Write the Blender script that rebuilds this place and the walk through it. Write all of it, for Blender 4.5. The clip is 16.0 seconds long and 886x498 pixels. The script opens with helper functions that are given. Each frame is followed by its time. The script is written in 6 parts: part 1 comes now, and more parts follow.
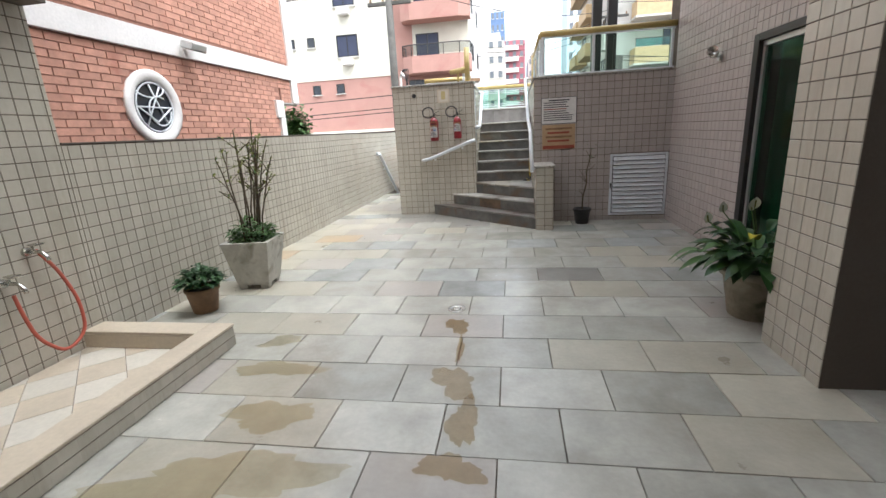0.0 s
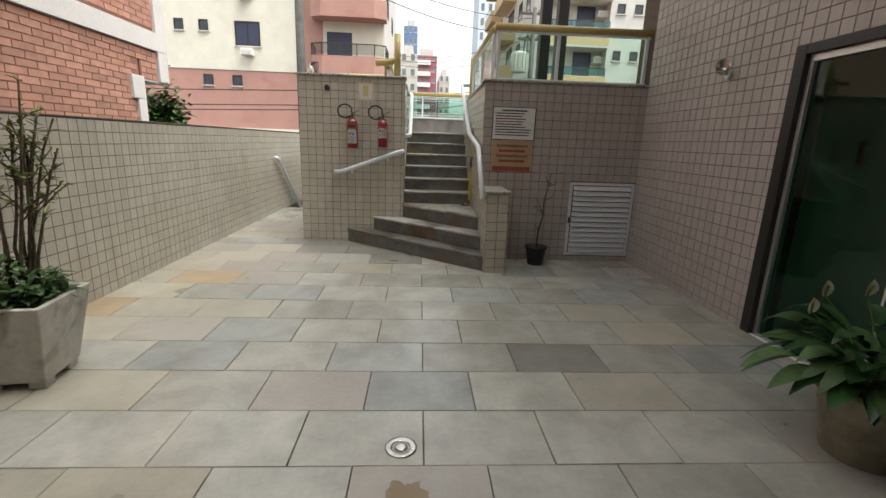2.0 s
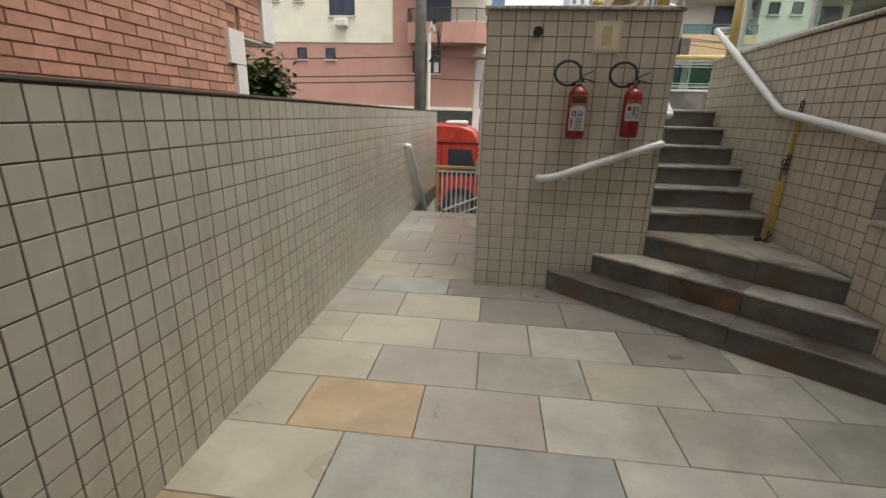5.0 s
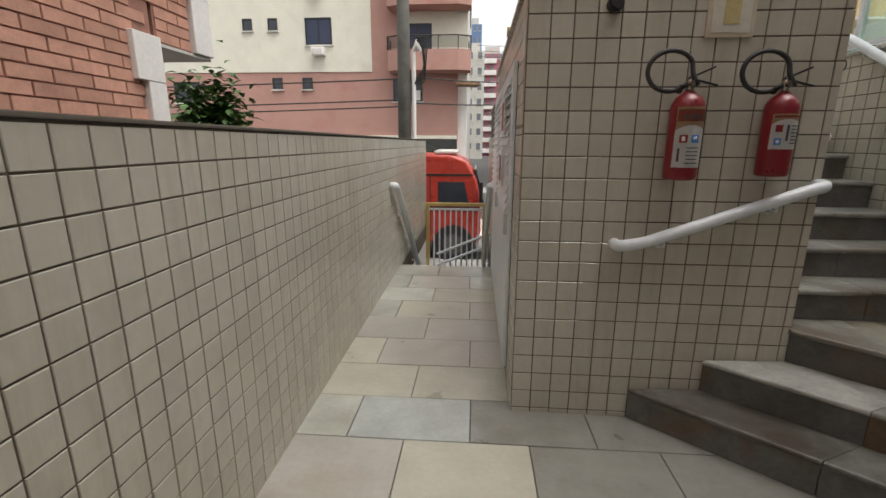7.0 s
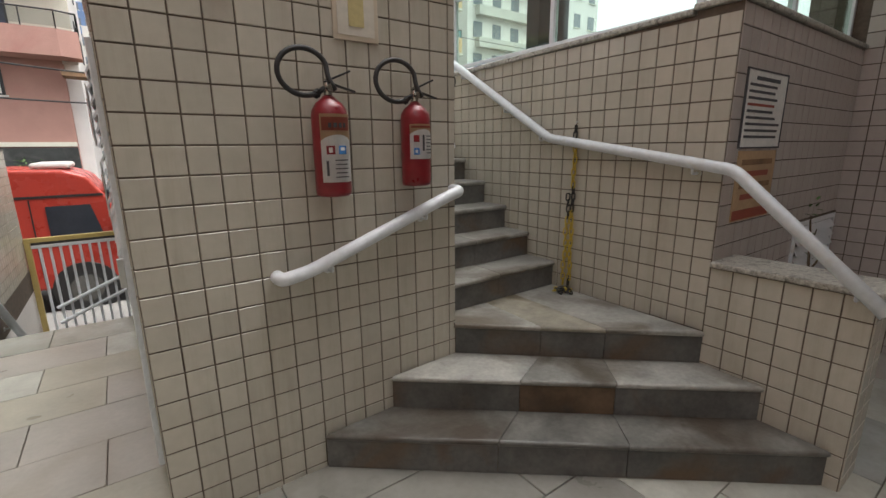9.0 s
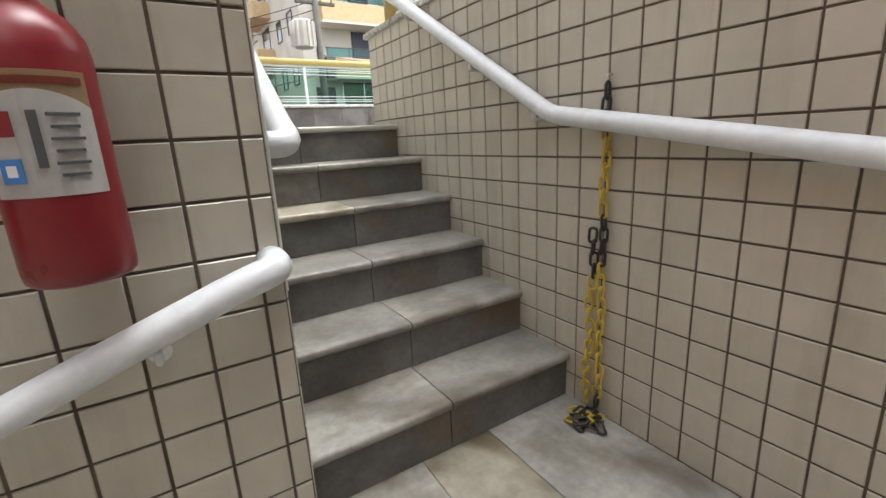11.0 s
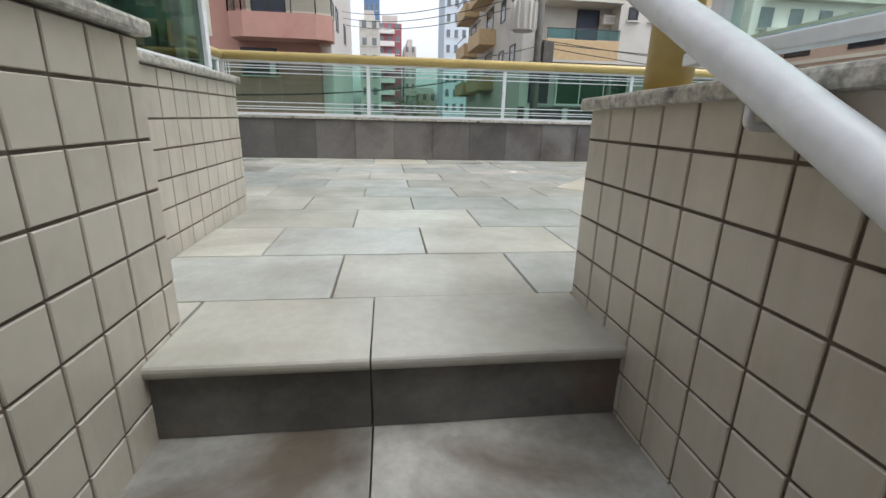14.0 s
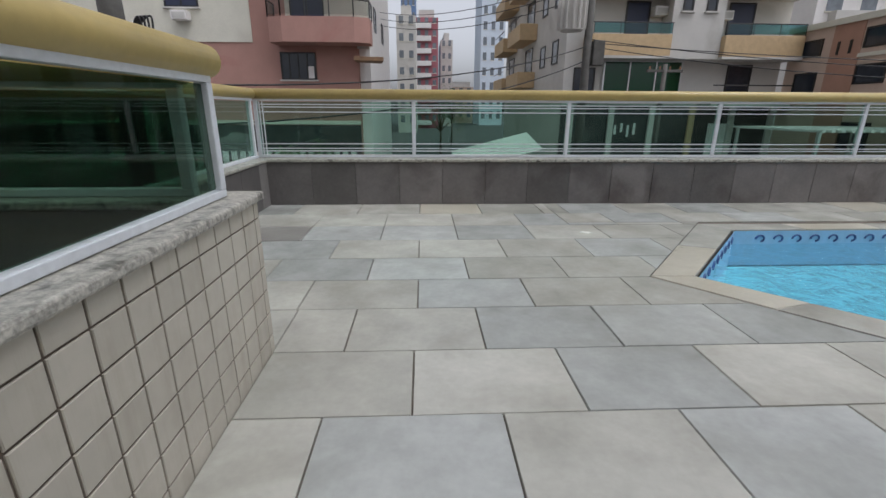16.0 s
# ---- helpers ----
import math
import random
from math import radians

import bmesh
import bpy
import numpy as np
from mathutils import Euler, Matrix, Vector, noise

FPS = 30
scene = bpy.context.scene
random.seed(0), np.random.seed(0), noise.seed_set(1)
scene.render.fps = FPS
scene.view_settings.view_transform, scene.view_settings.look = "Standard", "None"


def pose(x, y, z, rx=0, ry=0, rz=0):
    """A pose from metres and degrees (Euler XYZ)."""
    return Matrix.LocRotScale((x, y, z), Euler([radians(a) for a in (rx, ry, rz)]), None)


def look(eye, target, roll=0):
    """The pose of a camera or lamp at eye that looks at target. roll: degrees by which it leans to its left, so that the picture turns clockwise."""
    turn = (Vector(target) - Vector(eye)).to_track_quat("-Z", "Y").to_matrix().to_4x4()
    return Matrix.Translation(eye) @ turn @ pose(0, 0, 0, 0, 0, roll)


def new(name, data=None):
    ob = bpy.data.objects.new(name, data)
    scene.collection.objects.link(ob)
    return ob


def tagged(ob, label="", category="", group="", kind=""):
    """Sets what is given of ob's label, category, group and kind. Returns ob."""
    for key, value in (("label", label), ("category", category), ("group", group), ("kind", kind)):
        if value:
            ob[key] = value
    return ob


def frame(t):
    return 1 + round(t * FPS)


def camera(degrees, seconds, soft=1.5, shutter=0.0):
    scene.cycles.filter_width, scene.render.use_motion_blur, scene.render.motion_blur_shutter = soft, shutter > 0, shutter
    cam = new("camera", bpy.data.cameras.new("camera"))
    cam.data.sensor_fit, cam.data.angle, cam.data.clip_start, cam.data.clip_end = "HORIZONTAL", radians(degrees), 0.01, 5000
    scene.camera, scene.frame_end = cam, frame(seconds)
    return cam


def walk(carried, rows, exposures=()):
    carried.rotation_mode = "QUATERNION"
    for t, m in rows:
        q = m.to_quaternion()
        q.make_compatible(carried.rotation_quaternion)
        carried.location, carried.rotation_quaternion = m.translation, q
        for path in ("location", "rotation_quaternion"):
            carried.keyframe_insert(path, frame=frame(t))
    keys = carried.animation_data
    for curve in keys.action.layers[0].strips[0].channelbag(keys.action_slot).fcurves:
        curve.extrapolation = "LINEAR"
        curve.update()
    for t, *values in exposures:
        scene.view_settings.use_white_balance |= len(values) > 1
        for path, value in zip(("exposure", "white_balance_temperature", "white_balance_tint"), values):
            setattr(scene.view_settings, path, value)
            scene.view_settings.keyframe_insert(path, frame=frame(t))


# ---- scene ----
cam = camera(90.1, 16.0)
PATH = [
    (0, (0.084, 0.049, 1.49), (-0.232, 1.956, 0.977), -3.2),
    (0.5, (-0.031, 0.43, 1.478), (-0.06, 2.365, 0.972), -0.9),
    (1, (-0.155, 0.805, 1.472), (0.075, 2.729, 0.974), -0.9),
    (1.5, (-0.25, 1.236, 1.461), (0.005, 3.16, 0.976), -2.0),
    (2, (-0.35, 1.711, 1.452), (-0.235, 3.652, 0.983), 2.0),
    (2.5, (-0.547, 2.113, 1.453), (-0.459, 4.053, 0.974), 0.7),
    (3, (-0.756, 2.557, 1.438), (-0.695, 4.492, 0.933), 1.2),
    (3.5, (-1.088, 3.01, 1.428), (-1.096, 4.94, 0.903), 2.7),
    (4, (-1.39, 3.418, 1.424), (-1.458, 5.343, 0.885), 1.7),
    (4.5, (-1.648, 3.857, 1.458), (-1.825, 5.769, 0.899), 2.4),
    (5, (-1.9, 4.309, 1.489), (-2.105, 6.212, 0.907), 1.6),
    (5.2, (-1.957, 4.451, 1.473), (-2.156, 6.357, 0.9), 1.8),
    (7.3, (-2.245, 5.992, 1.516), (-2.356, 7.935, 1.054), -0.6),
    (7.5, (-2.235, 6.063, 1.529), (-2.287, 8.007, 1.064), -0.8),
    (8, (-2.171, 6.197, 1.55), (-1.763, 8.098, 1.081), -0.7),
    (8.5, (-2.085, 6.247, 1.561), (-1.222, 7.989, 1.092), -0.3),
    (9, (-1.999, 6.253, 1.529), (-0.863, 7.837, 1.081), -0.6),
    (11.3, (-0.564, 7.413, 1.528), (0.424, 9.078, 1.026), -3.1),
    (11.5, (-0.468, 7.522, 1.538), (0.462, 9.224, 1.049), -1.8),
    (12, (-0.33, 7.8, 1.669), (0.51, 9.55, 1.187), -0.3),
    (12.5, (-0.194, 8.009, 1.792), (0.366, 9.869, 1.316), -1.1),
    (13, (-0.148, 8.228, 1.854), (0.15, 10.145, 1.368), -1.2),
    (13.5, (-0.112, 8.458, 1.971), (0.165, 10.364, 1.432), 0.2),
    (14, (-0.097, 8.721, 2.077), (0.149, 10.623, 1.508), 1.4),
    (14.5, (-0.15, 8.932, 2.184), (0.05, 10.835, 1.602), 1.7),
    (15, (-0.181, 9.141, 2.272), (0.008, 11.043, 1.683), 1.7),
    (15.5, (-0.186, 9.293, 2.412), (-0.056, 11.197, 1.813), 1.8),
    (16, (-0.209, 9.455, 2.528), (-0.121, 11.36, 1.927), 0.3),
]
EXPOSURES = [(0.0, 2.2, 6050, 9), (1.0, 1.8, 6350, 9), (2.0, 1.5, 6600, 8), (4.0, 1.12, 6850, 8), (5.0, 1.05, 6900, 9), (7.5, 1.0, 6550, 9), (9.0, 1.35, 6500, 10), (11.5, 2.0, 6400, 10), (12.0, 1.47, 6300, 8), (12.5, 1.4, 6250, 7), (13.5, 1.3, 6300, 9), (14.0, 0.98, 6200, 10), (14.5, 0.85, 6050, 11), (16.0, 0.24, 6050, 13)]
walk(cam, [(t, look(eye, target, roll)) for t, eye, target, roll in PATH], EXPOSURES)

# ---- sky and sun: bright overcast day ----
SUN_DIR = Vector((-0.3, 0.22, -0.9)).normalized()
world = bpy.data.worlds.new("sky")
scene.world = world
world.use_nodes = True
wn = world.node_tree.nodes
wl = world.node_tree.links
wn.clear()
sky = wn.new("ShaderNodeTexSky")
sky.sky_type = 'NISHITA'
sky.sun_disc = False
sky.sun_elevation = radians(67)
sky.sun_rotation = radians(126)
sky.dust_density = 4.0
sky.ozone_density = 0.6
grey = wn.new("ShaderNodeHueSaturation")
grey.inputs["Saturation"].default_value = 0.12
bg = wn.new("ShaderNodeBackground")
bg.inputs["Strength"].default_value = 0.15
wout = wn.new("ShaderNodeOutputWorld")
wl.new(sky.outputs[0], grey.inputs["Color"])
wl.new(grey.outputs[0], bg.inputs["Color"])
wl.new(bg.outputs[0], wout.inputs[0])
sun_data = bpy.data.lights.new("sun", 'SUN')
sun_data.energy = 0.7
sun_data.angle = radians(45)
sun_data.color = (1.0, 0.98, 0.95)
sun = new("sun", sun_data)
sun.matrix_world = Matrix.Translation((0, 0, 30)) @ SUN_DIR.to_track_quat("-Z", "Y").to_matrix().to_4x4()
scene.view_settings.exposure = 0.0


# ---- materials ----
def mat(name, color, rough=0.6, var=0.12, scale=6.0, bump=0.1, bump_scale=60.0, metal=0.0, color2=None, spread=0.0, stain=None, stain_scale=1.5, stain_at=0.55, grain=0.05, streak=0.0, soft_edge=0.16):
    """A surface with grain at two scales; spread: how far pieces differ from one another; stain: a second colour in soft patches."""
    m = bpy.data.materials.new(name)
    m.use_nodes = True
    nt = m.node_tree
    n, l = nt.nodes, nt.links
    b = n["Principled BSDF"]
    b.inputs["Roughness"].default_value = rough
    b.inputs["Metallic"].default_value = metal
    geo = n.new("ShaderNodeNewGeometry")
    pos = geo.outputs["Position"]
    n1 = n.new("ShaderNodeTexNoise")
    n1.inputs["Scale"].default_value = scale
    n1.inputs["Detail"].default_value = 5
    n1.inputs["Roughness"].default_value = 0.62
    l.new(pos, n1.inputs["Vector"])
    n2 = n.new("ShaderNodeTexNoise")
    n2.inputs["Scale"].default_value = bump_scale
    n2.inputs["Detail"].default_value = 4
    l.new(pos, n2.inputs["Vector"])
    dark = [c * (1 - var) for c in color]
    light = list(color2) if color2 else [min(1, c * (1 + var)) for c in color]
    ramp = n.new("ShaderNodeValToRGB")
    ramp.color_ramp.elements[0].position, ramp.color_ramp.elements[1].position = 0.32, 0.68
    ramp.color_ramp.elements[0].color = (*dark, 1)
    ramp.color_ramp.elements[1].color = (*light, 1)
    l.new(n1.outputs["Fac"], ramp.inputs["Fac"])
    col = ramp.outputs["Color"]
    if stain:
        n3 = n.new("ShaderNodeTexNoise")
        n3.inputs["Scale"].default_value = stain_scale
        n3.inputs["Detail"].default_value = 6
        n3.inputs["Distortion"].default_value = 0.6
        l.new(pos, n3.inputs["Vector"])
        r3 = n.new("ShaderNodeMapRange")
        r3.inputs["From Min"].default_value = stain_at
        r3.inputs["From Max"].default_value = stain_at + soft_edge
        l.new(n3.outputs["Fac"], r3.inputs["Value"])
        mx = n.new("ShaderNodeMix")
        mx.data_type = 'RGBA'
        mx.inputs["B"].default_value = (*stain, 1)
        l.new(r3.outputs["Result"], mx.inputs["Factor"])
        l.new(col, mx.inputs["A"])
        col = mx.outputs["Result"]
    if streak:
        mp = n.new("ShaderNodeMapping")
        mp.inputs["Scale"].default_value = (9.0, 9.0, 0.8)
        l.new(pos, mp.inputs["Vector"])
        n4 = n.new("ShaderNodeTexNoise")
        n4.inputs["Scale"].default_value = 1.0
        n4.inputs["Detail"].default_value = 6
        n4.inputs["Roughness"].default_value = 0.7
        l.new(mp.outputs["Vector"], n4.inputs["Vector"])
        r4 = n.new("ShaderNodeMapRange")
        r4.inputs["From Min"].default_value = 0.5
        r4.inputs["From Max"].default_value = 0.75
        r4.inputs["To Max"].default_value = streak
        l.new(n4.outputs["Fac"], r4.inputs["Value"])
        m4 = n.new("ShaderNodeMix")
        m4.data_type = 'RGBA'
        m4.inputs["B"].default_value = (color[0] * 0.5, color[1] * 0.44, color[2] * 0.34, 1)
        l.new(r4.outputs["Result"], m4.inputs["Factor"])
        l.new(col, m4.inputs["A"])
        col = m4.outputs["Result"]
    if grain:
        gr = n.new("ShaderNodeMapRange")
        gr.inputs["From Min"].default_value = 0.3
        gr.inputs["From Max"].default_value = 0.7
        gr.inputs["To Min"].default_value = 1 - grain
        gr.inputs["To Max"].default_value = 1 + grain
        l.new(n2.outputs["Fac"], gr.inputs["Value"])
        gh = n.new("ShaderNodeHueSaturation")
        l.new(gr.outputs["Result"], gh.inputs["Value"])
        l.new(col, gh.inputs["Color"])
        col = gh.outputs["Color"]
    if spread:
        info = n.new("ShaderNodeObjectInfo")
        add = n.new("ShaderNodeMath")
        add.operation = 'ADD'
        l.new(info.outputs["Random"], add.inputs[0])
        l.new(geo.outputs["Random Per Island"], add.inputs[1])
        fr = n.new("ShaderNodeMath")
        fr.operation = 'FRACT'
        l.new(add.outputs[0], fr.inputs[0])
        mr = n.new("ShaderNodeMapRange")
        mr.inputs["To Min"].default_value = 1 - spread
        mr.inputs["To Max"].default_value = 1 + spread
        l.new(fr.outputs[0], mr.inputs["Value"])
        hs = n.new("ShaderNodeHueSaturation")
        l.new(mr.outputs["Result"], hs.inputs["Value"])
        l.new(col, hs.inputs["Color"])
        col = hs.outputs["Color"]
    l.new(col, b.inputs["Base Color"])
    rr = n.new("ShaderNodeMapRange")
    rr.inputs["To Min"].default_value = max(0.02, rough - 0.08)
    rr.inputs["To Max"].default_value = min(1, rough + 0.08)
    l.new(n1.outputs["Fac"], rr.inputs["Value"])
    l.new(rr.outputs["Result"], b.inputs["Roughness"])
    if bump:
        bp = n.new("ShaderNodeBump")
        bp.inputs["Strength"].default_value = bump
        bp.inputs["Distance"].default_value = 0.01
        l.new(n2.outputs["Fac"], bp.inputs["Height"])
        l.new(bp.outputs["Normal"], b.inputs["Normal"])
    return m


def glass(name, tint, gloss_rough=0.02, ior=1.5):
    """A clear tinted pane: lets light through straight and mirrors by Fresnel."""
    m = bpy.data.materials.new(name)
    m.use_nodes = True
    n, l = m.node_tree.nodes, m.node_tree.links
    n.clear()
    out = n.new("ShaderNodeOutputMaterial")
    tr = n.new("ShaderNodeBsdfTransparent")
    tr.inputs["Color"].default_value = (*tint, 1)
    gl = n.new("ShaderNodeBsdfGlossy")
    gl.inputs["Roughness"].default_value = gloss_rough
    face = n.new("ShaderNodeLayerWeight")
    face.inputs["Blend"].default_value = 0.5
    power = n.new("ShaderNodeMath")
    power.operation = 'POWER'
    power.inputs[1].default_value = 5.0
    l.new(face.outputs["Facing"], power.inputs[0])
    f0 = ((ior - 1) / (ior + 1)) ** 2
    fr = n.new("ShaderNodeMath")
    fr.operation = 'MULTIPLY_ADD'
    fr.inputs[1].default_value = 1 - f0
    fr.inputs[2].default_value = f0
    l.new(power.outputs[0], fr.inputs[0])
    mix = n.new("ShaderNodeMixShader")
    l.new(fr.outputs[0], mix.inputs[0])
    l.new(tr.outputs[0], mix.inputs[1])
    l.new(gl.outputs[0], mix.inputs[2])
    l.new(mix.outputs[0], out.inputs[0])
    return m


def water_material():
    m = glass("pool_water", (0.8, 0.96, 0.99), 0.02, 1.33)
    n, l = m.node_tree.nodes, m.node_tree.links
    tex = n.new("ShaderNodeTexNoise")
    tex.inputs["Scale"].default_value = 7.0
    tex.inputs["Detail"].default_value = 3
    tex.inputs["Distortion"].default_value = 1.2
    geo = n.new("ShaderNodeNewGeometry")
    l.new(geo.outputs["Position"], tex.inputs["Vector"])
    bp = n.new("ShaderNodeBump")
    bp.inputs["Strength"].default_value = 1.0
    bp.inputs["Distance"].default_value = 0.12
    l.new(tex.outputs["Fac"], bp.inputs["Height"])
    for node in n:
        if node.type in ('BSDF_GLOSSY', 'LAYER_WEIGHT'):
            l.new(bp.outputs["Normal"], node.inputs["Normal"])
    return m


M_TILE = mat("beige_ceramic", (0.47, 0.437, 0.365), 0.22, 0.05, 3.0, 0.03, 25, spread=0.05, stain=(0.41, 0.37, 0.305), stain_scale=0.9, stain_at=0.58, grain=0.03, streak=0.30)
M_ROSE = mat("rose_ceramic", (0.42, 0.375, 0.345), 0.33, 0.05, 3.0, 0.03, 25, spread=0.05, stain=(0.37, 0.325, 0.29), stain_scale=0.8, stain_at=0.6, grain=0.03, streak=0.22)
M_GROUT = mat("brown_grout", (0.115, 0.09, 0.068), 0.9, 0.25, 20, 0.3)
STONE = {
    "grey": mat("grey_slate", (0.4, 0.392, 0.342), 0.24, 0.14, 3.5, 0.15, 35, spread=0.16, stain=(0.25, 0.235, 0.195), stain_scale=1.5, stain_at=0.5, grain=0.035, soft_edge=0.34),
    "cool": mat("cool_slate", (0.362, 0.37, 0.345), 0.24, 0.14, 4, 0.15, 35, spread=0.15, stain=(0.24, 0.24, 0.21), stain_scale=1.8, stain_at=0.5, grain=0.035, soft_edge=0.34),
    "sand": mat("sand_stone", (0.42, 0.395, 0.32), 0.3, 0.12, 3, 0.12, 35, spread=0.08, stain=(0.35, 0.315, 0.235), stain_scale=2.2, stain_at=0.5, grain=0.035, soft_edge=0.34),
    "pink": mat("pink_stone", (0.38, 0.352, 0.31), 0.3, 0.1, 3, 0.12, 35, spread=0.08, stain=(0.33, 0.28, 0.22), stain_scale=1.8, stain_at=0.5, grain=0.035, soft_edge=0.34),
    "rust": mat("rust_stone", (0.41, 0.31, 0.2), 0.35, 0.16, 3, 0.12, 35, spread=0.06, stain=(0.34, 0.25, 0.15), stain_scale=2.5, stain_at=0.48, grain=0.035, soft_edge=0.34),
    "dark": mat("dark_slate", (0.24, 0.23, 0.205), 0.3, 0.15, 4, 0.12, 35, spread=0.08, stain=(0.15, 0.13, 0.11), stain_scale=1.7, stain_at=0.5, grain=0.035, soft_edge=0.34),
}
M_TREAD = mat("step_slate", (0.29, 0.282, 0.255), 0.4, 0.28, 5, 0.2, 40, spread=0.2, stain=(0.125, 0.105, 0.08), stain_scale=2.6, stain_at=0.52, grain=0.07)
# darker step slate: damp stains plus the shade at the stair foot
M_TREADW = mat("damp_shaded_step_slate", (0.15, 0.145, 0.13), 0.32, 0.35, 5, 0.2, 40, spread=0.2, stain=(0.07, 0.055, 0.042), stain_scale=2.4, stain_at=0.5, grain=0.07)
M_TREADT = mat("tan_step_slate", (0.31, 0.285, 0.225), 0.42, 0.3, 6, 0.2, 40, spread=0.15, stain=(0.15, 0.12, 0.075), stain_scale=3.2, stain_at=0.5, grain=0.07)
M_RUSTSTEP = mat("rust_riser_slate", (0.15, 0.095, 0.055), 0.5, 0.35, 6, 0.15, 40, spread=0.15, stain=(0.07, 0.055, 0.045), stain_scale=3.0, stain_at=0.5, grain=0.07)
# riser colour holds the shade of the upright faces, plus brown stains
M_RISER = mat("shaded_riser_slate", (0.115, 0.112, 0.104), 0.5, 0.3, 5, 0.15, 40, spread=0.18, stain=(0.13, 0.085, 0.05), stain_scale=2.2, stain_at=0.52, grain=0.07)
M_GRANITE = mat("speckled_granite", (0.38, 0.365, 0.32), 0.35, 0.45, 60, 0.1, 120, stain=(0.09, 0.085, 0.07), stain_scale=26, stain_at=0.54)
M_PARAPET = mat("brown_slate", (0.145, 0.135, 0.128), 0.45, 0.15, 4, 0.12, 35, spread=0.32, stain=(0.08, 0.07, 0.065), stain_scale=2.2, stain_at=0.58, grain=0.07)
M_WHITE = mat("white_enamel", (0.68, 0.71, 0.735), 0.32, 0.04, 5, 0.03, 40, stain=(0.6, 0.58, 0.53), stain_scale=4, stain_at=0.62)
M_GOLD = mat("mustard_enamel", (0.47, 0.36, 0.13), 0.4, 0.08, 4, 0.03, 40, stain=(0.38, 0.28, 0.1), stain_scale=3, stain_at=0.6)
M_STEEL = mat("brushed_aluminium", (0.62, 0.63, 0.62), 0.35, 0.05, 8, 0.03, 80, metal=0.8)
M_CHROME = mat("worn_chrome", (0.55, 0.54, 0.5), 0.25, 0.2, 20, 0.05, 80, metal=1.0)
M_BLACK = mat("black_enamel", (0.018, 0.017, 0.016), 0.4, 0.2, 10, 0.05, 60)
M_RUBBER = mat("black_rubber", (0.02, 0.019, 0.019), 0.55, 0.2, 10, 0.05, 60)
M_RED = mat("red_enamel", (0.2, 0.014, 0.02), 0.3, 0.1, 5, 0.03, 40)
M_LABEL = mat("paper_label", (0.72, 0.71, 0.68), 0.6, 0.04, 10, 0.02, 40)
M_LBLUE = mat("blue_print", (0.05, 0.2, 0.5), 0.6, 0.05, 10, 0, 40)
M_FADED = mat("faded_yellow_print", (0.5, 0.42, 0.2), 0.6, 0.1, 10, 0, 40)
M_INK = mat("dark_ink", (0.07, 0.07, 0.075), 0.7, 0.1, 10, 0, 40)
M_ORANGE = mat("faded_orange_board", (0.43, 0.29, 0.165), 0.6, 0.12, 5, 0.03, 40)
M_RUSTRED = mat("red_print", (0.28, 0.06, 0.035), 0.6, 0.12, 5, 0.0, 40)
M_CREAM = mat("cream_stone", (0.55, 0.47, 0.36), 0.45, 0.08, 4, 0.08, 40, spread=0.05)
M_PALE = mat("pale_tile", (0.6, 0.56, 0.48), 0.4, 0.05, 4, 0.05, 40, spread=0.05)
M_HOSE = mat("red_hose", (0.47, 0.1, 0.06), 0.4, 0.1, 10, 0.02, 40)
M_CONC = mat("white_concrete", (0.52, 0.50, 0.44), 0.85, 0.16, 5, 0.3, 30, stain=(0.28, 0.25, 0.19), stain_scale=4.5, stain_at=0.53)
M_CLAY = mat("mossy_pot", (0.27, 0.24, 0.18), 0.85, 0.3, 6, 0.3, 30, stain=(0.1, 0.1, 0.06), stain_scale=5, stain_at=0.55)
M_TERRA = mat("brown_pot", (0.22, 0.13, 0.07), 0.8, 0.25, 7, 0.2, 30)
M_SOIL = mat("dark_soil", (0.04, 0.03, 0.022), 0.95, 0.4, 30, 0.6, 60)
M_LEAF = mat("green_leaf", (0.06, 0.125, 0.028), 0.6, 0.35, 9, 0.1, 50, spread=0.35)
M_LEAFD = mat("deep_green_leaf", (0.028, 0.075, 0.02), 0.4, 0.35, 9, 0.1, 50, spread=0.3)
M_LEAFY = mat("yellow_green_leaf", (0.17, 0.19, 0.03), 0.5, 0.3, 9, 0.1, 50, spread=0.3)
M_YELLOW = mat("yellow_leaf", (0.6, 0.5, 0.03), 0.5, 0.1, 9, 0.05, 50)
M_PETAL = mat("white_petal", (0.75, 0.76, 0.66), 0.5, 0.06, 9, 0.05, 50)
M_BARK = mat("grey_brown_bark", (0.11, 0.085, 0.055), 0.9, 0.35, 20, 0.5, 60)
M_CHAINY = mat("yellow_plastic", (0.55, 0.40, 0.05), 0.4, 0.1, 10, 0.03, 50)
M_PLASTER = mat("brown_plaster", (0.11, 0.092, 0.075), 0.8, 0.08, 2.5, 0.15, 50)
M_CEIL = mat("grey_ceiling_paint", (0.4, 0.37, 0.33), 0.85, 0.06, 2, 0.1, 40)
# dimness of the covered ground floor, put into the plaster colour
M_DARKWALL = mat("shade_dimmed_plaster", (0.3, 0.28, 0.25), 0.85, 0.08, 2, 0.1, 40)
M_BRICK = mat("red_brick", (0.52, 0.275, 0.2), 0.85, 0.15, 6, 0.3, 50, spread=0.12, stain=(0.44, 0.19, 0.135), stain_scale=1.5, stain_at=0.58)
M_MORTAR = mat("brick_mortar", (0.31, 0.155, 0.115), 0.9, 0.15, 10, 0.3)
M_WPAINT = mat("white_wall_paint", (0.76, 0.73, 0.70), 0.75, 0.04, 1.5, 0.08, 30, stain=(0.62, 0.6, 0.55), stain_scale=0.7, stain_at=0.62)
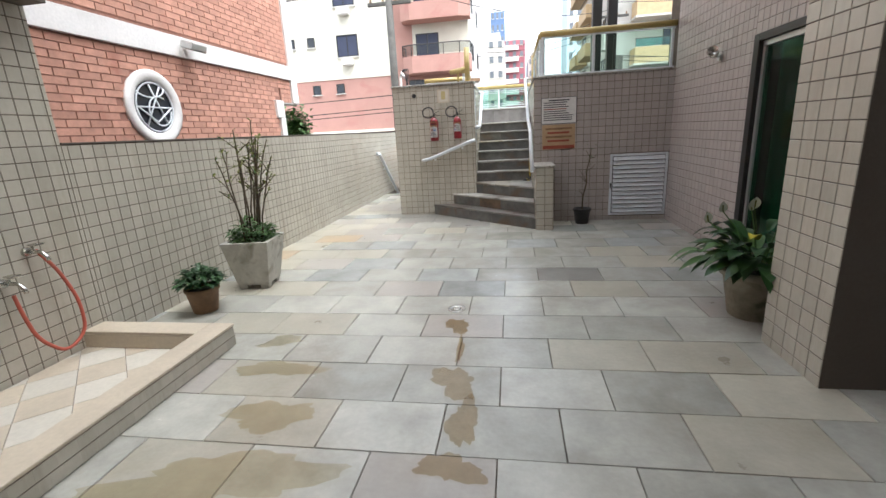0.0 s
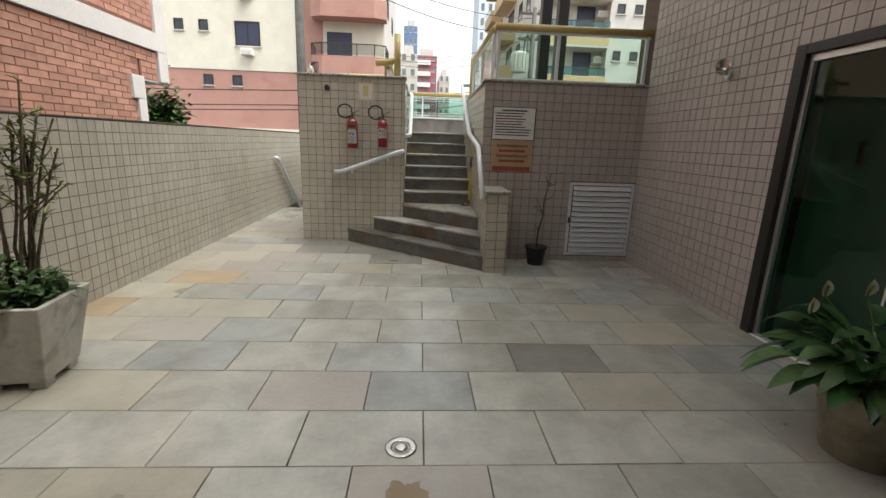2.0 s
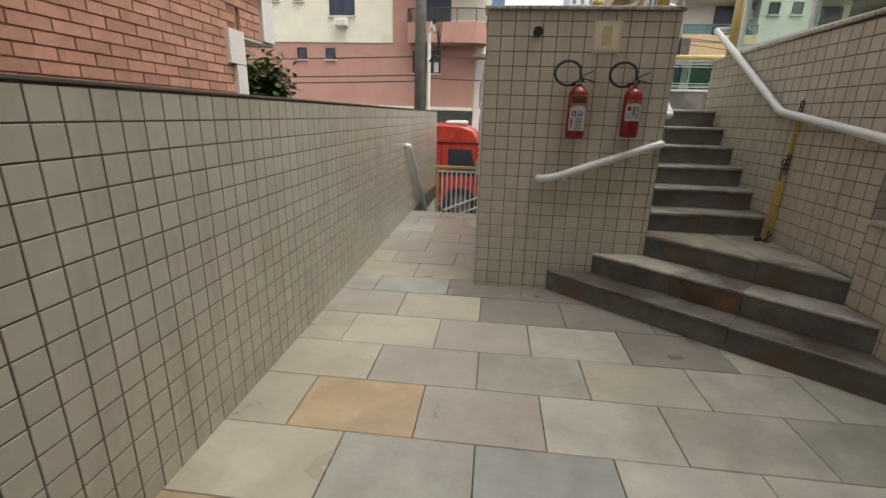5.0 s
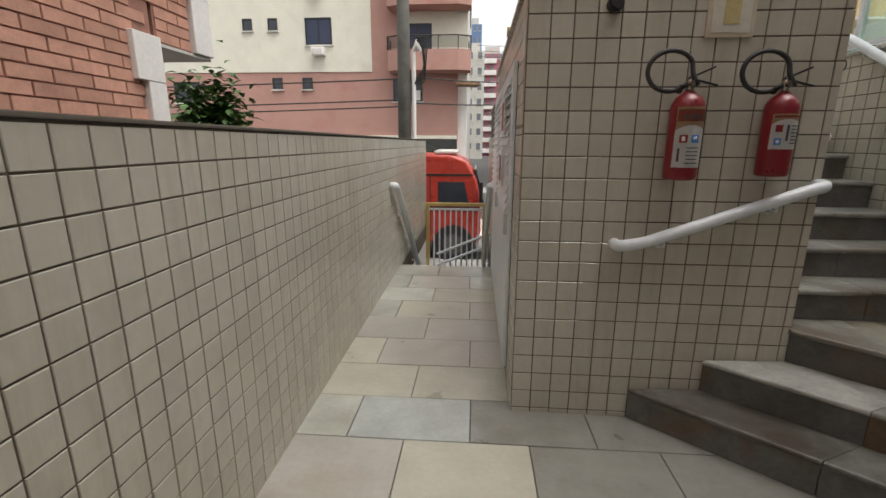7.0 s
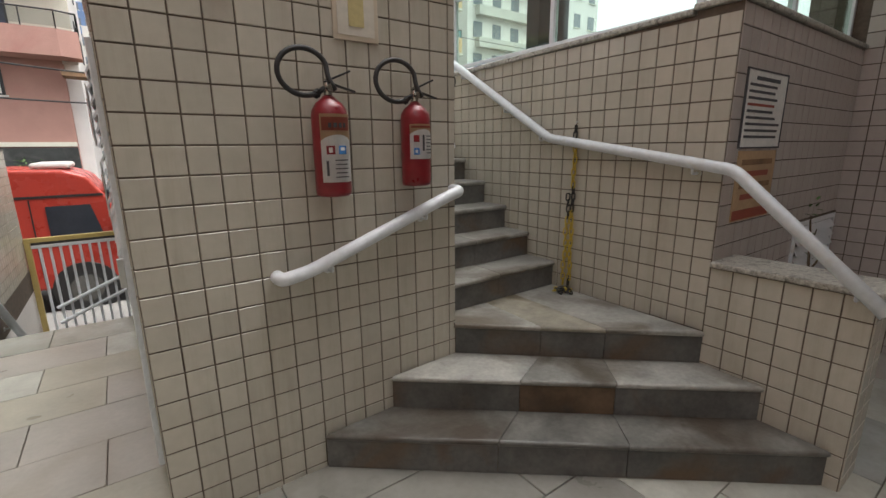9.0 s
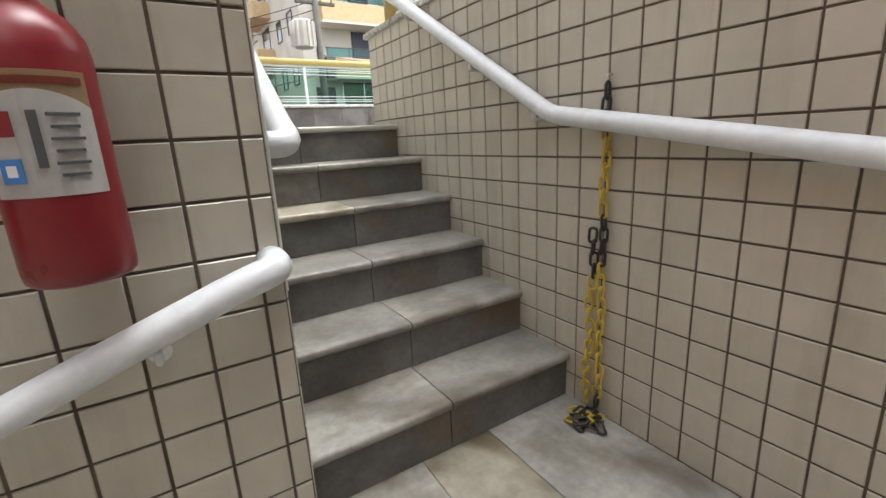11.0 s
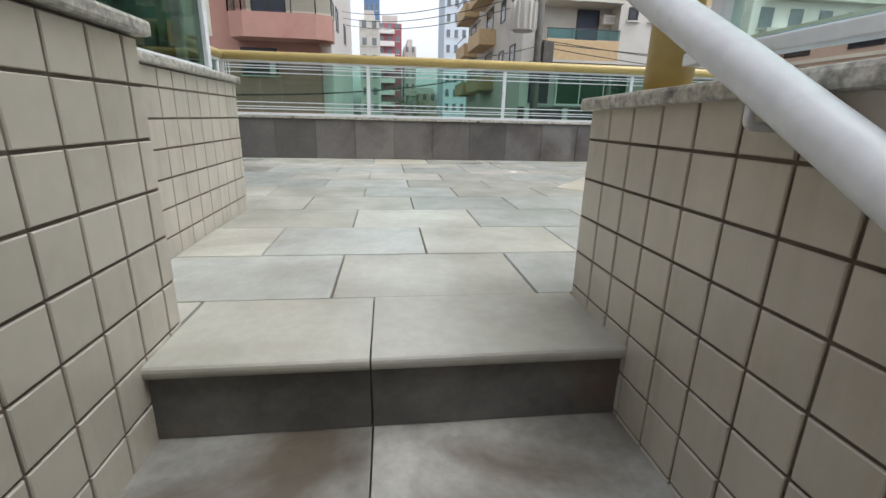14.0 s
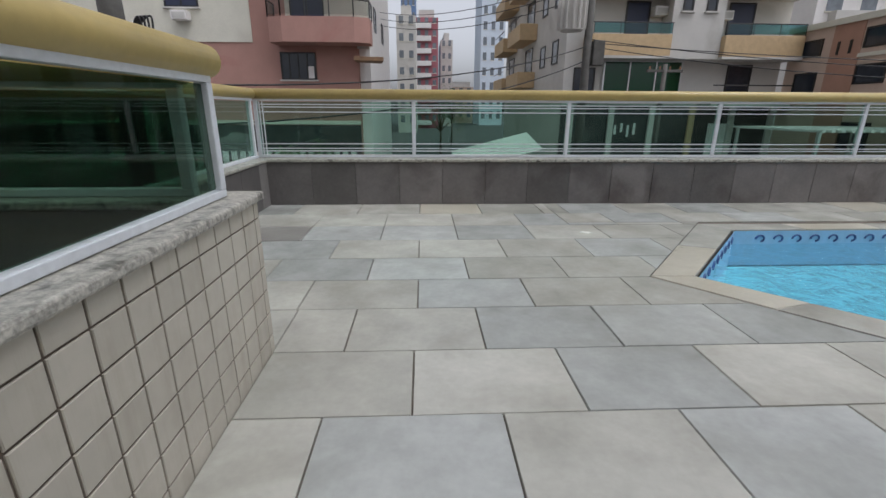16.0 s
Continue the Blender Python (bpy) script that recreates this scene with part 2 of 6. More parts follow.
M_PINK = mat("salmon_render", (0.42, 0.232, 0.19), 0.8, 0.06, 1.2, 0.1, 30, spread=0.03, stain=(0.38, 0.17, 0.145), stain_scale=0.5, stain_at=0.58)
M_CREAMW = mat("cream_render", (0.66, 0.63, 0.53), 0.8, 0.05, 1.2, 0.1, 30, stain=(0.58, 0.54, 0.45), stain_scale=0.4, stain_at=0.6)
M_GREYW = mat("grey_white_render", (0.55, 0.53, 0.49), 0.8, 0.06, 1.2, 0.1, 30, stain=(0.44, 0.42, 0.38), stain_scale=0.5, stain_at=0.58)
M_OCHRE = mat("ochre_tile", (0.5, 0.36, 0.2), 0.6, 0.1, 4, 0.1, 30, spread=0.06)
# red of the far tower, lifted in colour for distance haze
M_MAGENTA = mat("hazed_red_render", (0.33, 0.11, 0.13), 0.8, 0.06, 1, 0.05, 30)
M_BLUEG = mat("blue_glazed_render", (0.12, 0.2, 0.36), 0.4, 0.1, 0.6, 0.05, 30)
# blue paled towards white to stand for haze
M_BLUEW = mat("hazed_blue_render", (0.6, 0.67, 0.74), 0.6, 0.05, 0.6, 0.05, 30)
M_SALMON2 = mat("peach_render", (0.55, 0.42, 0.33), 0.8, 0.06, 1, 0.05, 30)
M_TERRAP = mat("terracotta_render", (0.42, 0.24, 0.17), 0.8, 0.08, 1, 0.05, 30)
M_WINDARK = mat("dark_window_glass", (0.03, 0.035, 0.045), 0.12, 0.2, 2, 0.0, 30)
# far panes: haze and sky reflection painted as a lighter base colour
M_WINFAR = mat("hazed_window_glass", (0.17, 0.19, 0.21), 0.15, 0.2, 2, 0.0, 30)
M_CURTAIN = mat("blue_shutter", (0.028, 0.035, 0.07), 0.5, 0.1, 2, 0.0, 30)
M_ASPHALT = mat("asphalt", (0.055, 0.054, 0.052), 0.9, 0.2, 3, 0.3, 80)
M_WALKWAY = mat("pavement_concrete", (0.3, 0.29, 0.27), 0.9, 0.12, 2, 0.2, 60)
M_POLE = mat("concrete_pole", (0.1, 0.095, 0.085), 0.85, 0.25, 5, 0.2, 40)
M_TRUCK = mat("truck_red_paint", (0.42, 0.045, 0.03), 0.28, 0.05, 3, 0.0, 40)
M_POOLTILE = mat("pool_blue_tile", (0.42, 0.8, 0.88), 0.35, 0.08, 2, 0.02, 30)
M_POOLBAND = mat("pool_band_tile", (0.3, 0.5, 0.68), 0.3, 0.06, 6, 0.02, 30)
M_NAVY = mat("navy_glaze", (0.04, 0.09, 0.24), 0.3, 0.1, 6, 0.02, 30)
M_GLASS = glass("clear_green_glass", (0.63, 0.81, 0.74))
M_GLASSD = glass("deep_green_glass", (0.3, 0.56, 0.44))
M_GLASSG = glass("grey_balcony_glass", (0.62, 0.64, 0.62))
M_GLASSC = glass("clear_pale_glass", (0.82, 0.93, 0.88))
M_GLASSB = glass("blue_balcony_glass", (0.45, 0.7, 0.72))
M_WATER = water_material()
# near-black colour for the shade in ground-floor openings across the street
M_GROUNDSHADE = mat("shaded_ground_front", (0.035, 0.038, 0.036), 0.5, 0.4, 1.5, 0.1, 30, stain=(0.08, 0.08, 0.075), stain_scale=1.2)
M_GLASSP = glass("bottle_green_glass", (0.4, 0.53, 0.46))
M_WET = glass("water_film", (0.78, 0.7, 0.58), 0.04, 1.33)
M_DAMP = glass("damp_film", (0.88, 0.85, 0.77), 0.12, 1.33)
M_SHEET = mat("grey_roof_coat", (0.42, 0.45, 0.43), 0.7, 0.1, 3, 0.1, 30, stain=(0.3, 0.32, 0.3), stain_scale=2)


# ---- mesh helpers ----
def mesh_of(name, bm, material, smooth=False):
    me = bpy.data.meshes.new(name)
    bm.normal_update()
    bm.to_mesh(me)
    bm.free()
    me.materials.append(material)
    if smooth:
        for p in me.polygons:
            p.use_smooth = True
    return me


def thing(name, label, category, group="", kind="", at=(0, 0, 0), rz=0.0):
    ob = new(name)
    ob.matrix_world = pose(*at, 0, 0, rz)
    ob.empty_display_size = 0.1
    return tagged(ob, label, category, group, kind)


def part(name, bm, material, parent, label="", smooth=False, kind=""):
    ob = new(name, mesh_of(name, bm, material, smooth))
    ob.parent = parent
    return tagged(ob, label, "", "", kind)


def solid(name, bm, material, label, category, kind="", group="", smooth=False):
    ob = new(name, mesh_of(name, bm, material, smooth))
    return tagged(ob, label, category, group, kind)


def box(bm, x0, y0, z0, x1, y1, z1, bevel=0.0, m=None):
    r = bmesh.ops.create_cube(bm, size=1.0)
    vs = r["verts"]
    bmesh.ops.scale(bm, vec=(x1 - x0, y1 - y0, z1 - z0), verts=vs)
    bmesh.ops.translate(bm, vec=((x0 + x1) / 2, (y0 + y1) / 2, (z0 + z1) / 2), verts=vs)
    if bevel:
        es = list({e for v in vs for e in v.link_edges})
        r2 = bmesh.ops.bevel(bm, geom=es, offset=bevel, segments=2, affect='EDGES', profile=0.5)
        vs = list({v for f in r2["faces"] for v in f.verts} | {v for v in vs if v.is_valid})
    if m is not None:
        bmesh.ops.transform(bm, matrix=m, verts=vs)
    return bm


def bx(*a, bevel=0.0, m=None):
    return box(bmesh.new(), *a, bevel=bevel, m=m)


def prism(bm, pts, z0, z1):
    """An upright prism over a plan of corners."""
    lo = [bm.verts.new((x, y, z0)) for x, y in pts]
    hi = [bm.verts.new((x, y, z1)) for x, y in pts]
    n = len(pts)
    bm.faces.new(lo[::-1])
    bm.faces.new(hi)
    for i in range(n):
        bm.faces.new((lo[i], lo[(i + 1) % n], hi[(i + 1) % n], hi[i]))
    bmesh.ops.recalc_face_normals(bm, faces=bm.faces)
    return bm


def tube(bm, pts, r, seg=12, cap=True, radii=None, closed=False):
    """A round bar along a bent line."""
    pts = [Vector(p) for p in pts]
    n = len(pts)
    rings = []
    up = None
    for i, p in enumerate(pts):
        if closed:
            d = (pts[(i + 1) % n] - pts[i - 1]).normalized()
        else:
            d = (pts[min(i + 1, n - 1)] - pts[max(i - 1, 0)]).normalized()
        if up is None:
            a = Vector((0, 0, 1)) if abs(d.z) < 0.9 else Vector((1, 0, 0))
            up = (a - d * a.dot(d)).normalized()
        else:
            up = (up - d * up.dot(d)).normalized()
        side = d.cross(up)
        rr = radii[i] if radii else r
        if not closed and 0 < i < n - 1:
            c = max(0.5, (pts[i] - pts[i - 1]).normalized().dot(d))
            rr = rr / c if c < 0.999 else rr
        rings.append([bm.verts.new(p + (up * math.cos(t) + side * math.sin(t)) * rr) for t in [2 * math.pi * k / seg for k in range(seg)]])
    for i in range(n if closed else n - 1):
        a, b = rings[i], rings[(i + 1) % n]
        for k in range(seg):
            bm.faces.new((a[k], a[(k + 1) % seg], b[(k + 1) % seg], b[k]))
    if cap and not closed:
        bm.faces.new(rings[0][::-1])
        bm.faces.new(rings[-1])
    bmesh.ops.recalc_face_normals(bm, faces=bm.faces)
    return bm


def tb(pts, r, seg=12, **k):
    return tube(bmesh.new(), pts, r, seg, **k)


def bend(pts, r=0.06, seg=5):
    """Rounds the corners of a line."""
    pts = [Vector(p) for p in pts]
    out = [pts[0]]
    for i in range(1, len(pts) - 1):
        a, b, c = pts[i - 1], pts[i], pts[i + 1]
        ra = min(r, (a - b).length * 0.45, (c - b).length * 0.45)
        p, q = b + (a - b).normalized() * ra, b + (c - b).normalized() * ra
        for k in range(seg + 1):
            t = k / seg
            out.append(p * (1 - t) ** 2 + b * 2 * t * (1 - t) + q * t * t)
    out.append(pts[-1])
    return out


def lathe(bm, profile, seg=24, at=(0, 0, 0), cap=True):
    """A turned body from (radius, height) pairs."""
    at = Vector(at)
    rings = [[bm.verts.new(at + Vector((r * math.cos(2 * math.pi * k / seg), r * math.sin(2 * math.pi * k / seg), z))) for k in range(seg)] for r, z in profile]
    for a, b in zip(rings, rings[1:]):
        for k in range(seg):
            bm.faces.new((a[k], a[(k + 1) % seg], b[(k + 1) % seg], b[k]))
    if cap:
        bm.faces.new(rings[0][::-1])
        bm.faces.new(rings[-1])
    else:
        for k in range(seg):
            bm.faces.new((rings[-1][k], rings[-1][(k + 1) % seg], rings[0][(k + 1) % seg], rings[0][k]))
    bmesh.ops.recalc_face_normals(bm, faces=bm.faces)
    return bm


def lt(profile, seg=24, at=(0, 0, 0), cap=True):
    return lathe(bmesh.new(), profile, seg, at, cap)


def piece_mesh(name, material, bevel, depth):
    """A unit piece with chamfered front edges: 1 x 1 in its plane, its front at z = depth."""
    me = bpy.data.meshes.new(name)
    a, b = 0.5, 0.5 - bevel
    vs = [(-a, -a, 0), (a, -a, 0), (a, a, 0), (-a, a, 0), (-a, -a, depth * 0.6), (a, -a, depth * 0.6), (a, a, depth * 0.6), (-a, a, depth * 0.6), (-b, -b, depth), (b, -b, depth), (b, b, depth), (-b, b, depth)]
    fs = [(0, 1, 5, 4), (1, 2, 6, 5), (2, 3, 7, 6), (3, 0, 4, 7), (4, 5, 9, 8), (5, 6, 10, 9), (6, 7, 11, 10), (7, 4, 8, 11), (8, 9, 10, 11)]
    me.from_pydata(vs, [], fs)
    me.materials.append(material)
    me.update()
    return me


def clad(wall, name, material, origin, u, v, width, height, pu, pv, joint=0.006, depth=0.005, bevel=0.02, pick=None, skip=None, bond=0.0, limit=300, shift=0.0):
    """Covers a wall's face with pieces: those inside pick (u0, u1, v0, v1) are parts, the rest one joined part."""
    o, u, v = Vector(origin), Vector(u).normalized(), Vector(v).normalized()
    nrm = u.cross(v)
    me = piece_mesh(name, material, bevel, depth)
    rot = Matrix((u, v, nrm)).transposed().to_4x4()
    V, F = [], []
    count = 0
    unit = [Vector(w.co) for w in me.vertices]
    polys = [tuple(p.vertices) for p in me.polygons]
    nv = math.ceil(height / pv - 1e-3)
    for j in range(nv):
        off = (bond * pu if j % 2 else 0.0) + shift
        nu = math.ceil((width + off) / pu - 1e-3)
        for i in range(nu):
            a0, a1 = max(0.0, i * pu - off), min(width, (i + 1) * pu - off)
            b0, b1 = j * pv, min(height, (j + 1) * pv)
            if a1 - a0 < joint * 3 or b1 - b0 < joint * 3:
                continue
            ca, cb = (a0 + a1) / 2, (b0 + b1) / 2
            if skip and skip(ca, cb):
                continue
            tilt = Euler((random.gauss(0, 0.004), random.gauss(0, 0.004), 0)).to_matrix().to_4x4()
            m = Matrix.Translation(o + u * ca + v * cb) @ rot @ tilt @ Matrix.Diagonal((a1 - a0 - joint, b1 - b0 - joint, 1, 1))
            if pick and count < limit and pick[0] <= ca <= pick[1] and pick[2] <= cb <= pick[3]:
                p = new(name, me)
                p.parent = wall
                p.matrix_world = m
                count += 1
            else:
                k = len(V)
                V += [m @ w for w in unit]
                F += [tuple(k + q for q in f) for f in polys]
    if V:
        jm = bpy.data.meshes.new(name + "_field")
        jm.from_pydata(V, [], F)
        jm.materials.append(material)
        jm.update()
        ob = new(name + "_field", jm)
        ob.parent = wall
        tagged(ob, kind="stuff")


DECK = 1.609
FLOOR_END = 11.2
PX0, PX1, PY, PE = -2.01, -0.57, 8.135, 9.70
STREET = -1.35
TP = 0.1055

# ---- setting: ground, street, walls ----
g = bmesh.new()
r = 600
pts = [(-r, 14.2), (r, 14.2), (r, r), (-r, r)]
g = prism(g, pts, STREET - 0.3, STREET)
solid("ground", g, M_ASPHALT, "dark grey asphalt street between the buildings", "road", "structure")
solid("ground_under_building", bx(-40, -40, -1.9, 40, 14.2, -1.4), M_WALKWAY, "grey concrete ground under the buildings", "ground", "structure")
solid("pavement", bx(-40, 14.2, STREET - 0.05, 40, 16.2, STREET + 0.14, bevel=0.015), M_WALKWAY, "grey concrete pavement with a raised kerb along the street", "pavement", "structure")
solid("pavement_far", bx(-40, 31.0, STREET - 0.05, -0.6, 34.0, STREET + 0.14, bevel=0.015), M_WALKWAY, "grey concrete pavement before the salmon apartment block", "pavement", "structure")

floor = solid("floor", bx(-3.4, -6, -0.3, 2.5, FLOOR_END, -0.012), M_GROUT, "courtyard floor of large slate slabs in half bond with dark joints", "floor", "structure")
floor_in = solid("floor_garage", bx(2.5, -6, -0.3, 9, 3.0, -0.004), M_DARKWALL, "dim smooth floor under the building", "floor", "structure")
deck_bed = bmesh.new()
box(deck_bed, 0.42, 7.25, DECK - 0.3, 2.4, 9.57, DECK - 0.012)
box(deck_bed, PX0 + 0.04, 9.58, DECK - 0.3, 1.05, 13.9, DECK - 0.012)
box(deck_bed, 1.05, 13.1, DECK - 0.3, 9.0, 13.9, DECK - 0.012)
box(deck_bed, 1.05, 9.58, DECK - 0.3, 9.0, 10.1, DECK - 0.012)
box(deck_bed, 5.3, 10.1, DECK - 0.3, 9.0, 13.1, DECK - 0.012)
POOL = [(1.365, 11.79), (2.45, 10.62), (4.1, 10.62), (5.0, 11.7), (4.8, 12.81), (2.29, 12.81)]
for tri in ([(1.05, 10.1), (2.45, 10.1), (2.45, 10.62), (1.365, 11.79), (1.05, 11.79)], [(2.45, 10.1), (5.3, 10.1), (5.3, 11.7), (5.0, 11.7), (4.1, 10.62), (2.45, 10.62)],
            [(1.05, 11.79), (1.365, 11.79), (2.29, 12.81), (2.29, 13.1), (1.05, 13.1)], [(2.29, 12.81), (4.8, 12.81), (5.0, 11.7), (5.3, 11.7), (5.3, 13.1), (2.29, 13.1)]):
    prism(deck_bed, tri, DECK - 0.3, DECK - 0.012)
deck = solid("floor_terrace", deck_bed, M_GROUT, "raised pool terrace floor of pale slate slabs", "floor", "structure")

# walls: name, box, face origin, along, width, height, picked stretch
wall_left = solid("wall_left", bx(-3.4, 2.9, -0.3, -3.165, 14.1, 1.545), M_GROUT, "long low boundary wall of beige square ceramic tiles", "wall", "structure")
wall_left_end = solid("wall_left_stair_end", bx(-3.4, 11.2, STREET, -3.166, 14.1, -0.3), M_WPAINT, "pale wall beside the steps down to the gate", "wall", "structure")
wall_left_tall = solid("wall_left_tall", bx(-3.4, -6, -0.3, -3.165, 2.9, 2.9), M_GROUT, "tall beige tiled wall under the building", "wall", "structure")
wall_pier = bmesh.new()
box(wall_pier, PX0, PY, -0.3, PX1, 8.35, 2.27)
box(wall_pier, -0.72, 8.35, -0.3, PX1, PE, 2.21)
box(wall_pier, PX0, 8.35, -0.3, -1.86, 13.9, 1.58)
box(wall_pier, PX0, 8.35, 1.58, -1.86, PE, 2.21)
box(wall_pier, -0.965, PE, DECK - 0.3, -0.815, 11.065, 2.21)
box(wall_pier, -1.86, 10.915, DECK - 0.3, -0.965, 11.065, 2.21)
box(wall_pier, PX0, PE, 1.58, -1.86, 11.065, 2.21)
box(wall_pier, -1.86, 8.35, 1.4, -0.72, PE, 1.5)
box(wall_pier, -1.86, PE, 1.4, -0.965, 10.915, 1.5)
solid("floor_pier", bx(-1.855, 8.355, 1.505, -0.725, PE - 0.005, 1.53), M_SHEET, "grey coated roof of the meter room inside the pier", "floor", "structure")
solid("floor_pier_rear", bx(-1.855, PE, 1.505, -0.97, 10.91, 1.53), M_SHEET, "grey coated roof of the meter room inside the pier", "floor", "structure")
wall_pier = solid("wall_pier", wall_pier, M_GROUT, "beige tiled pier wall beside the stairs", "wall", "structure")
WX, WE = 0.417, 9.83
wall_stair = bmesh.new()
box(wall_stair, WX, 7.45, -0.3, 0.63, WE, 2.10)
box(wall_stair, WX, 7.24, -0.3, 0.63, 7.45, 2.17)
for v in wall_stair.verts:  # the top falls gently towards the terrace
    if abs(v.co.z - 2.10) < 1e-4 and v.co.y < 8:
        v.co.z = 2.15
box(wall_stair, 0.63, 7.24, -0.3, 2.4, 7.45, 2.17)
box(wall_stair, WX, 6.6, -0.3, 0.66, 7.24, 0.91)
wall_stair = solid("wall_stair", wall_stair, M_GROUT, "tiled retaining wall between courtyard, stairs and pool terrace", "wall", "structure")
bw = bmesh.new()
DY0, DY1, DZ = 3.1, 5.07, 2.22
box(bw, 2.405, DY1, -0.3, 2.65, 7.6, 4.29)
box(bw, 2.405, 3.05, DZ, 2.65, DY1, 4.29)
wall_building = solid("wall_building", bw, M_GROUT, "tall rose-beige tiled wall of the apartment building", "wall", "structure")
# out of view; its height only limits the sky light
solid("wall_building_upper", bx(2.66, 7.301, -0.3, 9.0, 7.6, 7.4), M_ROSE, "unseen rose-beige wall above the terrace, height set for shading", "wall", "structure")
# the plain near face takes its shade from the dark brown colour
column = solid("column", bx(1.745, 2.5, -0.3, 2.66, 3.09, 4.2), M_PLASTER, "square column, beige tiles on one face, shade-darkened brown plaster on the other", "column", "structure")
ts = thing("terrace_screen", "dark brown steel columns standing on the terrace", "column")
for x in (1.62, 1.9):
    part("column", bx(x, 9.6, DECK, x + 0.17, 9.78, 7.0, bevel=0.01), M_BLACK, ts)
# unseen ceiling slab behind the start point
solid("ceiling", bx(-3.4, -6, 2.45, 9, -1.0, 2.9), M_CEIL, "unseen grey ceiling slab closing the open ground floor", "ceiling", "structure")
solid("beam", bx(-3.4, -1.0, 2.46, -2.98, 2.9, 2.9), M_PLASTER, "brown painted beam along the tall tiled wall", "beam", "structure")
# two unseen volumes added to hold sky light off the courtyard
solid("building_mass", bx(-3.4, -6, 2.9, 9, -1.0, 27.0), M_ROSE, "unseen rose-beige building mass that blocks sky light from behind", "building", "structure")
solid("building_side", bx(1.0, -0.99, 4.3, 9, 7.2, 7.4), M_ROSE, "unseen rose-beige overhang added to shade the courtyard's right side", "building", "structure")
# unseen walls added to close the space behind
solid("wall_back", bx(-3.4, -6.2, -0.3, 9, -6, 2.9), M_DARKWALL, "unseen dim wall closing the back of the open ground floor", "wall", "structure")
solid("wall_garage_side", bx(9, -6.2, -0.3, 9.2, 3.0, 2.9), M_DARKWALL, "unseen dim wall closing the side of the open ground floor", "wall", "structure")
room = bmesh.new()
box(room, 2.66, 2.95, -0.3, 6.0, 3.05, 2.6)
box(room, 2.66, 5.1, -0.3, 6.0, 5.2, 2.6)
box(room, 6.0, 2.95, -0.3, 6.1, 5.2, 2.6)
box(room, 2.4, 2.95, -0.3, 6.1, 5.2, -0.002)
box(room, 2.66, 3.0, 2.5, 6.1, 5.2, 2.62)
solid("wall_lobby", room, M_WPAINT, "pale lobby room behind the green glass door", "wall", "structure")
# far parapet of the terrace and its left return
par = bmesh.new()
box(par, -1.98, 13.9, STREET, 9.0, 14.2, 2.03)
box(par, -1.98, 11.08, 1.3, -1.735, 13.9, 2.03)
parapet = solid("wall_parapet", par, M_GROUT, "low terrace parapet clad in dark brown slate panels", "wall", "structure")
solid("wall_terrace_side", bx(9.0, 7.3, -0.3, 9.2, 14.2, 2.9), M_ROSE, "plain wall closing the pool terrace", "wall", "structure")


# ---- stairs up to the terrace ----
def stair_step(pts_tread, z, riser_h, name_label, rusty=-1, stone=None):
    """One step: a plan quad (front-left, front-right, back-right, back-left), its tread slabs with a rounded nose, its riser slabs."""
    fl, fr, br, bl = [Vector((*p, 0)) for p in pts_tread]
    st = thing("stair_step", name_label, "step", "steps up to the terrace", "", (0, 0, 0))
    front = (fr - fl).normalized()
    out = Vector((front.y, -front.x, 0))
    core = prism(bmesh.new(), [(p.x, p.y) for p in (fl, fr, br, bl)], z - riser_h, z - 0.03)
    part("core", core, M_GROUT, st)
    cuts = [0.0, 0.5 + random.uniform(-0.06, 0.06), 1.0] if (fr - fl).length < 1.3 else [0.0, 0.36, 0.62, 1.0]
    for i, (a, b) in enumerate(zip(cuts, cuts[1:])):
        g = 0.002 / (fr - fl).length
        p0, p1 = fl.lerp(fr, a + g) + out * 0.026, fl.lerp(fr, b - g) + out * 0.026
        q1, q0 = bl.lerp(br, b - g), bl.lerp(br, a + g)
        t = prism(bmesh.new(), [(p.x, p.y) for p in (p0, p1, q1, q0)], z - 0.03, z + random.uniform(-0.001, 0.001))
        es = [e for e in t.edges if all((v.co - p0).dot(out) > -0.004 for v in e.verts) and abs(e.verts[0].co.z - e.verts[1].co.z) < 0.01]
        bmesh.ops.bevel(t, geom=es, offset=0.012, segments=3, affect='EDGES', profile=0.5)
        part("tread", t, stone or (M_TREADT if random.random() < 0.3 else M_TREAD), st)
        r0, r1 = fl.lerp(fr, a + g) + out * 0.009, fl.lerp(fr, b - g) + out * 0.009
        s1, s0 = fl.lerp(fr, b - g), fl.lerp(fr, a + g)
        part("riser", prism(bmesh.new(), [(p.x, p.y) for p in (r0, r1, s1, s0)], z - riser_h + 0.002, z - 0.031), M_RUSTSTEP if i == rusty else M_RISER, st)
    return st


XL, XR = -0.568, 0.415
R1, R2 = 0.1865, (DECK - 3 * 0.1865) / 6
F1, F2, F3 = [((-1.362, 8.128), (XR, 6.66)), ((-0.99, 8.128), (XR, 6.942)), ((XL, 8.133), (XR, 7.239))]
stair_step([F1[0], F1[1], F2[1], F2[0]], R1, R1, "wide damp-stained slate step at the foot of the stairs, shade in its colour", -1, M_TREADW)
stair_step([F2[0], F2[1], F3[1], F3[0]], 2 * R1, R1, "winding slate step with a worn nose and a rust-brown riser", 1)
NY = [8.282, 8.536, 8.785, 9.034, 9.293, 9.546]
stair_step([F3[0], F3[1], (XR, NY[0] + 0.01), (XL, NY[0] + 0.01)], 3 * R1, R1, "slate landing slab where the stairs turn")
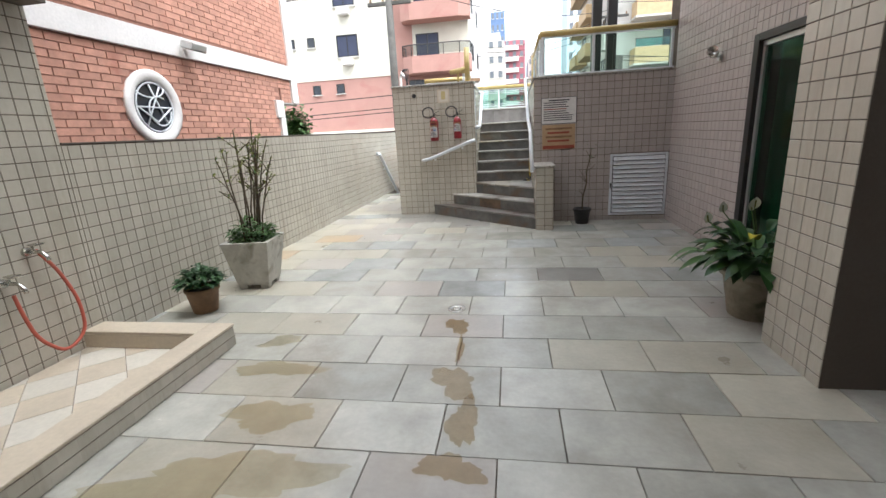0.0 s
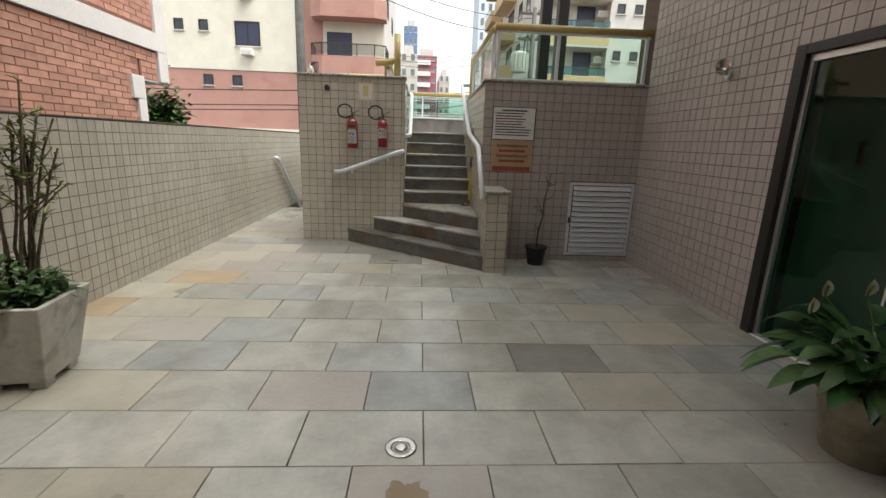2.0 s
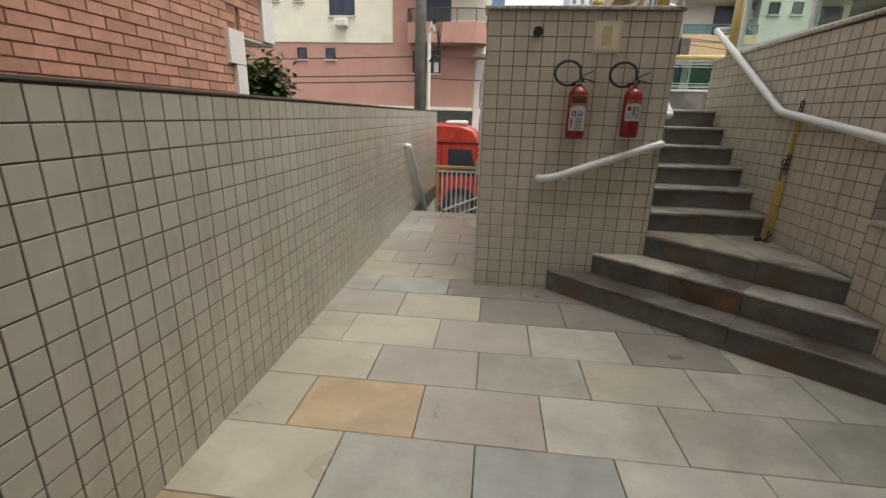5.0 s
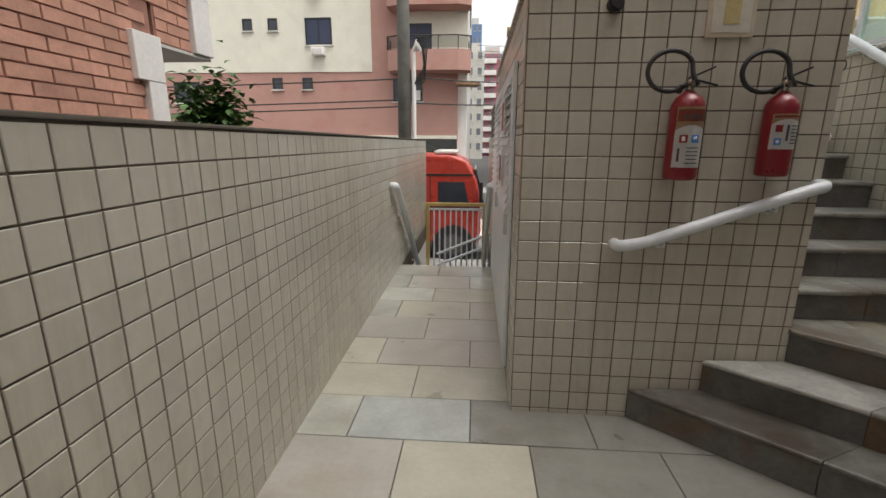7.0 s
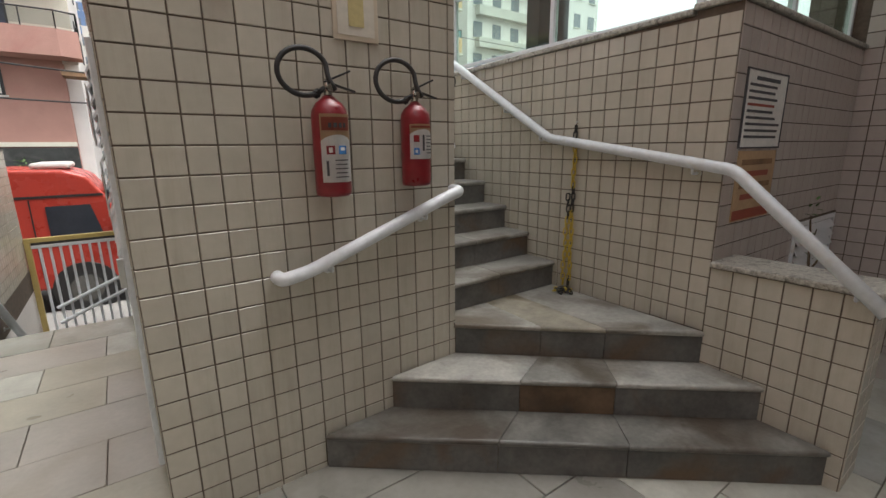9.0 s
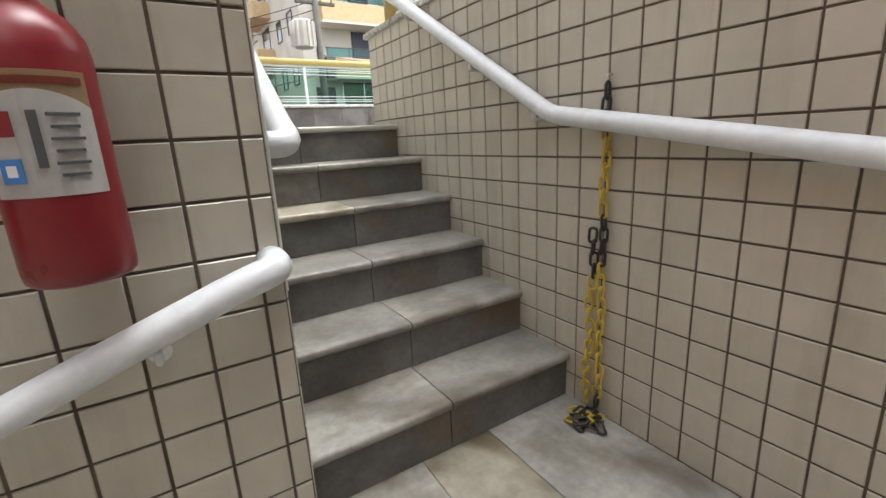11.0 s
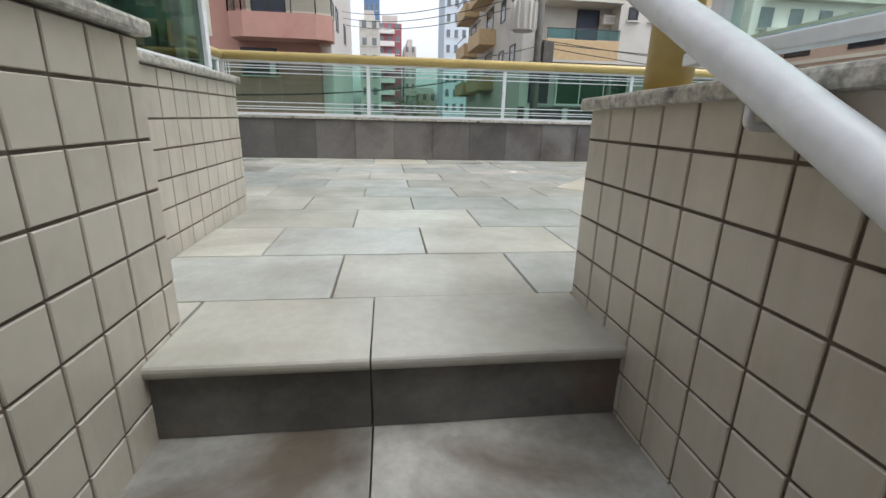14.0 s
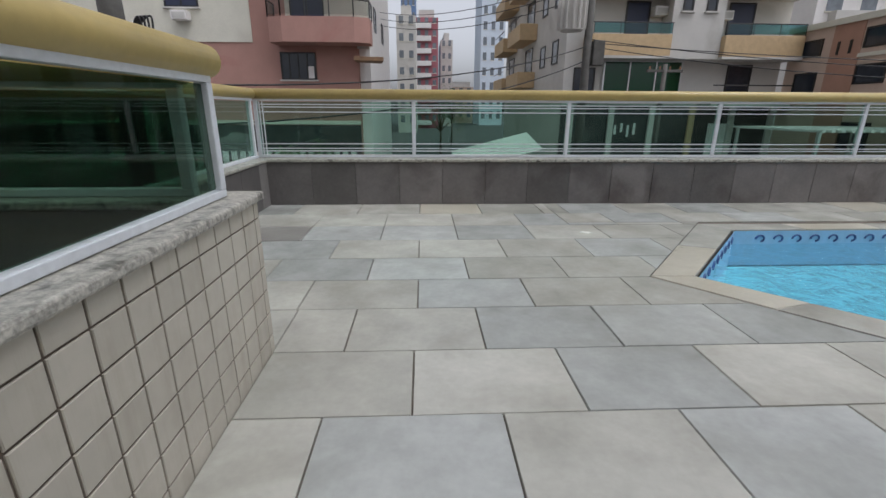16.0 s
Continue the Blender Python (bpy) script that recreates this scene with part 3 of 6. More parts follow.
for k in range(5):
    stair_step([(XL, NY[k]), (XR, NY[k]), (XR, NY[k + 1] + 0.01), (XL, NY[k + 1] + 0.01)], 3 * R1 + (k + 1) * R2, R2, "straight grey slate step between tiled walls")
top_step = stair_step([(XL, NY[5]), (XR, NY[5]), (XR, 9.838), (XL, 9.838)], DECK, R2, "top slate step level with the pool terrace", -1, STONE["grey"])
under = bmesh.new()
prism(under, [F2[0], F2[1], (XR, 9.57), (XL, 9.57), (XL, 8.15)], -0.05, 0.0)
for k in range(6):
    box(under, XL, NY[k] + 0.01, -0.05, XR, 9.57, 3 * R1 + k * R2 - 0.04)
prism(under, [F3[0], F3[1], (XR, 9.4), (XL, 9.4)], -0.05, 2 * R1 - 0.04)
prism(under, [F2[0], F2[1], (XR, 9.4), (XL, 9.4), (XL, 8.133)], -0.05, R1 - 0.04)
solid("stair_base", under, M_GROUT, "concrete base under the slate steps", "stairs", "structure")

# steps down to the street gate
for k in range(7):
    z = -0.17 * (k + 1)
    y = FLOOR_END + 0.29 * k
    st = thing("street_step", "slate step down to the street gate", "step", "steps down to the gate")
    part("tread", bx(-3.165, y, z - 0.03, -2.01, y + 0.31, z, bevel=0.008), STONE["cool"], st)
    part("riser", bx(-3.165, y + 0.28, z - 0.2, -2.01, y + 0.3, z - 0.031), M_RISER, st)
solid("floor_gate", bx(-3.165, FLOOR_END + 2.0, STREET - 0.1, -2.01, 14.3, STREET + 0.14), M_WALKWAY, "concrete threshold at the street gate", "floor", "structure")


# ---- granite copings ----
def coping(x0, y0, x1, y1, z, label="speckled grey granite coping on the wall"):
    solid("coping", bx(x0, y0, z, x1, y1, z + 0.03, bevel=0.008), M_GRANITE, label, "coping", "structure")


coping(-2.035, 8.11, -0.545, 8.37, 2.272)
coping(-0.74, 8.371, -0.545, PE + 0.025, 2.212)
coping(-2.035, 8.371, -1.84, PE + 0.025, 2.212)
coping(-0.985, PE + 0.026, -0.79, 11.09, 2.212)
coping(-2.035, 10.9, -0.986, 11.09, 2.212)
coping(-2.035, PE + 0.026, -1.84, 10.899, 2.212)
cp = bx(0.392, 7.461, 0.0, 0.655, WE + 0.025, 0.03, bevel=0.008)
for v in cp.verts:
    v.co.z += 2.102 + (WE - v.co.y) * 0.021
solid("coping", cp, M_GRANITE, "speckled grey granite coping on the wall", "coping", "structure")
coping(0.392, 7.215, 2.404, 7.46, 2.172)
coping(0.394, 6.575, 0.685, 7.239, 0.912)
solid("coping", bx(-3.42, 2.902, 1.5465, -3.155, 14.12, 1.56, bevel=0.003), M_PLASTER, "thin brown coping strip on the boundary wall", "coping", "structure")
coping(-1.995, 13.875, 9.0, 14.23, 2.032)
coping(-1.995, 11.091, -1.715, 13.874, 2.032)


# ---- rails ----
def wall_rail(label, pts, brackets, into, r=0.029):
    """A white tube on brackets; into: the way to its wall."""
    ob = thing("handrail", label, "handrail", "", "", (0, 0, 0))
    part("tube", tb(bend(pts, 0.04), r, 16), M_WHITE, ob, smooth=True)
    into = Vector(into)
    for p in brackets:
        p = Vector(p)
        br = part("bracket", tb(bend([p - Vector((0, 0, r)), p - Vector((0, 0, 0.055)), p - Vector((0, 0, 0.055)) + into * 0.062], 0.025), 0.0065, 8), M_WHITE, ob, smooth=True)
        q = p - Vector((0, 0, 0.055)) + into * 0.058
        part("plate", tb([q, q + into * 0.006], 0.02, 14), M_STEEL, br)
    return ob


wall_rail("white tubular handrail on the pier beneath the extinguishers", [(-1.52, PY, 1.0), (-1.52, 8.06, 1.0), (-1.4, 8.06, 1.02), (-0.66, 8.06, 1.29), (-0.59, 8.06, 1.31), (-0.59, PY, 1.31)], [(-1.3, 8.06, 1.055), (-0.8, 8.06, 1.238)], (0, 1, 0))
wall_rail("white tubular handrail rising along the tiled stair wall", [(0.355, 6.56, 0.87), (0.36, 7.17, 1.41), (0.368, 8.32, 1.582), (0.36, 9.27, 2.143), (0.355, 9.76, 2.42), (0.5, 9.76, 2.42)], [(0.355, 6.66, 0.955), (0.355, 7.36, 1.44), (0.366, 8.4, 1.625), (0.36, 8.75, 1.835), (0.355, 9.25, 2.13)], (1, 0, 0))
wall_rail("white tubular handrail on the stair side of the pier", [(-0.568, 8.26, 1.53), (-0.492, 8.26, 1.53), (-0.492, 8.36, 1.585), (-0.492, 9.06, 2.075), (-0.492, 9.24, 2.185), (-0.568, 9.24, 2.185)], [(-0.492, 8.5, 1.69), (-0.492, 9.0, 2.035)], (-1, 0, 0))
wall_rail("white tubular handrail descending to the street gate", [(-3.165, 10.6, 1.05), (-3.1, 10.6, 1.05), (-3.1, 10.72, 1.0), (-3.1, 12.8, -0.62)], [(-3.1, 11.1, 0.70), (-3.1, 12.2, -0.15)], (-1, 0, 0), 0.036)
wall_rail("white tubular handrail on the pier side, descending to the gate", [(-2.01, 10.75, 1.05), (-2.085, 10.75, 1.05), (-2.085, 10.87, 1.0), (-2.085, 12.8, -0.55)], [(-2.085, 11.6, 0.41), (-2.085, 12.4, -0.23)], (1, 0, 0), 0.034)


def glass_rail(label, a, b, z0, z1, posts, r=0.05, wires=False, pane_glass=None):
    """A guard rail from a to b: aluminium posts, glass panes, a thick mustard top tube, thin bars where wires."""
    ob = thing("guard_rail", label, "railing")
    a, b = Vector((*a, 0)), Vector((*b, 0))
    d = (b - a).normalized()
    L = (b - a).length
    ang = math.degrees(math.atan2(d.y, d.x))
    M = Matrix.Translation(a) @ Matrix.Rotation(radians(ang), 4, 'Z')
    top = z1 - r
    part("top_tube", tb([a + Vector((0, 0, top)) - d * 0.02, b + Vector((0, 0, top)) + d * 0.02], r, 20), M_GOLD, ob, "thick mustard enamel top tube", smooth=True)
    part("bottom_rail", bx(0, -0.02, z0, L, 0.02, z0 + 0.025, bevel=0.003, m=M), M_WHITE, ob)
    part("upper_rail", bx(0, -0.02, top - r - 0.015, L, 0.02, top - r + 0.012, bevel=0.003, m=M), M_WHITE, ob)
    for p in posts:
        part("post", bx(p - 0.018, -0.022, z0 + 0.025, p + 0.018, 0.022, top - r - 0.015, bevel=0.004, m=M), M_WHITE, ob)
    edges = sorted(posts)
    for p, q in zip(edges, edges[1:]):
        pane = part("glass_pane", bx(p + 0.02, -0.004, z0 + 0.03, q - 0.02, 0.004, top - r - 0.02, m=M), pane_glass or M_GLASS, ob, "clear greenish glass pane")
        pane.visible_shadow = False
        if wires:
            for z in (z0 + 0.06, z0 + 0.085, z0 + 0.13, top - r - 0.05, top - r - 0.075, top - r - 0.12):
                part("bar", bx(p + 0.018, -0.03, z, q - 0.018, -0.022, z + 0.009, m=M), M_WHITE, ob)
    if wires:
        for k, x in enumerate((0.03, 0.06, 0.09)):
            part("bar", bx(x, -0.03, z0 + 0.03, x + 0.008, -0.022, top - r - 0.02, m=M), M_WHITE, ob)
    return ob


glass_rail("green glass guard rail with mustard top tube on the parapet", (-1.85, 14.05), (8.95, 14.05), 2.063, 2.715, [0.02, 1.555, 3.11, 4.665, 6.22, 7.775, 9.33, 10.7], 0.05, True)
glass_rail("short green glass guard rail with mustard tube, parapet return", (-1.85, 11.15), (-1.85, 13.98), 2.063, 2.715, [0.03, 1.4, 2.78], 0.05)
glass_rail("dark green glass guard rail with mustard tube on granite", (-0.895, PE + 0.05), (-0.895, 10.98), 2.244, 2.72, [0.02, 1.21], 0.05, pane_glass=M_GLASSP)
glass_rail("green glass guard rail with mustard tube across the pier's rear", (-1.92, 10.99), (-0.98, 10.99), 2.244, 2.70, [0.02, 0.92], 0.05, pane_glass=M_GLASSP)
glass_rail("green glass guard rail with a mustard tube above the courtyard wall", (0.53, 7.34), (2.4, 7.34), 2.204, 2.84, [0.03, 0.75, 1.83], 0.045, pane_glass=M_GLASSC)
glass_rail("green glass guard rail with a mustard tube along the stair wall", (0.53, 7.46), (0.53, 9.64), 2.19, 2.84, [0.03, 1.0, 2.1], 0.045, pane_glass=M_GLASSC)
gp = thing("rail_post", "thick mustard enamel post on the granite coping", "post")
part("tube", tb([(0.53, 9.71, 2.136), (0.53, 9.71, 2.85)], 0.05, 20), M_GOLD, gp, smooth=True)
part("collar", tb([(0.53, 9.71, 2.136), (0.53, 9.71, 2.147)], 0.064, 20), M_GOLD, gp)
gp = thing("rail_post", "mustard enamel post and rail on top of the tiled pier", "post")
part("tube", tb([(-0.68, 8.27, 2.302), (-0.68, 8.27, 2.86)], 0.045, 18), M_GOLD, gp, smooth=True)
part("rail", tb(bend([(-0.69, 8.275, 2.53), (-0.8, 8.275, 2.5), (-0.98, 8.275, 2.48)], 0.05), 0.042, 16), M_GOLD, gp, smooth=True)
part("foot", tb([(-0.84, 8.275, 2.48), (-0.84, 8.275, 2.303)], 0.018, 10), M_GOLD, gp)

# ---- street gate ----
gate = thing("street_gate", "white barred metal gate in a mustard frame", "gate")
fr = bmesh.new()
for b in ((-3.15, -1.2, -3.09, 0.42), (-2.1, -1.2, -2.04, 0.42)):
    box(fr, b[0], 14.0, b[1], b[2], 14.06, b[3], bevel=0.005)
box(fr, -3.09, 14.0, 0.36, -2.1, 14.06, 0.42, bevel=0.005)
box(fr, -3.09, 14.0, -1.15, -2.1, 14.06, -1.09, bevel=0.005)
part("frame", fr, M_GOLD, gate, "mustard enamel frame")
for k in range(9):
    x = -3.02 + k * 0.104
    part("bar", bx(x, 14.015, -1.09, x + 0.03, 14.045, 0.29, bevel=0.004), M_WHITE, gate)
part("crossbar", bx(-3.09, 14.01, 0.28, -2.1, 14.05, 0.32, bevel=0.004), M_WHITE, gate)
for s in (0, 0.22):
    part("brace", tb([(-2.95, 13.99, -0.78 + s), (-2.1, 13.99, -0.42 + s)], 0.025, 10), M_WHITE, gate)


# ---- glass door, louvre door, side door ----
door = thing("glass_door", "dark-framed sliding door of deep green glass, closed", "door")
fr = bmesh.new()
box(fr, 2.39, DY1 - 0.10, 0.0, 2.6, DY1 - 0.001, DZ - 0.001, bevel=0.004)
box(fr, 2.39, 3.095, DZ - 0.07, 2.6, DY1 - 0.10, DZ - 0.001, bevel=0.004)
part("frame", fr, M_BLACK, door, "black painted frame")
tr = bmesh.new()
box(tr, 2.43, DY1 - 0.135, 0.02, 2.5, DY1 - 0.101, DZ - 0.12, bevel=0.003)
box(tr, 2.43, 3.095, DZ - 0.12, 2.5, DY1 - 0.101, DZ - 0.071, bevel=0.003)
box(tr, 2.43, 3.095, 0.0, 2.5, DY1 - 0.101, 0.02, bevel=0.003)
part("track", tr, M_STEEL, door, "pale aluminium track")
for y0, y1 in ((4.085, DY1 - 0.14), (3.12, 4.07)):
    p = part("leaf", bx(2.455, y0, 0.022, 2.465, y1, DZ - 0.125), M_GLASSD, door, "deep green glass leaf")
    p.visible_shadow = False
part("edge_strip", bx(2.445, 4.07, 0.022, 2.475, 4.085, DZ - 0.125), M_STEEL, door)
lock = part("lock", bx(2.425, 4.03, 1.02, 2.444, 4.13, 1.18, bevel=0.006), M_WHITE, door, "white lock case")
part("lock_knob", tb([(2.41, 4.08, 1.08), (2.426, 4.08, 1.08)], 0.016, 14), M_CHROME, lock)
part("pull", bx(2.43, 3.96, 1.9, 2.45, 4.12, 1.925, bevel=0.004), M_STEEL, door)
bench = thing("lobby_bench", "dark bench against the lobby wall", "bench")
part("seat", bx(4.2, 3.4, 0.4, 4.7, 4.9, 0.48, bevel=0.01), M_TERRA, bench)
for y in (3.5, 4.75):
    part("leg", bx(4.25, y, 0.0, 4.65, y + 0.06, 0.4, bevel=0.005), M_BLACK, bench)

lou = thing("louvre_door", "white aluminium louvred cupboard door in the tiled wall", "door")
fr = bmesh.new()
LX0, LX1, LZ0, LZ1 = 1.558, 2.39, 0.077, 1.018
box(fr, LX0, 7.222, LZ0, LX0 + 0.035, 7.262, LZ1, bevel=0.003)
box(fr, LX1 - 0.035, 7.222, LZ0, LX1, 7.262, LZ1, bevel=0.003)
box(fr, LX0 + 0.035, 7.222, LZ1 - 0.035, LX1 - 0.035, 7.262, LZ1, bevel=0.003)
box(fr, LX0 + 0.035, 7.222, LZ0, LX1 - 0.035, 7.262, LZ0 + 0.035, bevel=0.003)
part("frame", fr, M_WHITE, lou)
part("backing", bx(LX0 + 0.035, 7.2385, LZ0 + 0.035, LX1 - 0.035, 7.241, LZ1 - 0.035), M_BLACK, lou)
nsl = 13
for k in range(nsl):
    z = LZ0 + 0.045 + k * (LZ1 - LZ0 - 0.08) / nsl
    part("slat", bx(-0.37, -0.003, -0.031, 0.37, 0.003, 0.031, m=pose((LX0 + LX1) / 2, 7.222, z + 0.03, -33, 0, 0)), M_WHITE, lou)
part("latch", bx(LX0 + 0.006, 7.208, 0.5, LX0 + 0.028, 7.222, 0.58, bevel=0.003), M_BLACK, lou)
solid("louvre_casing", bx(LX0 - 0.012, 7.226, LZ1 + 0.001, LX1 + 0.008, 7.245, LZ1 + 0.014), M_GROUT, "dark trim strip over the louvred door", "trim", "structure")

sd = thing("meter_cupboard", "white metal cupboard doors with louvres on the pier side", "cupboard")
for y0 in (8.5, 9.75):
    leaf = part("leaf", bx(-2.04, y0, 0.08, -2.017, y0 + 1.22, 1.95, bevel=0.005), M_WHITE, sd)
    for k in range(14):
        z = 1.1 + k * 0.058
        part("louvre", bx(-0.004, -0.5, -0.022, 0.004, 0.5, 0.022, m=pose(-2.047, y0 + 0.61, z, 0, 24, 0)), M_WHITE, leaf)
    part("handle", bx(-2.065, y0 + 0.04, 0.95, -2.04, y0 + 0.06, 1.08, bevel=0.004), M_STEEL, leaf)
for y0, z0 in ((8.75, 1.55), (8.9, 1.22)):
    wn_sign = thing("warning_notice", "small white notice with red print on the cupboard louvres", "sign")
    part("board", bx(-2.071, y0, z0, -2.067, y0 + 0.2, z0 + 0.26), M_LABEL, wn_sign)
    part("print", bx(-2.074, y0 + 0.02, z0 + 0.03, -2.0715, y0 + 0.18, z0 + 0.2), M_RUSTRED, wn_sign)


# ---- signs ----
def notice(name, label, x0, x1, z0, z1, board, bars, extra=None):
    ob = thing(name, label, "sign")
    y = 7.229
    part("board", bx(x0, y, z0, x1, y + 0.005, z1, bevel=0.001), board, ob)
    for (a, b, c, d, m) in bars:
        part("print_bar", bx(x0 + a * (x1 - x0), y - 0.002, z0 + c * (z1 - z0), x0 + b * (x1 - x0), y - 0.0003, z0 + d * (z1 - z0)), m, ob)
    return ob


rng = random.Random(4)
bars = [(0.2, 0.8, 0.88, 0.93, M_INK)]
for k in range(9):
    zc = 0.80 - k * 0.085
    bars.append((0.06, 0.06 + rng.uniform(0.62, 0.88), zc, zc + 0.035, M_INK if k not in (3,) else M_RUSTRED))
sgn = notice("notice_board", "white notice board with lines of dark print", 0.53, 1.038, 1.515, 1.885, M_LABEL, bars)
bd = bmesh.new()
box(bd, 0.522, 7.226, 1.507, 0.53, 7.235, 1.893)
box(bd, 1.038, 7.226, 1.507, 1.046, 7.235, 1.893)
box(bd, 0.53, 7.226, 1.885, 1.038, 7.235, 1.893)
box(bd, 0.53, 7.226, 1.507, 1.038, 7.235, 1.515)
part("border", bd, M_INK, sgn)
bars = [(0.02, 0.98, 0.02, 0.16, M_RUSTRED)]
for k in range(4):
    bars.append((0.1 + 0.06 * (k % 2), 0.9 - 0.08 * (k % 2), 0.80 - k * 0.165, 0.88 - k * 0.165, M_RUSTRED if k % 2 else M_TERRA))
notice("notice_board", "faded orange warning board below the white notice", 0.54, 1.03, 1.13, 1.495, M_ORANGE, bars)
pn = thing("framed_notice", "small yellowed notice in a clear sleeve on the pier", "sign")
part("sleeve", bx(-1.205, 8.122, 1.975, -0.995, 8.13, 2.2, bevel=0.002), M_CREAM, pn)
part("sheet", bx(-1.185, 8.1195, 1.995, -1.015, 8.1215, 2.18), M_PALE, pn)
part("print", bx(-1.135, 8.117, 2.03, -1.065, 8.1193, 2.165), M_FADED, pn, "faded yellow print")
kn = thing("wall_socket", "small round black fitting on the tiled pier", "fitting")
part("ring", tb([(-1.62, 8.1, 2.12), (-1.62, 8.131, 2.12)], 0.036, 18), M_BLACK, kn)
part("cap", tb([(-1.62, 8.085, 2.12), (-1.62, 8.1, 2.12)], 0.024, 18), M_RUBBER, kn)


# ---- fire extinguishers ----
def extinguisher(x, z, h, r, label, tall):
    ob = thing("fire_extinguisher", label, "extinguisher", "extinguishers on the pier", "", (x, 8.045, z))
    part("cylinder", lt([(r * 0.86, 0), (r * 0.97, 0.006), (r, 0.02), (r, h * 0.80), (r * 0.95, h * 0.86), (r * 0.72, h * 0.93), (r * 0.42, h * 0.97), (r * 0.3, h)], 28), M_RED, ob, smooth=True)
    def wrap(name, z0, z1, half, material, lift, parent, label="", arch=0.0):
        """A sheet glued round the front of the cylinder; arch: how much higher its middle stands."""
        bm, cols = bmesh.new(), []
        for k in range(13):
            t = -1 + k / 6
            ang = t * half
            x0, y0 = (r + lift) * math.sin(ang), -(r + lift) * math.cos(ang)
            up = h * (z1 + arch * (1 - t * t))
            cols.append((bm.verts.new((x0, y0, h * z0)), bm.verts.new((x0, y0, up))))
        for p, q in zip(cols, cols[1:]):
            bm.faces.new((p[0], q[0], q[1], p[1]))
        bmesh.ops.solidify(bm, geom=bm.faces[:], thickness=-0.0004)
        return part(name, bm, material, parent, label)
    z0, z1 = (0.15, 0.56) if tall else (0.33, 0.62)
    lab = wrap("label", z0, z1, 0.95, M_LABEL, 0.0012, ob, "white printed label", 0.06)
    band = wrap("name_band", z1 - 0.02, 0.82 if tall else 0.74, 0.95, M_ORANGE, 0.0008, ob, "orange and dark name band")
    wrap("print", z1 + 0.1 if tall else z1 + 0.075, 0.79 if tall else 0.72, 0.85, M_RUSTRED, 0.0016, band)
    for x0, zc, w in ((-0.4, z1 + 0.15, 0.012), (-0.12, z1 + 0.15, 0.014), (0.16, z1 + 0.15, 0.012), (0.42, z1 + 0.15, 0.01)):
        if tall:
            part("print", bx(-w / 2, -0.001, -0.009, w / 2, 0.001, 0.009, m=pose((r + 0.0025) * math.sin(x0), -(r + 0.0025) * math.cos(x0), h * zc, 0, 0, math.degrees(x0))), M_INK, band)
    marks = [(-0.42, 0.47, 0.034, 0.034, M_RED), (0.22, 0.47, 0.034, 0.034, M_LBLUE), (-0.42, 0.47, 0.014, 0.02, M_LABEL), (0.22, 0.48, 0.018, 0.012, M_LABEL), (-0.62, 0.29, 0.01, 0.06, M_INK)]
    marks += [(0.12, 0.37 - 0.042 * k, 0.056 - 0.006 * (k % 2), 0.004, M_INK) for k in range(5)]
    if not tall:
        marks = [(-0.5, 0.57, 0.026, 0.03, M_RED), (-0.5, 0.42, 0.026, 0.03, M_LBLUE), (-0.5, 0.42, 0.012, 0.014, M_LABEL), (-0.02, 0.52, 0.01, 0.07, M_INK)]
        marks += [(0.42, 0.6 - 0.04 * k, 0.036 - 0.005 * (k % 2), 0.004, M_INK) for k in range(6)]
    for n, (ang, zc, w, hh, m) in enumerate(marks):
        lift = 0.0022 + 0.0006 * (m is M_LABEL)
        part("print", bx(-w / 2, -0.0006, -hh / 2, w / 2, 0.0006, hh / 2, m=pose((r + lift) * math.sin(ang), -(r + lift) * math.cos(ang), h * zc, 0, 0, math.degrees(ang))), m, lab)
    valve = part("valve", lt([(0.014, h), (0.017, h + 0.005), (0.017, h + 0.04), (0.011, h + 0.05), (0.011, h + 0.065)], 14), M_CHROME, ob, smooth=True)
    part("lever", bx(-0.045, -0.01, -0.004, 0.075, 0.01, 0.004, bevel=0.002, m=pose(0.03, 0, h + 0.072, 0, -24, 0)), M_BLACK, valve)
    part("carry_handle", bx(-0.03, -0.009, -0.004, 0.09, 0.009, 0.004, bevel=0.002, m=pose(0.03, 0, h + 0.045, 0, 14, 0)), M_BLACK, valve)
    part("gauge", tb([(0, -0.034, h + 0.03), (0, -0.016, h + 0.03)], 0.015, 14), M_CHROME, valve)
    c = Vector((-0.095, -0.01, h + 0.085))
    pts = [(-0.014, 0, h + 0.03), (-0.05, -0.005, h + 0.005)]
    for k in range(15):
        a = radians(-55 - k * 20)
        pts.append(c + Vector((0.1 * math.cos(a), -0.012 * math.sin(a * 0.5), 0.088 * math.sin(a))))
    pts += [(-0.005, -0.02, h + 0.07), (0.02, -0.03, h + 0.02)]
    part("hose", tb(bend(pts, 0.02, 2), 0.0105, 10), M_RUBBER, ob, "black rubber hose in a loop", smooth=True)
    part("hook", bx(-0.02, r * 0.3, h * 0.86, 0.02, 0.09, h * 0.9, bevel=0.003), M_BLACK, ob)
    return ob


extinguisher(-1.276, 1.335, 0.40, 0.074, "red fire extinguisher with white label, larger of two", True)
extinguisher(-0.864, 1.355, 0.375, 0.068, "red fire extinguisher with white label near the stair edge", False)


# ---- wall lamp, floodlight ----
lamp = thing("wall_lamp", "grey conical spot lamp on the rose tiled wall", "lamp")
part("base", tb([(2.395, 5.775, 2.13), (2.37, 5.775, 2.13)], 0.045, 18), M_STEEL, lamp)
part("arm", tb([(2.37, 5.775, 2.13), (2.32, 5.775, 2.14)], 0.014, 10), M_STEEL, lamp)
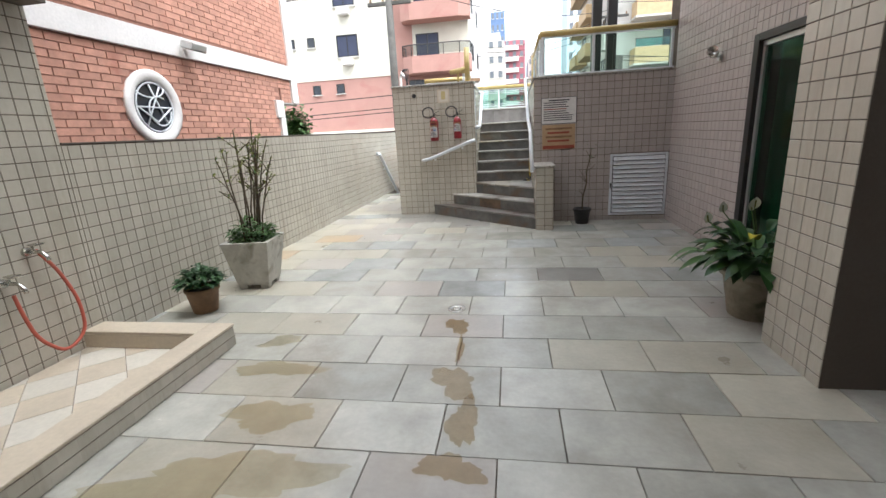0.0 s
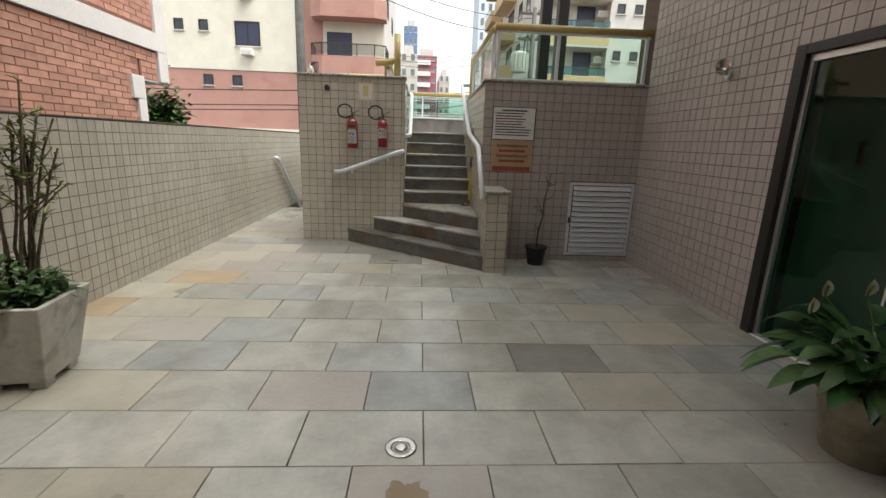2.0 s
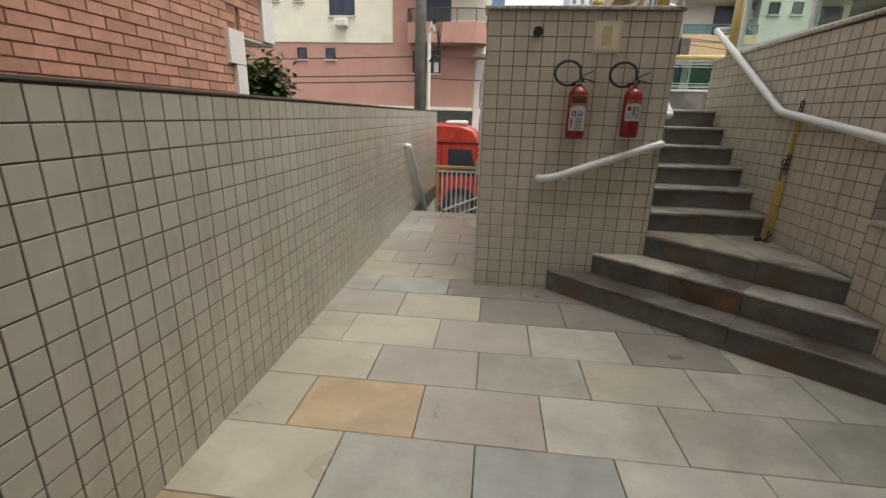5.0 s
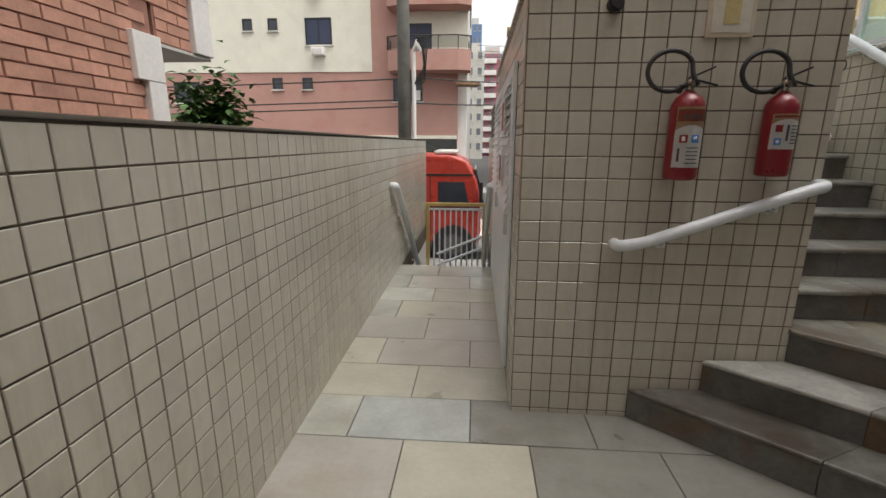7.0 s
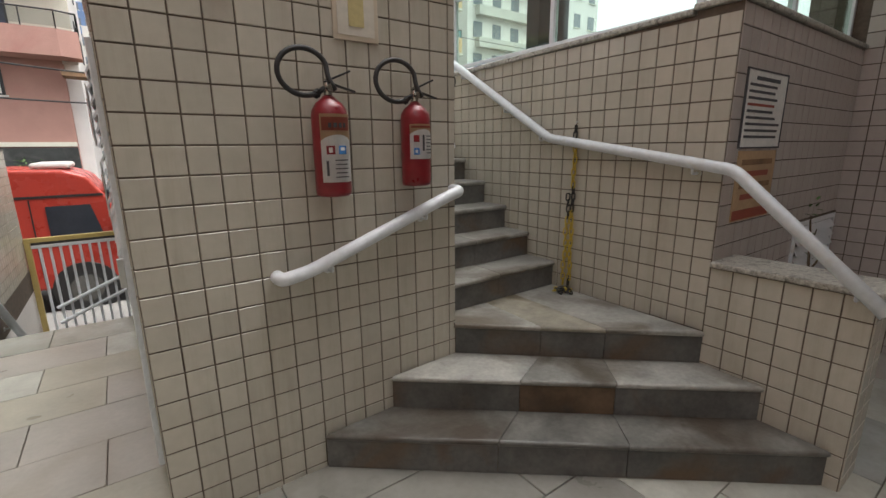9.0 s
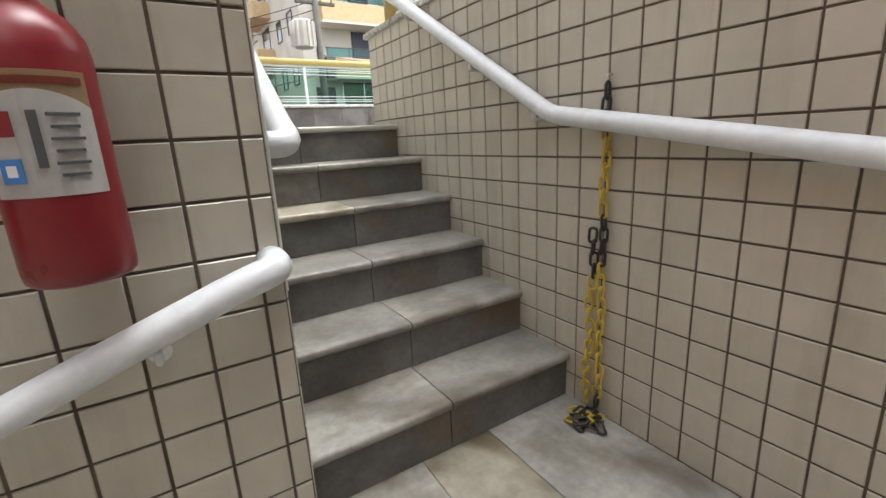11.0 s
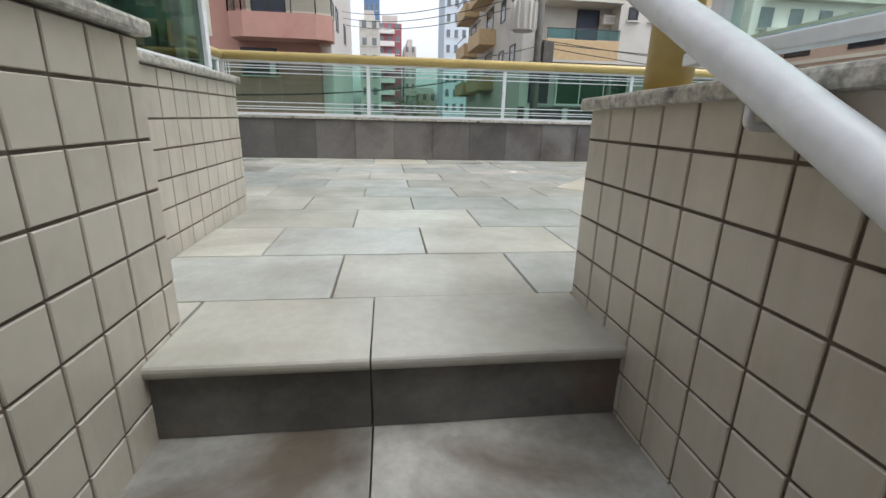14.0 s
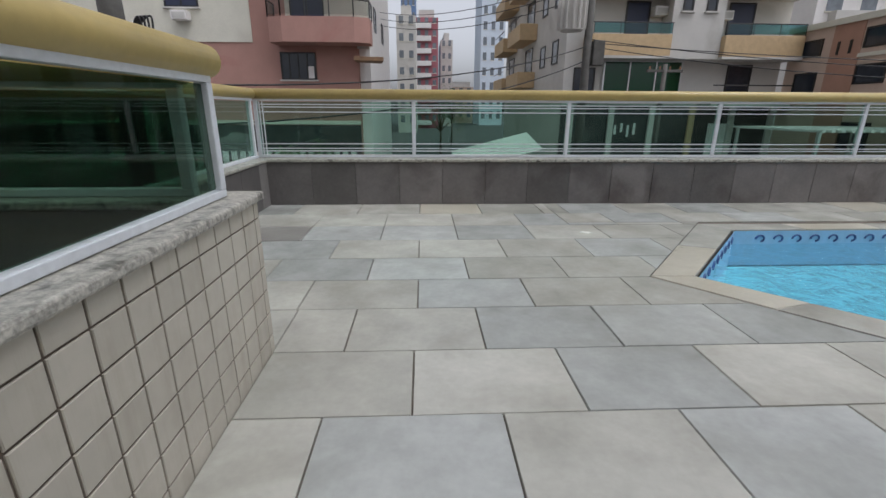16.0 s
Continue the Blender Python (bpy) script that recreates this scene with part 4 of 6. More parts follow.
part("shade", lathe(bmesh.new(), [(0.03, 0.0), (0.048, 0.03), (0.062, 0.10), (0.058, 0.10), (0.04, 0.035)], 18, (0, 0, 0)), M_CHROME, lamp, smooth=True).matrix_local = pose(2.33, 5.775, 2.14, 62, 0, -38)

# ---- chain on the stair wall ----
def link_mesh(material, name):
    bm = bmesh.new()
    pts = [(0.0125 * math.cos(t), 0, 0.024 * (1 if math.sin(t) > 0 else -1) * (0.55 + 0.45 * abs(math.sin(t)))) for t in [2 * math.pi * k / 12 for k in range(12)]]
    tube(bm, pts, 0.0048, 6, closed=True)
    return mesh_of(name, bm, material, True)


chain = thing("barrier_chain", "yellow and black plastic chain hung on the stair wall", "chain")
LY, LK = link_mesh(M_CHAINY, "link_yellow"), link_mesh(M_BLACK, "link_black")
z = 1.635
k = 0
while z > 0.60:
    t = (1.65 - z) / 1.07
    blk = t < 0.12 or 0.36 < t < 0.52 or t > 0.93
    li = new("link", LK if blk else LY)
    li.parent = chain
    li.matrix_world = pose(0.396 - 0.012 * t, 8.124 - 0.015 * t + 0.004 * math.sin(k), z, 6 * math.sin(k * 1.7), 0, 90 * (k % 2) + 12)
    z -= 0.039
    k += 1
z = 1.2
while z > 0.6:  # the chain hangs double below its black stretch
    li = new("link", LK if z > 1.08 else LY)
    li.parent = chain
    li.matrix_world = pose(0.386, 8.145 + 0.03 * (1.2 - z) + 0.006 * math.sin(k), z, 6 * math.sin(k * 2.1), 0, 90 * (k % 2) + 25)
    z -= 0.039
    k += 1
rng = random.Random(8)
for k in range(24):
    li = new("link", LK if k % 3 else LY)
    li.parent = chain
    a = rng.uniform(0, 6.28)
    rr = rng.uniform(0, 0.075)
    li.matrix_world = pose(0.335 + rr * math.cos(a) * 0.8, 8.10 + rr * math.sin(a), 3 * R1 + 0.008 + rng.uniform(0, 0.022), 90 + rng.uniform(-25, 25), rng.uniform(-25, 25), rng.uniform(0, 360))
part("hook", tb(bend([(0.415, 8.124, 1.68), (0.395, 8.124, 1.68), (0.395, 8.124, 1.665)], 0.01), 0.004, 8), M_STEEL, chain)


# ---- loose wires on the pier's edge ----
lw = thing("loose_wires", "thin loose wires hanging by the pier's stair corner", "wire")
for k, (y0, dz, m) in enumerate(((8.17, 0.0, M_WHITE), (8.2, 0.06, M_RUBBER), (8.23, -0.08, M_WHITE))):
    part("strand", tb(bend([(-0.562, y0, 2.2), (-0.553, y0 + 0.05, 1.9), (-0.556, y0 + 0.01, 1.55 + dz), (-0.552, y0 + 0.04, 1.25 + dz), (-0.545, y0 + 0.07, 1.2 + dz), (-0.545, y0 + 0.085, 1.235 + dz)], 0.04), 0.0022, 6), m, lw)
part("curl", tb([(-0.535 + 0.0, 8.2 + 0.03 * math.cos(t), 1.86 + 0.03 * math.sin(t)) for t in [k * 0.4 for k in range(11)]], 0.003, 6), M_RUBBER, lw)


# ---- foot basin with taps and hose ----
basin = thing("foot_basin", "low tiled foot basin with a cream stone kerb", "basin")
BX, BY = -2.03, 2.86
kb = bmesh.new()
box(kb, BX - 0.17, 0.2, 0.002, BX, BY, 0.15)
box(kb, -3.16, BY - 0.17, 0.002, BX - 0.17, BY, 0.15)
part("kerb", kb, M_GROUT, basin)
part("kerb_cap", bx(BX - 0.18, 0.2, 0.15, BX + 0.008, BY + 0.008, 0.172, bevel=0.006), M_CREAM, basin, "cream stone kerb top")
part("kerb_cap", bx(-3.16, BY - 0.18, 0.15, BX - 0.181, BY + 0.008, 0.172, bevel=0.006), M_CREAM, basin, "cream stone kerb top")
part("kerb_lining", bx(-3.16, BY - 0.182, 0.045, BX - 0.172, BY - 0.171, 0.149), M_CREAM, basin)
part("kerb_lining", bx(BX - 0.182, 0.2, 0.045, BX - 0.171, BY - 0.183, 0.149), M_CREAM, basin)
part("basin_bed", bx(-3.16, 0.2, 0.002, BX - 0.172, BY - 0.172, 0.036), M_GROUT, basin)
for i in range(24):
    y = BY - 0.056 - i * TP
    for j in range(2):
        p = part("kerb_tile", bx(BX, y - 0.053, 0.006 + j * 0.073, BX + 0.005, y + 0.053, 0.074 + j * 0.073, bevel=0.001), M_TILE, basin)
tile = 0.27
for i in range(-8, 9):
    for j in range(-8, 9):
        cx, cy = -2.7 + (i - j) * tile * 0.7071, 1.6 + (i + j) * tile * 0.7071
        if not (-3.4 < cx < -2.0 and 0.1 < cy < 3.0):
            continue
        q = bmesh.new()
        prism(q, [(cx + dx * (tile * 0.7071 - 0.003), cy + dy * (tile * 0.7071 - 0.003)) for dx, dy in ((1, 0), (0, 1), (-1, 0), (0, -1))], 0.036, 0.044)
        for co, no in (((-3.148, 0, 0), (-1, 0, 0)), ((BX - 0.184, 0, 0), (1, 0, 0)), ((0, 0.2, 0), (0, -1, 0)), ((0, BY - 0.184, 0), (0, 1, 0))):
            bmesh.ops.bisect_plane(q, geom=q.verts[:] + q.edges[:] + q.faces[:], plane_co=co, plane_no=no, clear_outer=True)
        if q.faces:
            part("basin_tile", q, M_PALE if (i + j) % 2 else M_CREAM, basin)
        else:
            q.free()


def tap(y, z, label):
    ob = thing("garden_tap", label, "tap")
    part("body", tb(bend([(-3.16, y, z), (-3.03, y, z), (-2.99, y, z - 0.04), (-2.99, y, z - 0.06)], 0.03), 0.013, 12), M_CHROME, ob, smooth=True)
    part("flange", tb([(-3.16, y, z), (-3.14, y, z)], 0.03, 16), M_CHROME, ob)
    st = part("stem", tb([(-3.095, y, z), (-3.095, y, z + 0.045)], 0.009, 10), M_CHROME, ob)
    part("handle", bx(-3.095, y - 0.03, z + 0.045, -3.025, y + 0.03, z + 0.057, bevel=0.005), M_CHROME, st)


tap(2.46, 0.86, "chromed wall tap with the hose looped over it")
tap(2.27, 0.70, "dark brass wall tap feeding the red hose")
hose = thing("garden_hose", "red rubber hose hanging from the taps in a loop", "hose")
hp = bend([(-3.095, 2.27, 0.62), (-3.05, 2.255, 0.5), (-3.04, 2.29, 0.3), (-3.02, 2.43, 0.135), (-3.02, 2.6, 0.22), (-3.05, 2.635, 0.45), (-3.095, 2.58, 0.7), (-3.07, 2.46, 0.87)], 0.12, 6)
part("tube", tb(hp, 0.012, 10), M_HOSE, hose, smooth=True)

# ---- floor drain ----
dr = thing("floor_drain", "round chromed floor drain set in a slab", "drain")
part("rim", lt([(0.045, 0.0005), (0.075, 0.0005), (0.078, 0.003), (0.07, 0.005), (0.05, 0.004), (0.046, 0.002)], 28, (-0.411, 3.585, 0), False), M_CHROME, dr, smooth=True)
part("plug", lt([(0.03, 0.001), (0.032, 0.004), (0.02, 0.006)], 20, (-0.411, 3.585, 0)), M_CHROME, dr, smooth=True)


# ---- plants ----
def leaf(bm, base, d, up, length, width, droop=0.3, seg=4):
    """One pointed blade with a fold along its midrib, bending down towards its tip."""
    base, d, up = Vector(base), Vector(d).normalized(), Vector(up)
    side = d.cross(up).normalized()
    up = side.cross(d).normalized()
    rows = []
    for k in range(seg + 1):
        t = k / seg
        w = width * 0.5 * (math.sin(math.pi * min(1, 0.08 + t * 0.92)) ** 0.8) + 0.0008
        c = base + d * (length * t) - Vector((0, 0, 1)) * (droop * length * t * t)
        rows.append((bm.verts.new(c - side * w + up * w * 0.35), bm.verts.new(c), bm.verts.new(c + side * w + up * w * 0.35)))
    for a, b in zip(rows, rows[1:]):
        bm.faces.new((a[0], a[1], b[1], b[0]))
        bm.faces.new((a[1], a[2], b[2], b[1]))


def rand_dir(rng, z0, z1):
    a = rng.uniform(0, 2 * math.pi)
    z = rng.uniform(z0, z1)
    return Vector((math.cos(a) * math.sqrt(1 - z * z), math.sin(a) * math.sqrt(1 - z * z), z))


def square_pot(x, y):
    rng = random.Random(21)
    ob = thing("concrete_planter", "square weathered white concrete planter with a bare-stemmed shrub", "planter", at=(x, y, 0), rz=8)
    b = bmesh.new()
    w0, w1, h, th = 0.165, 0.245, 0.47, 0.035
    ring = lambda w, z: [b.verts.new((sx * w, sy * w, z)) for sx, sy in ((-1, -1), (1, -1), (1, 1), (-1, 1))]
    rs = [ring(w0, 0.045), ring(w1, 0.045 + h), ring(w1 - th, 0.045 + h), ring(w1 - th - 0.01, 0.045 + h - 0.07)]
    b.faces.new(rs[0][::-1])
    for p, q in zip(rs, rs[1:]):
        for k in range(4):
            b.faces.new((p[k], p[(k + 1) % 4], q[(k + 1) % 4], q[k]))
    bmesh.ops.bevel(b, geom=[e for e in b.edges if e.is_manifold], offset=0.008, segments=2, affect='EDGES', profile=0.5)
    part("pot", b, M_CONC, ob)
    for sx in (-1, 1):
        for sy in (-1, 1):
            part("foot", bx(sx * 0.11 - 0.045, sy * 0.11 - 0.045, 0, sx * 0.11 + 0.045, sy * 0.11 + 0.045, 0.05, bevel=0.008), M_CONC, ob)
    part("soil", bx(-0.2, -0.2, 0.42, 0.2, 0.2, 0.45, bevel=0.008), M_SOIL, ob)
    lf, ly = bmesh.new(), bmesh.new()
    for k in range(13):
        a = rng.uniform(0, 6.28)
        r0 = rng.uniform(0.0, 0.09)
        lean = rng.uniform(0.03, 0.27)
        top = rng.uniform(1.0, 1.42)
        pts = []
        for s in range(7):
            t = s / 6
            pts.append(Vector((r0 * math.cos(a) + lean * math.cos(a) * t ** 1.3 + rng.gauss(0, 0.008), r0 * math.sin(a) + lean * math.sin(a) * t ** 1.3 + rng.gauss(0, 0.008), 0.44 + top * t * 0.9)))
        part("stem", tb(pts, 0.01, 7, radii=[0.011 - 0.006 * s / 6 for s in range(7)]), M_BARK, ob, smooth=True)
        for s in range(3):
            q = pts[3 + s]
            d = rand_dir(rng, 0.4, 0.8)
            e = q + d * rng.uniform(0.12, 0.25)
            part("twig", tb([q, q.lerp(e, 0.5) + Vector((0, 0, 0.01)), e], 0.004, 5), M_BARK, ob)
            for _ in range(6):
                leaf(ly if rng.random() < 0.85 else lf, q.lerp(e, rng.uniform(0.3, 1.0)), rand_dir(rng, 0.0, 0.9), (0, 0, 1), rng.uniform(0.035, 0.07), 0.02, 0.2, 3)
        for _ in range(14):
            leaf(ly if rng.random() < 0.85 else lf, pts[-1] - (pts[-1] - pts[-2]) * rng.uniform(0, 2.0), rand_dir(rng, 0.0, 0.95), (0, 0, 1), rng.uniform(0.035, 0.07), 0.02, 0.2, 3)
    low = bmesh.new()
    for _ in range(520):
        a, r = rng.uniform(0, 6.28), 0.23 * math.sqrt(rng.random())
        leaf(low, (r * math.cos(a), r * math.sin(a), 0.45 + rng.uniform(0, 0.3) * (1 - r * 2.5) + 0.02), rand_dir(rng, 0.0, 0.9), (0, 0, 1), rng.uniform(0.05, 0.11), 0.03, 0.4, 3)
    part("foliage", lf, M_LEAF, ob, kind="stuff")
    part("young_foliage", ly, M_LEAFY, ob, "yellow-green shoots", kind="stuff")
    part("undergrowth", low, M_LEAF, ob, kind="stuff")


square_pot(-2.63, 4.23)


def small_pot(x, y):
    rng = random.Random(5)
    ob = thing("potted_plant", "small brown clay pot with a dense dark green plant", "plant", at=(x, y, 0))
    part("pot", lt([(0.10, 0), (0.105, 0.005), (0.138, 0.2), (0.15, 0.205), (0.15, 0.235), (0.136, 0.235), (0.13, 0.2)], 24), M_TERRA, ob, smooth=True)
    part("soil", lt([(0.125, 0.19), (0.128, 0.2), (0.03, 0.21)], 20), M_SOIL, ob)
    b = bmesh.new()
    for _ in range(260):
        a, r = rng.uniform(0, 6.28), 0.2 * math.sqrt(rng.random())
        z = 0.24 + 0.2 * (1 - (r / 0.23) ** 2) * rng.uniform(0.3, 1)
        leaf(b, (r * math.cos(a) * 0.8, r * math.sin(a) * 0.8, z), Vector((math.cos(a), math.sin(a), rng.uniform(0.1, 1.0))), (0, 0, 1), rng.uniform(0.06, 0.11), 0.05, 0.4, 3)
    part("foliage", b, M_LEAFD, ob, kind="stuff")


small_pot(-2.75, 3.50)


def peace_lily(x, y):
    rng = random.Random(9)
    ob = thing("potted_lily", "mossy round pot with a white-flowered peace lily", "plant", at=(x, y, 0))
    part("pot", lt([(0.15, 0), (0.16, 0.01), (0.215, 0.32), (0.245, 0.335), (0.245, 0.385), (0.225, 0.385), (0.21, 0.33)], 28), M_CLAY, ob, smooth=True)
    part("soil", lt([(0.205, 0.33), (0.21, 0.345), (0.05, 0.36)], 20), M_SOIL, ob)
    for k in range(110):
        a = rng.uniform(0, 6.28)
        el = rng.uniform(0.35, 1.9)
        d = Vector((math.cos(a), math.sin(a), el)).normalized()
        p0 = Vector((0.09 * math.cos(a) * rng.random(), 0.09 * math.sin(a) * rng.random(), 0.35))
        L = rng.uniform(0.12, 0.34)
        if k == 40:  # one leaf has yellowed
            d, L = Vector((-0.35, -0.45, 1.0)).normalized(), 0.3
        p1 = p0 + d * L
        if k < 30:
            part("stalk", tb([p0, p0.lerp(p1, 0.5) + Vector((0, 0, 0.015)), p1], 0.004, 5), M_LEAF, ob)
        b = bmesh.new()
        leaf(b, p1, Vector((d.x, d.y, d.z * 0.5)), (0, 0, 1), rng.uniform(0.2, 0.32), rng.uniform(0.075, 0.12), rng.uniform(0.2, 0.8), 6)
        part("leaf", b, M_YELLOW if k == 40 else (M_LEAFD if k % 3 else M_LEAF), ob, "yellow leaf" if k == 40 else "", smooth=True)
    for dx, dy, z in ((-0.33, 0.1, 0.72), (-0.12, -0.1, 0.86), (-0.02, 0.14, 0.80), (0.17, -0.05, 0.93), (-0.2, 0.18, 0.78)):
        top = Vector((dx, dy, z))
        part("flower_stalk", tb([(dx * 0.15, dy * 0.15, 0.36), (dx * 0.6, dy * 0.6, 0.36 + (z - 0.36) * 0.7), top], 0.004, 6), M_LEAF, ob)
        b = bmesh.new()
        leaf(b, top - Vector((0, 0, 0.01)), (dx * 0.5, dy * 0.5 - 0.2, 0.8), (0, -1, 0.3), 0.09, 0.062, 0.0, 6)
        fl = part("flower", b, M_PETAL, ob, "white flower", smooth=True)
        part("spadix", tb([top, top + Vector((dx * 0.05, -0.02, 0.05))], 0.006, 8), M_LEAFY, fl)


peace_lily(1.88, 3.52)


def sapling(x, y):
    rng = random.Random(3)
    ob = thing("potted_sapling", "black plastic pot with a thin bare sapling", "plant", at=(x, y, 0))
    part("pot", lt([(0.09, 0), (0.095, 0.006), (0.125, 0.2), (0.138, 0.205), (0.138, 0.235), (0.126, 0.235), (0.12, 0.2)], 22), M_RUBBER, ob, smooth=True)
    part("soil", lt([(0.115, 0.19), (0.118, 0.2), (0.03, 0.21)], 18), M_SOIL, ob)
    trunk = [Vector(p) for p in ((0.0, 0, 0.2), (0.01, 0, 0.42), (0.06, 0.02, 0.62), (0.05, 0.0, 0.8), (0.1, 0.03, 0.98), (0.12, 0.05, 1.12))]
    part("trunk", tb(trunk, 0.01, 8, radii=[0.012, 0.011, 0.01, 0.008, 0.006, 0.003]), M_BARK, ob, smooth=True)
    for i, d in ((2, (-0.12, 0, 0.22)), (3, (0.12, -0.02, 0.1)), (2, (-0.1, 0.03, 0.1)), (4, (-0.06, 0, 0.12)), (1, (-0.06, 0, 0.09)), (4, (0.1, 0.0, 0.05))):
        q = trunk[i]
        e = q + Vector(d)
        part("branch", tb([q, q.lerp(e, 0.5) + Vector((0.015, 0, -0.01)), e], 0.005, 6, radii=[0.006, 0.005, 0.002]), M_BARK, ob)
    b = bmesh.new()
    for _ in range(16):
        q = trunk[rng.randint(3, 5)] + Vector((rng.gauss(0, 0.06), 0, rng.gauss(0, 0.05)))
        leaf(b, q, rand_dir(rng, -0.2, 0.8), (0, 0, 1), 0.04, 0.015, 0.2, 3)
    part("foliage", b, M_LEAF, ob, kind="stuff")


sapling(1.13, 7.03)

# ---- pool ----
pool = thing("swimming_pool", "blue tiled swimming pool with a wave border", "pool", kind="structure")
n = len(POOL)
pool_mid = sum((Vector((x, y, 0)) for x, y in POOL), Vector()) / n
RIM = [(x + (pool_mid.x - x) * 0.012, y + (pool_mid.y - y) * 0.012) for x, y in POOL]
sh = bmesh.new()
lo = [sh.verts.new((x, y, DECK - 0.30)) for x, y in RIM]
lb = [sh.verts.new((x, y, 0.35)) for x, y in RIM]
for k in range(n):
    sh.faces.new((lo[k], lo[(k + 1) % n], lb[(k + 1) % n], lb[k]))
sh.faces.new(lb[::-1])
bmesh.ops.recalc_face_normals(sh, faces=sh.faces)
bmesh.ops.reverse_faces(sh, faces=sh.faces)
part("basin", sh, M_POOLTILE, pool)
bd = bmesh.new()
pv = [[bd.verts.new((x, y, z)) for x, y in RIM] for z in (DECK - 0.005, DECK - 0.31)]
for k in range(n):
    bd.faces.new((pv[0][k], pv[0][(k + 1) % n], pv[1][(k + 1) % n], pv[1][k]))
part("border", bd, M_POOLBAND, pool, "pale blue border band")
cen = sum((Vector((x, y, 0)) for x, y in POOL), Vector()) / n
for k in range(n):
    a, b = Vector((*RIM[k], 0)), Vector((*RIM[(k + 1) % n], 0))
    d = (b - a).normalized()
    inn = Vector((-d.y, d.x, 0))
    if (cen - a).dot(inn) < 0:
        inn = -inn
    s = 0.08
    while s < (b - a).length - 0.08:
        c = a + d * s + inn * 0.002 + Vector((0, 0, DECK - 0.075))
        pts = [c + d * (0.045 * math.cos(t)) * (1 - t / 9) + Vector((0, 0, 0.04 * math.sin(t) * (1 - t / 9))) for t in [k2 * 0.45 for k2 in range(11)]]
        part("wave_motif", tb(pts, 0.008, 6), M_NAVY, pool)
        s += 0.155
wt = bmesh.new()
wt.faces.new([wt.verts.new((x, y, DECK - 0.115)) for x, y in RIM])
w = part("water", wt, M_WATER, pool, "rippled clear blue water")
w.visible_shadow = False
OUT = []
for k in range(n):
    p = Vector((*POOL[k], 0))
    OUT.append(cen + (p - cen) * (1 + 0.26 / (p - cen).length))
for k in range(n):
    a, b = Vector((*POOL[k], 0)), Vector((*POOL[(k + 1) % n], 0))
    oa, ob2 = OUT[k], OUT[(k + 1) % n]
    m = max(2, round((b - a).length / 0.6))
    for i in range(m):
        t0, t1 = (i + 0.004) / m, (i + 0.996) / m
        q = prism(bmesh.new(), [(v.x, v.y) for v in (a.lerp(b, t0), a.lerp(b, t1), oa.lerp(ob2, t1), oa.lerp(ob2, t0))], DECK - 0.03, DECK + 0.006)
        bmesh.ops.bevel(q, geom=q.edges[:], offset=0.006, segments=2, affect='EDGES', profile=0.5)
        part("coping_slab", q, STONE["sand"] if (i + k) % 3 == 0 else STONE["grey"], pool)
OP = [(v.x, v.y) for v in OUT]

# ---- wet patches on the courtyard slabs ----
def wet_patch(x, y, rx, ry, seed, turn=0.0, film=M_WET):
    """A thin irregular film of water on the slabs."""
    rng = random.Random(seed)
    ph = [rng.uniform(0, 6.28) for _ in range(5)]
    b = bmesh.new()
    mid = b.verts.new((x, y, 0.0036))
    ring = []
    for k in range(64):
        t = 2 * math.pi * k / 64
        r = 1 + 0.22 * math.sin(2 * t + ph[0]) + 0.17 * math.sin(3 * t + ph[1]) + 0.1 * math.sin(6 * t + ph[2]) + 0.06 * math.sin(11 * t + ph[3]) + 0.04 * math.sin(19 * t + ph[4])
        px, py = rx * r * math.cos(t), ry * r * math.sin(t)
        ring.append(b.verts.new((x + px * math.cos(turn) - py * math.sin(turn), y + px * math.sin(turn) + py * math.cos(turn), 0.0034)))
    for k in range(64):
        b.faces.new((mid, ring[k], ring[(k + 1) % 64]))
    solid("puddle", b, film, "thin wet patch of water drying on the slate slabs", "puddle", group="wet patches on the floor")


for i, (x, y, rx, ry, turn) in enumerate(((-0.36, 3.24, 0.085, 0.13, 0), (-0.30, 2.86, 0.022, 0.20, 0), (-0.29, 2.44, 0.13, 0.16, 0.3), (-0.19, 2.06, 0.075, 0.2, 0.1), (-0.22, 1.72, 0.14, 0.09, 0), (-0.3, 1.3, 0.2, 0.16, 0.5),
                                          (-1.68, 2.92, 0.16, 0.08, 0.2), (-1.5, 2.52, 0.26, 0.1, 0.1), (-1.28, 2.03, 0.24, 0.13, 0.3), (-1.3, 1.55, 0.5, 0.17, 0.15))):
    wet_patch(x, y, rx, ry, 40 + i, turn, M_DAMP if x < -1 else M_WET)


# ---- neighbour's brick house ----
brick_house = thing("brick_house", "red brick house with a white band and round window", "house")
NX, NY1 = -4.9, 9.56
RC = (NX, 5.90, 2.035)
wall_b = part("brick_wall", bx(-9.0, -6.0, -1.4, NX, NY1, 2.6), M_MORTAR, brick_house)
wu = bx(-9.0, -6.0, 2.6, NX, 10.08, 6.5)
box(wu, -9.0, 9.6, 2.3, NX, 10.08, 2.599)
wall_u = part("upper_brick_wall", wu, M_MORTAR, brick_house)
part("white_band", bx(NX + 0.001, -6.0, 2.79, NX + 0.06, 10.36, 3.08, bevel=0.006), M_WPAINT, brick_house, "white painted band")
part("soffit", bx(-9.0, NY1 + 0.045, 2.27, NX + 0.02, 10.36, 2.297, bevel=0.004), M_GREYW, brick_house)
part("corner_strip", bx(-5.3, 10.085, 2.3, NX + 0.055, 10.36, 6.5, bevel=0.01), M_WPAINT, brick_house)
part("corner_pilaster", bx(-5.1, 9.39, -1.4, NX + 0.06, NY1 + 0.03, 1.97, bevel=0.008), M_WPAINT, brick_house, "white pilaster")
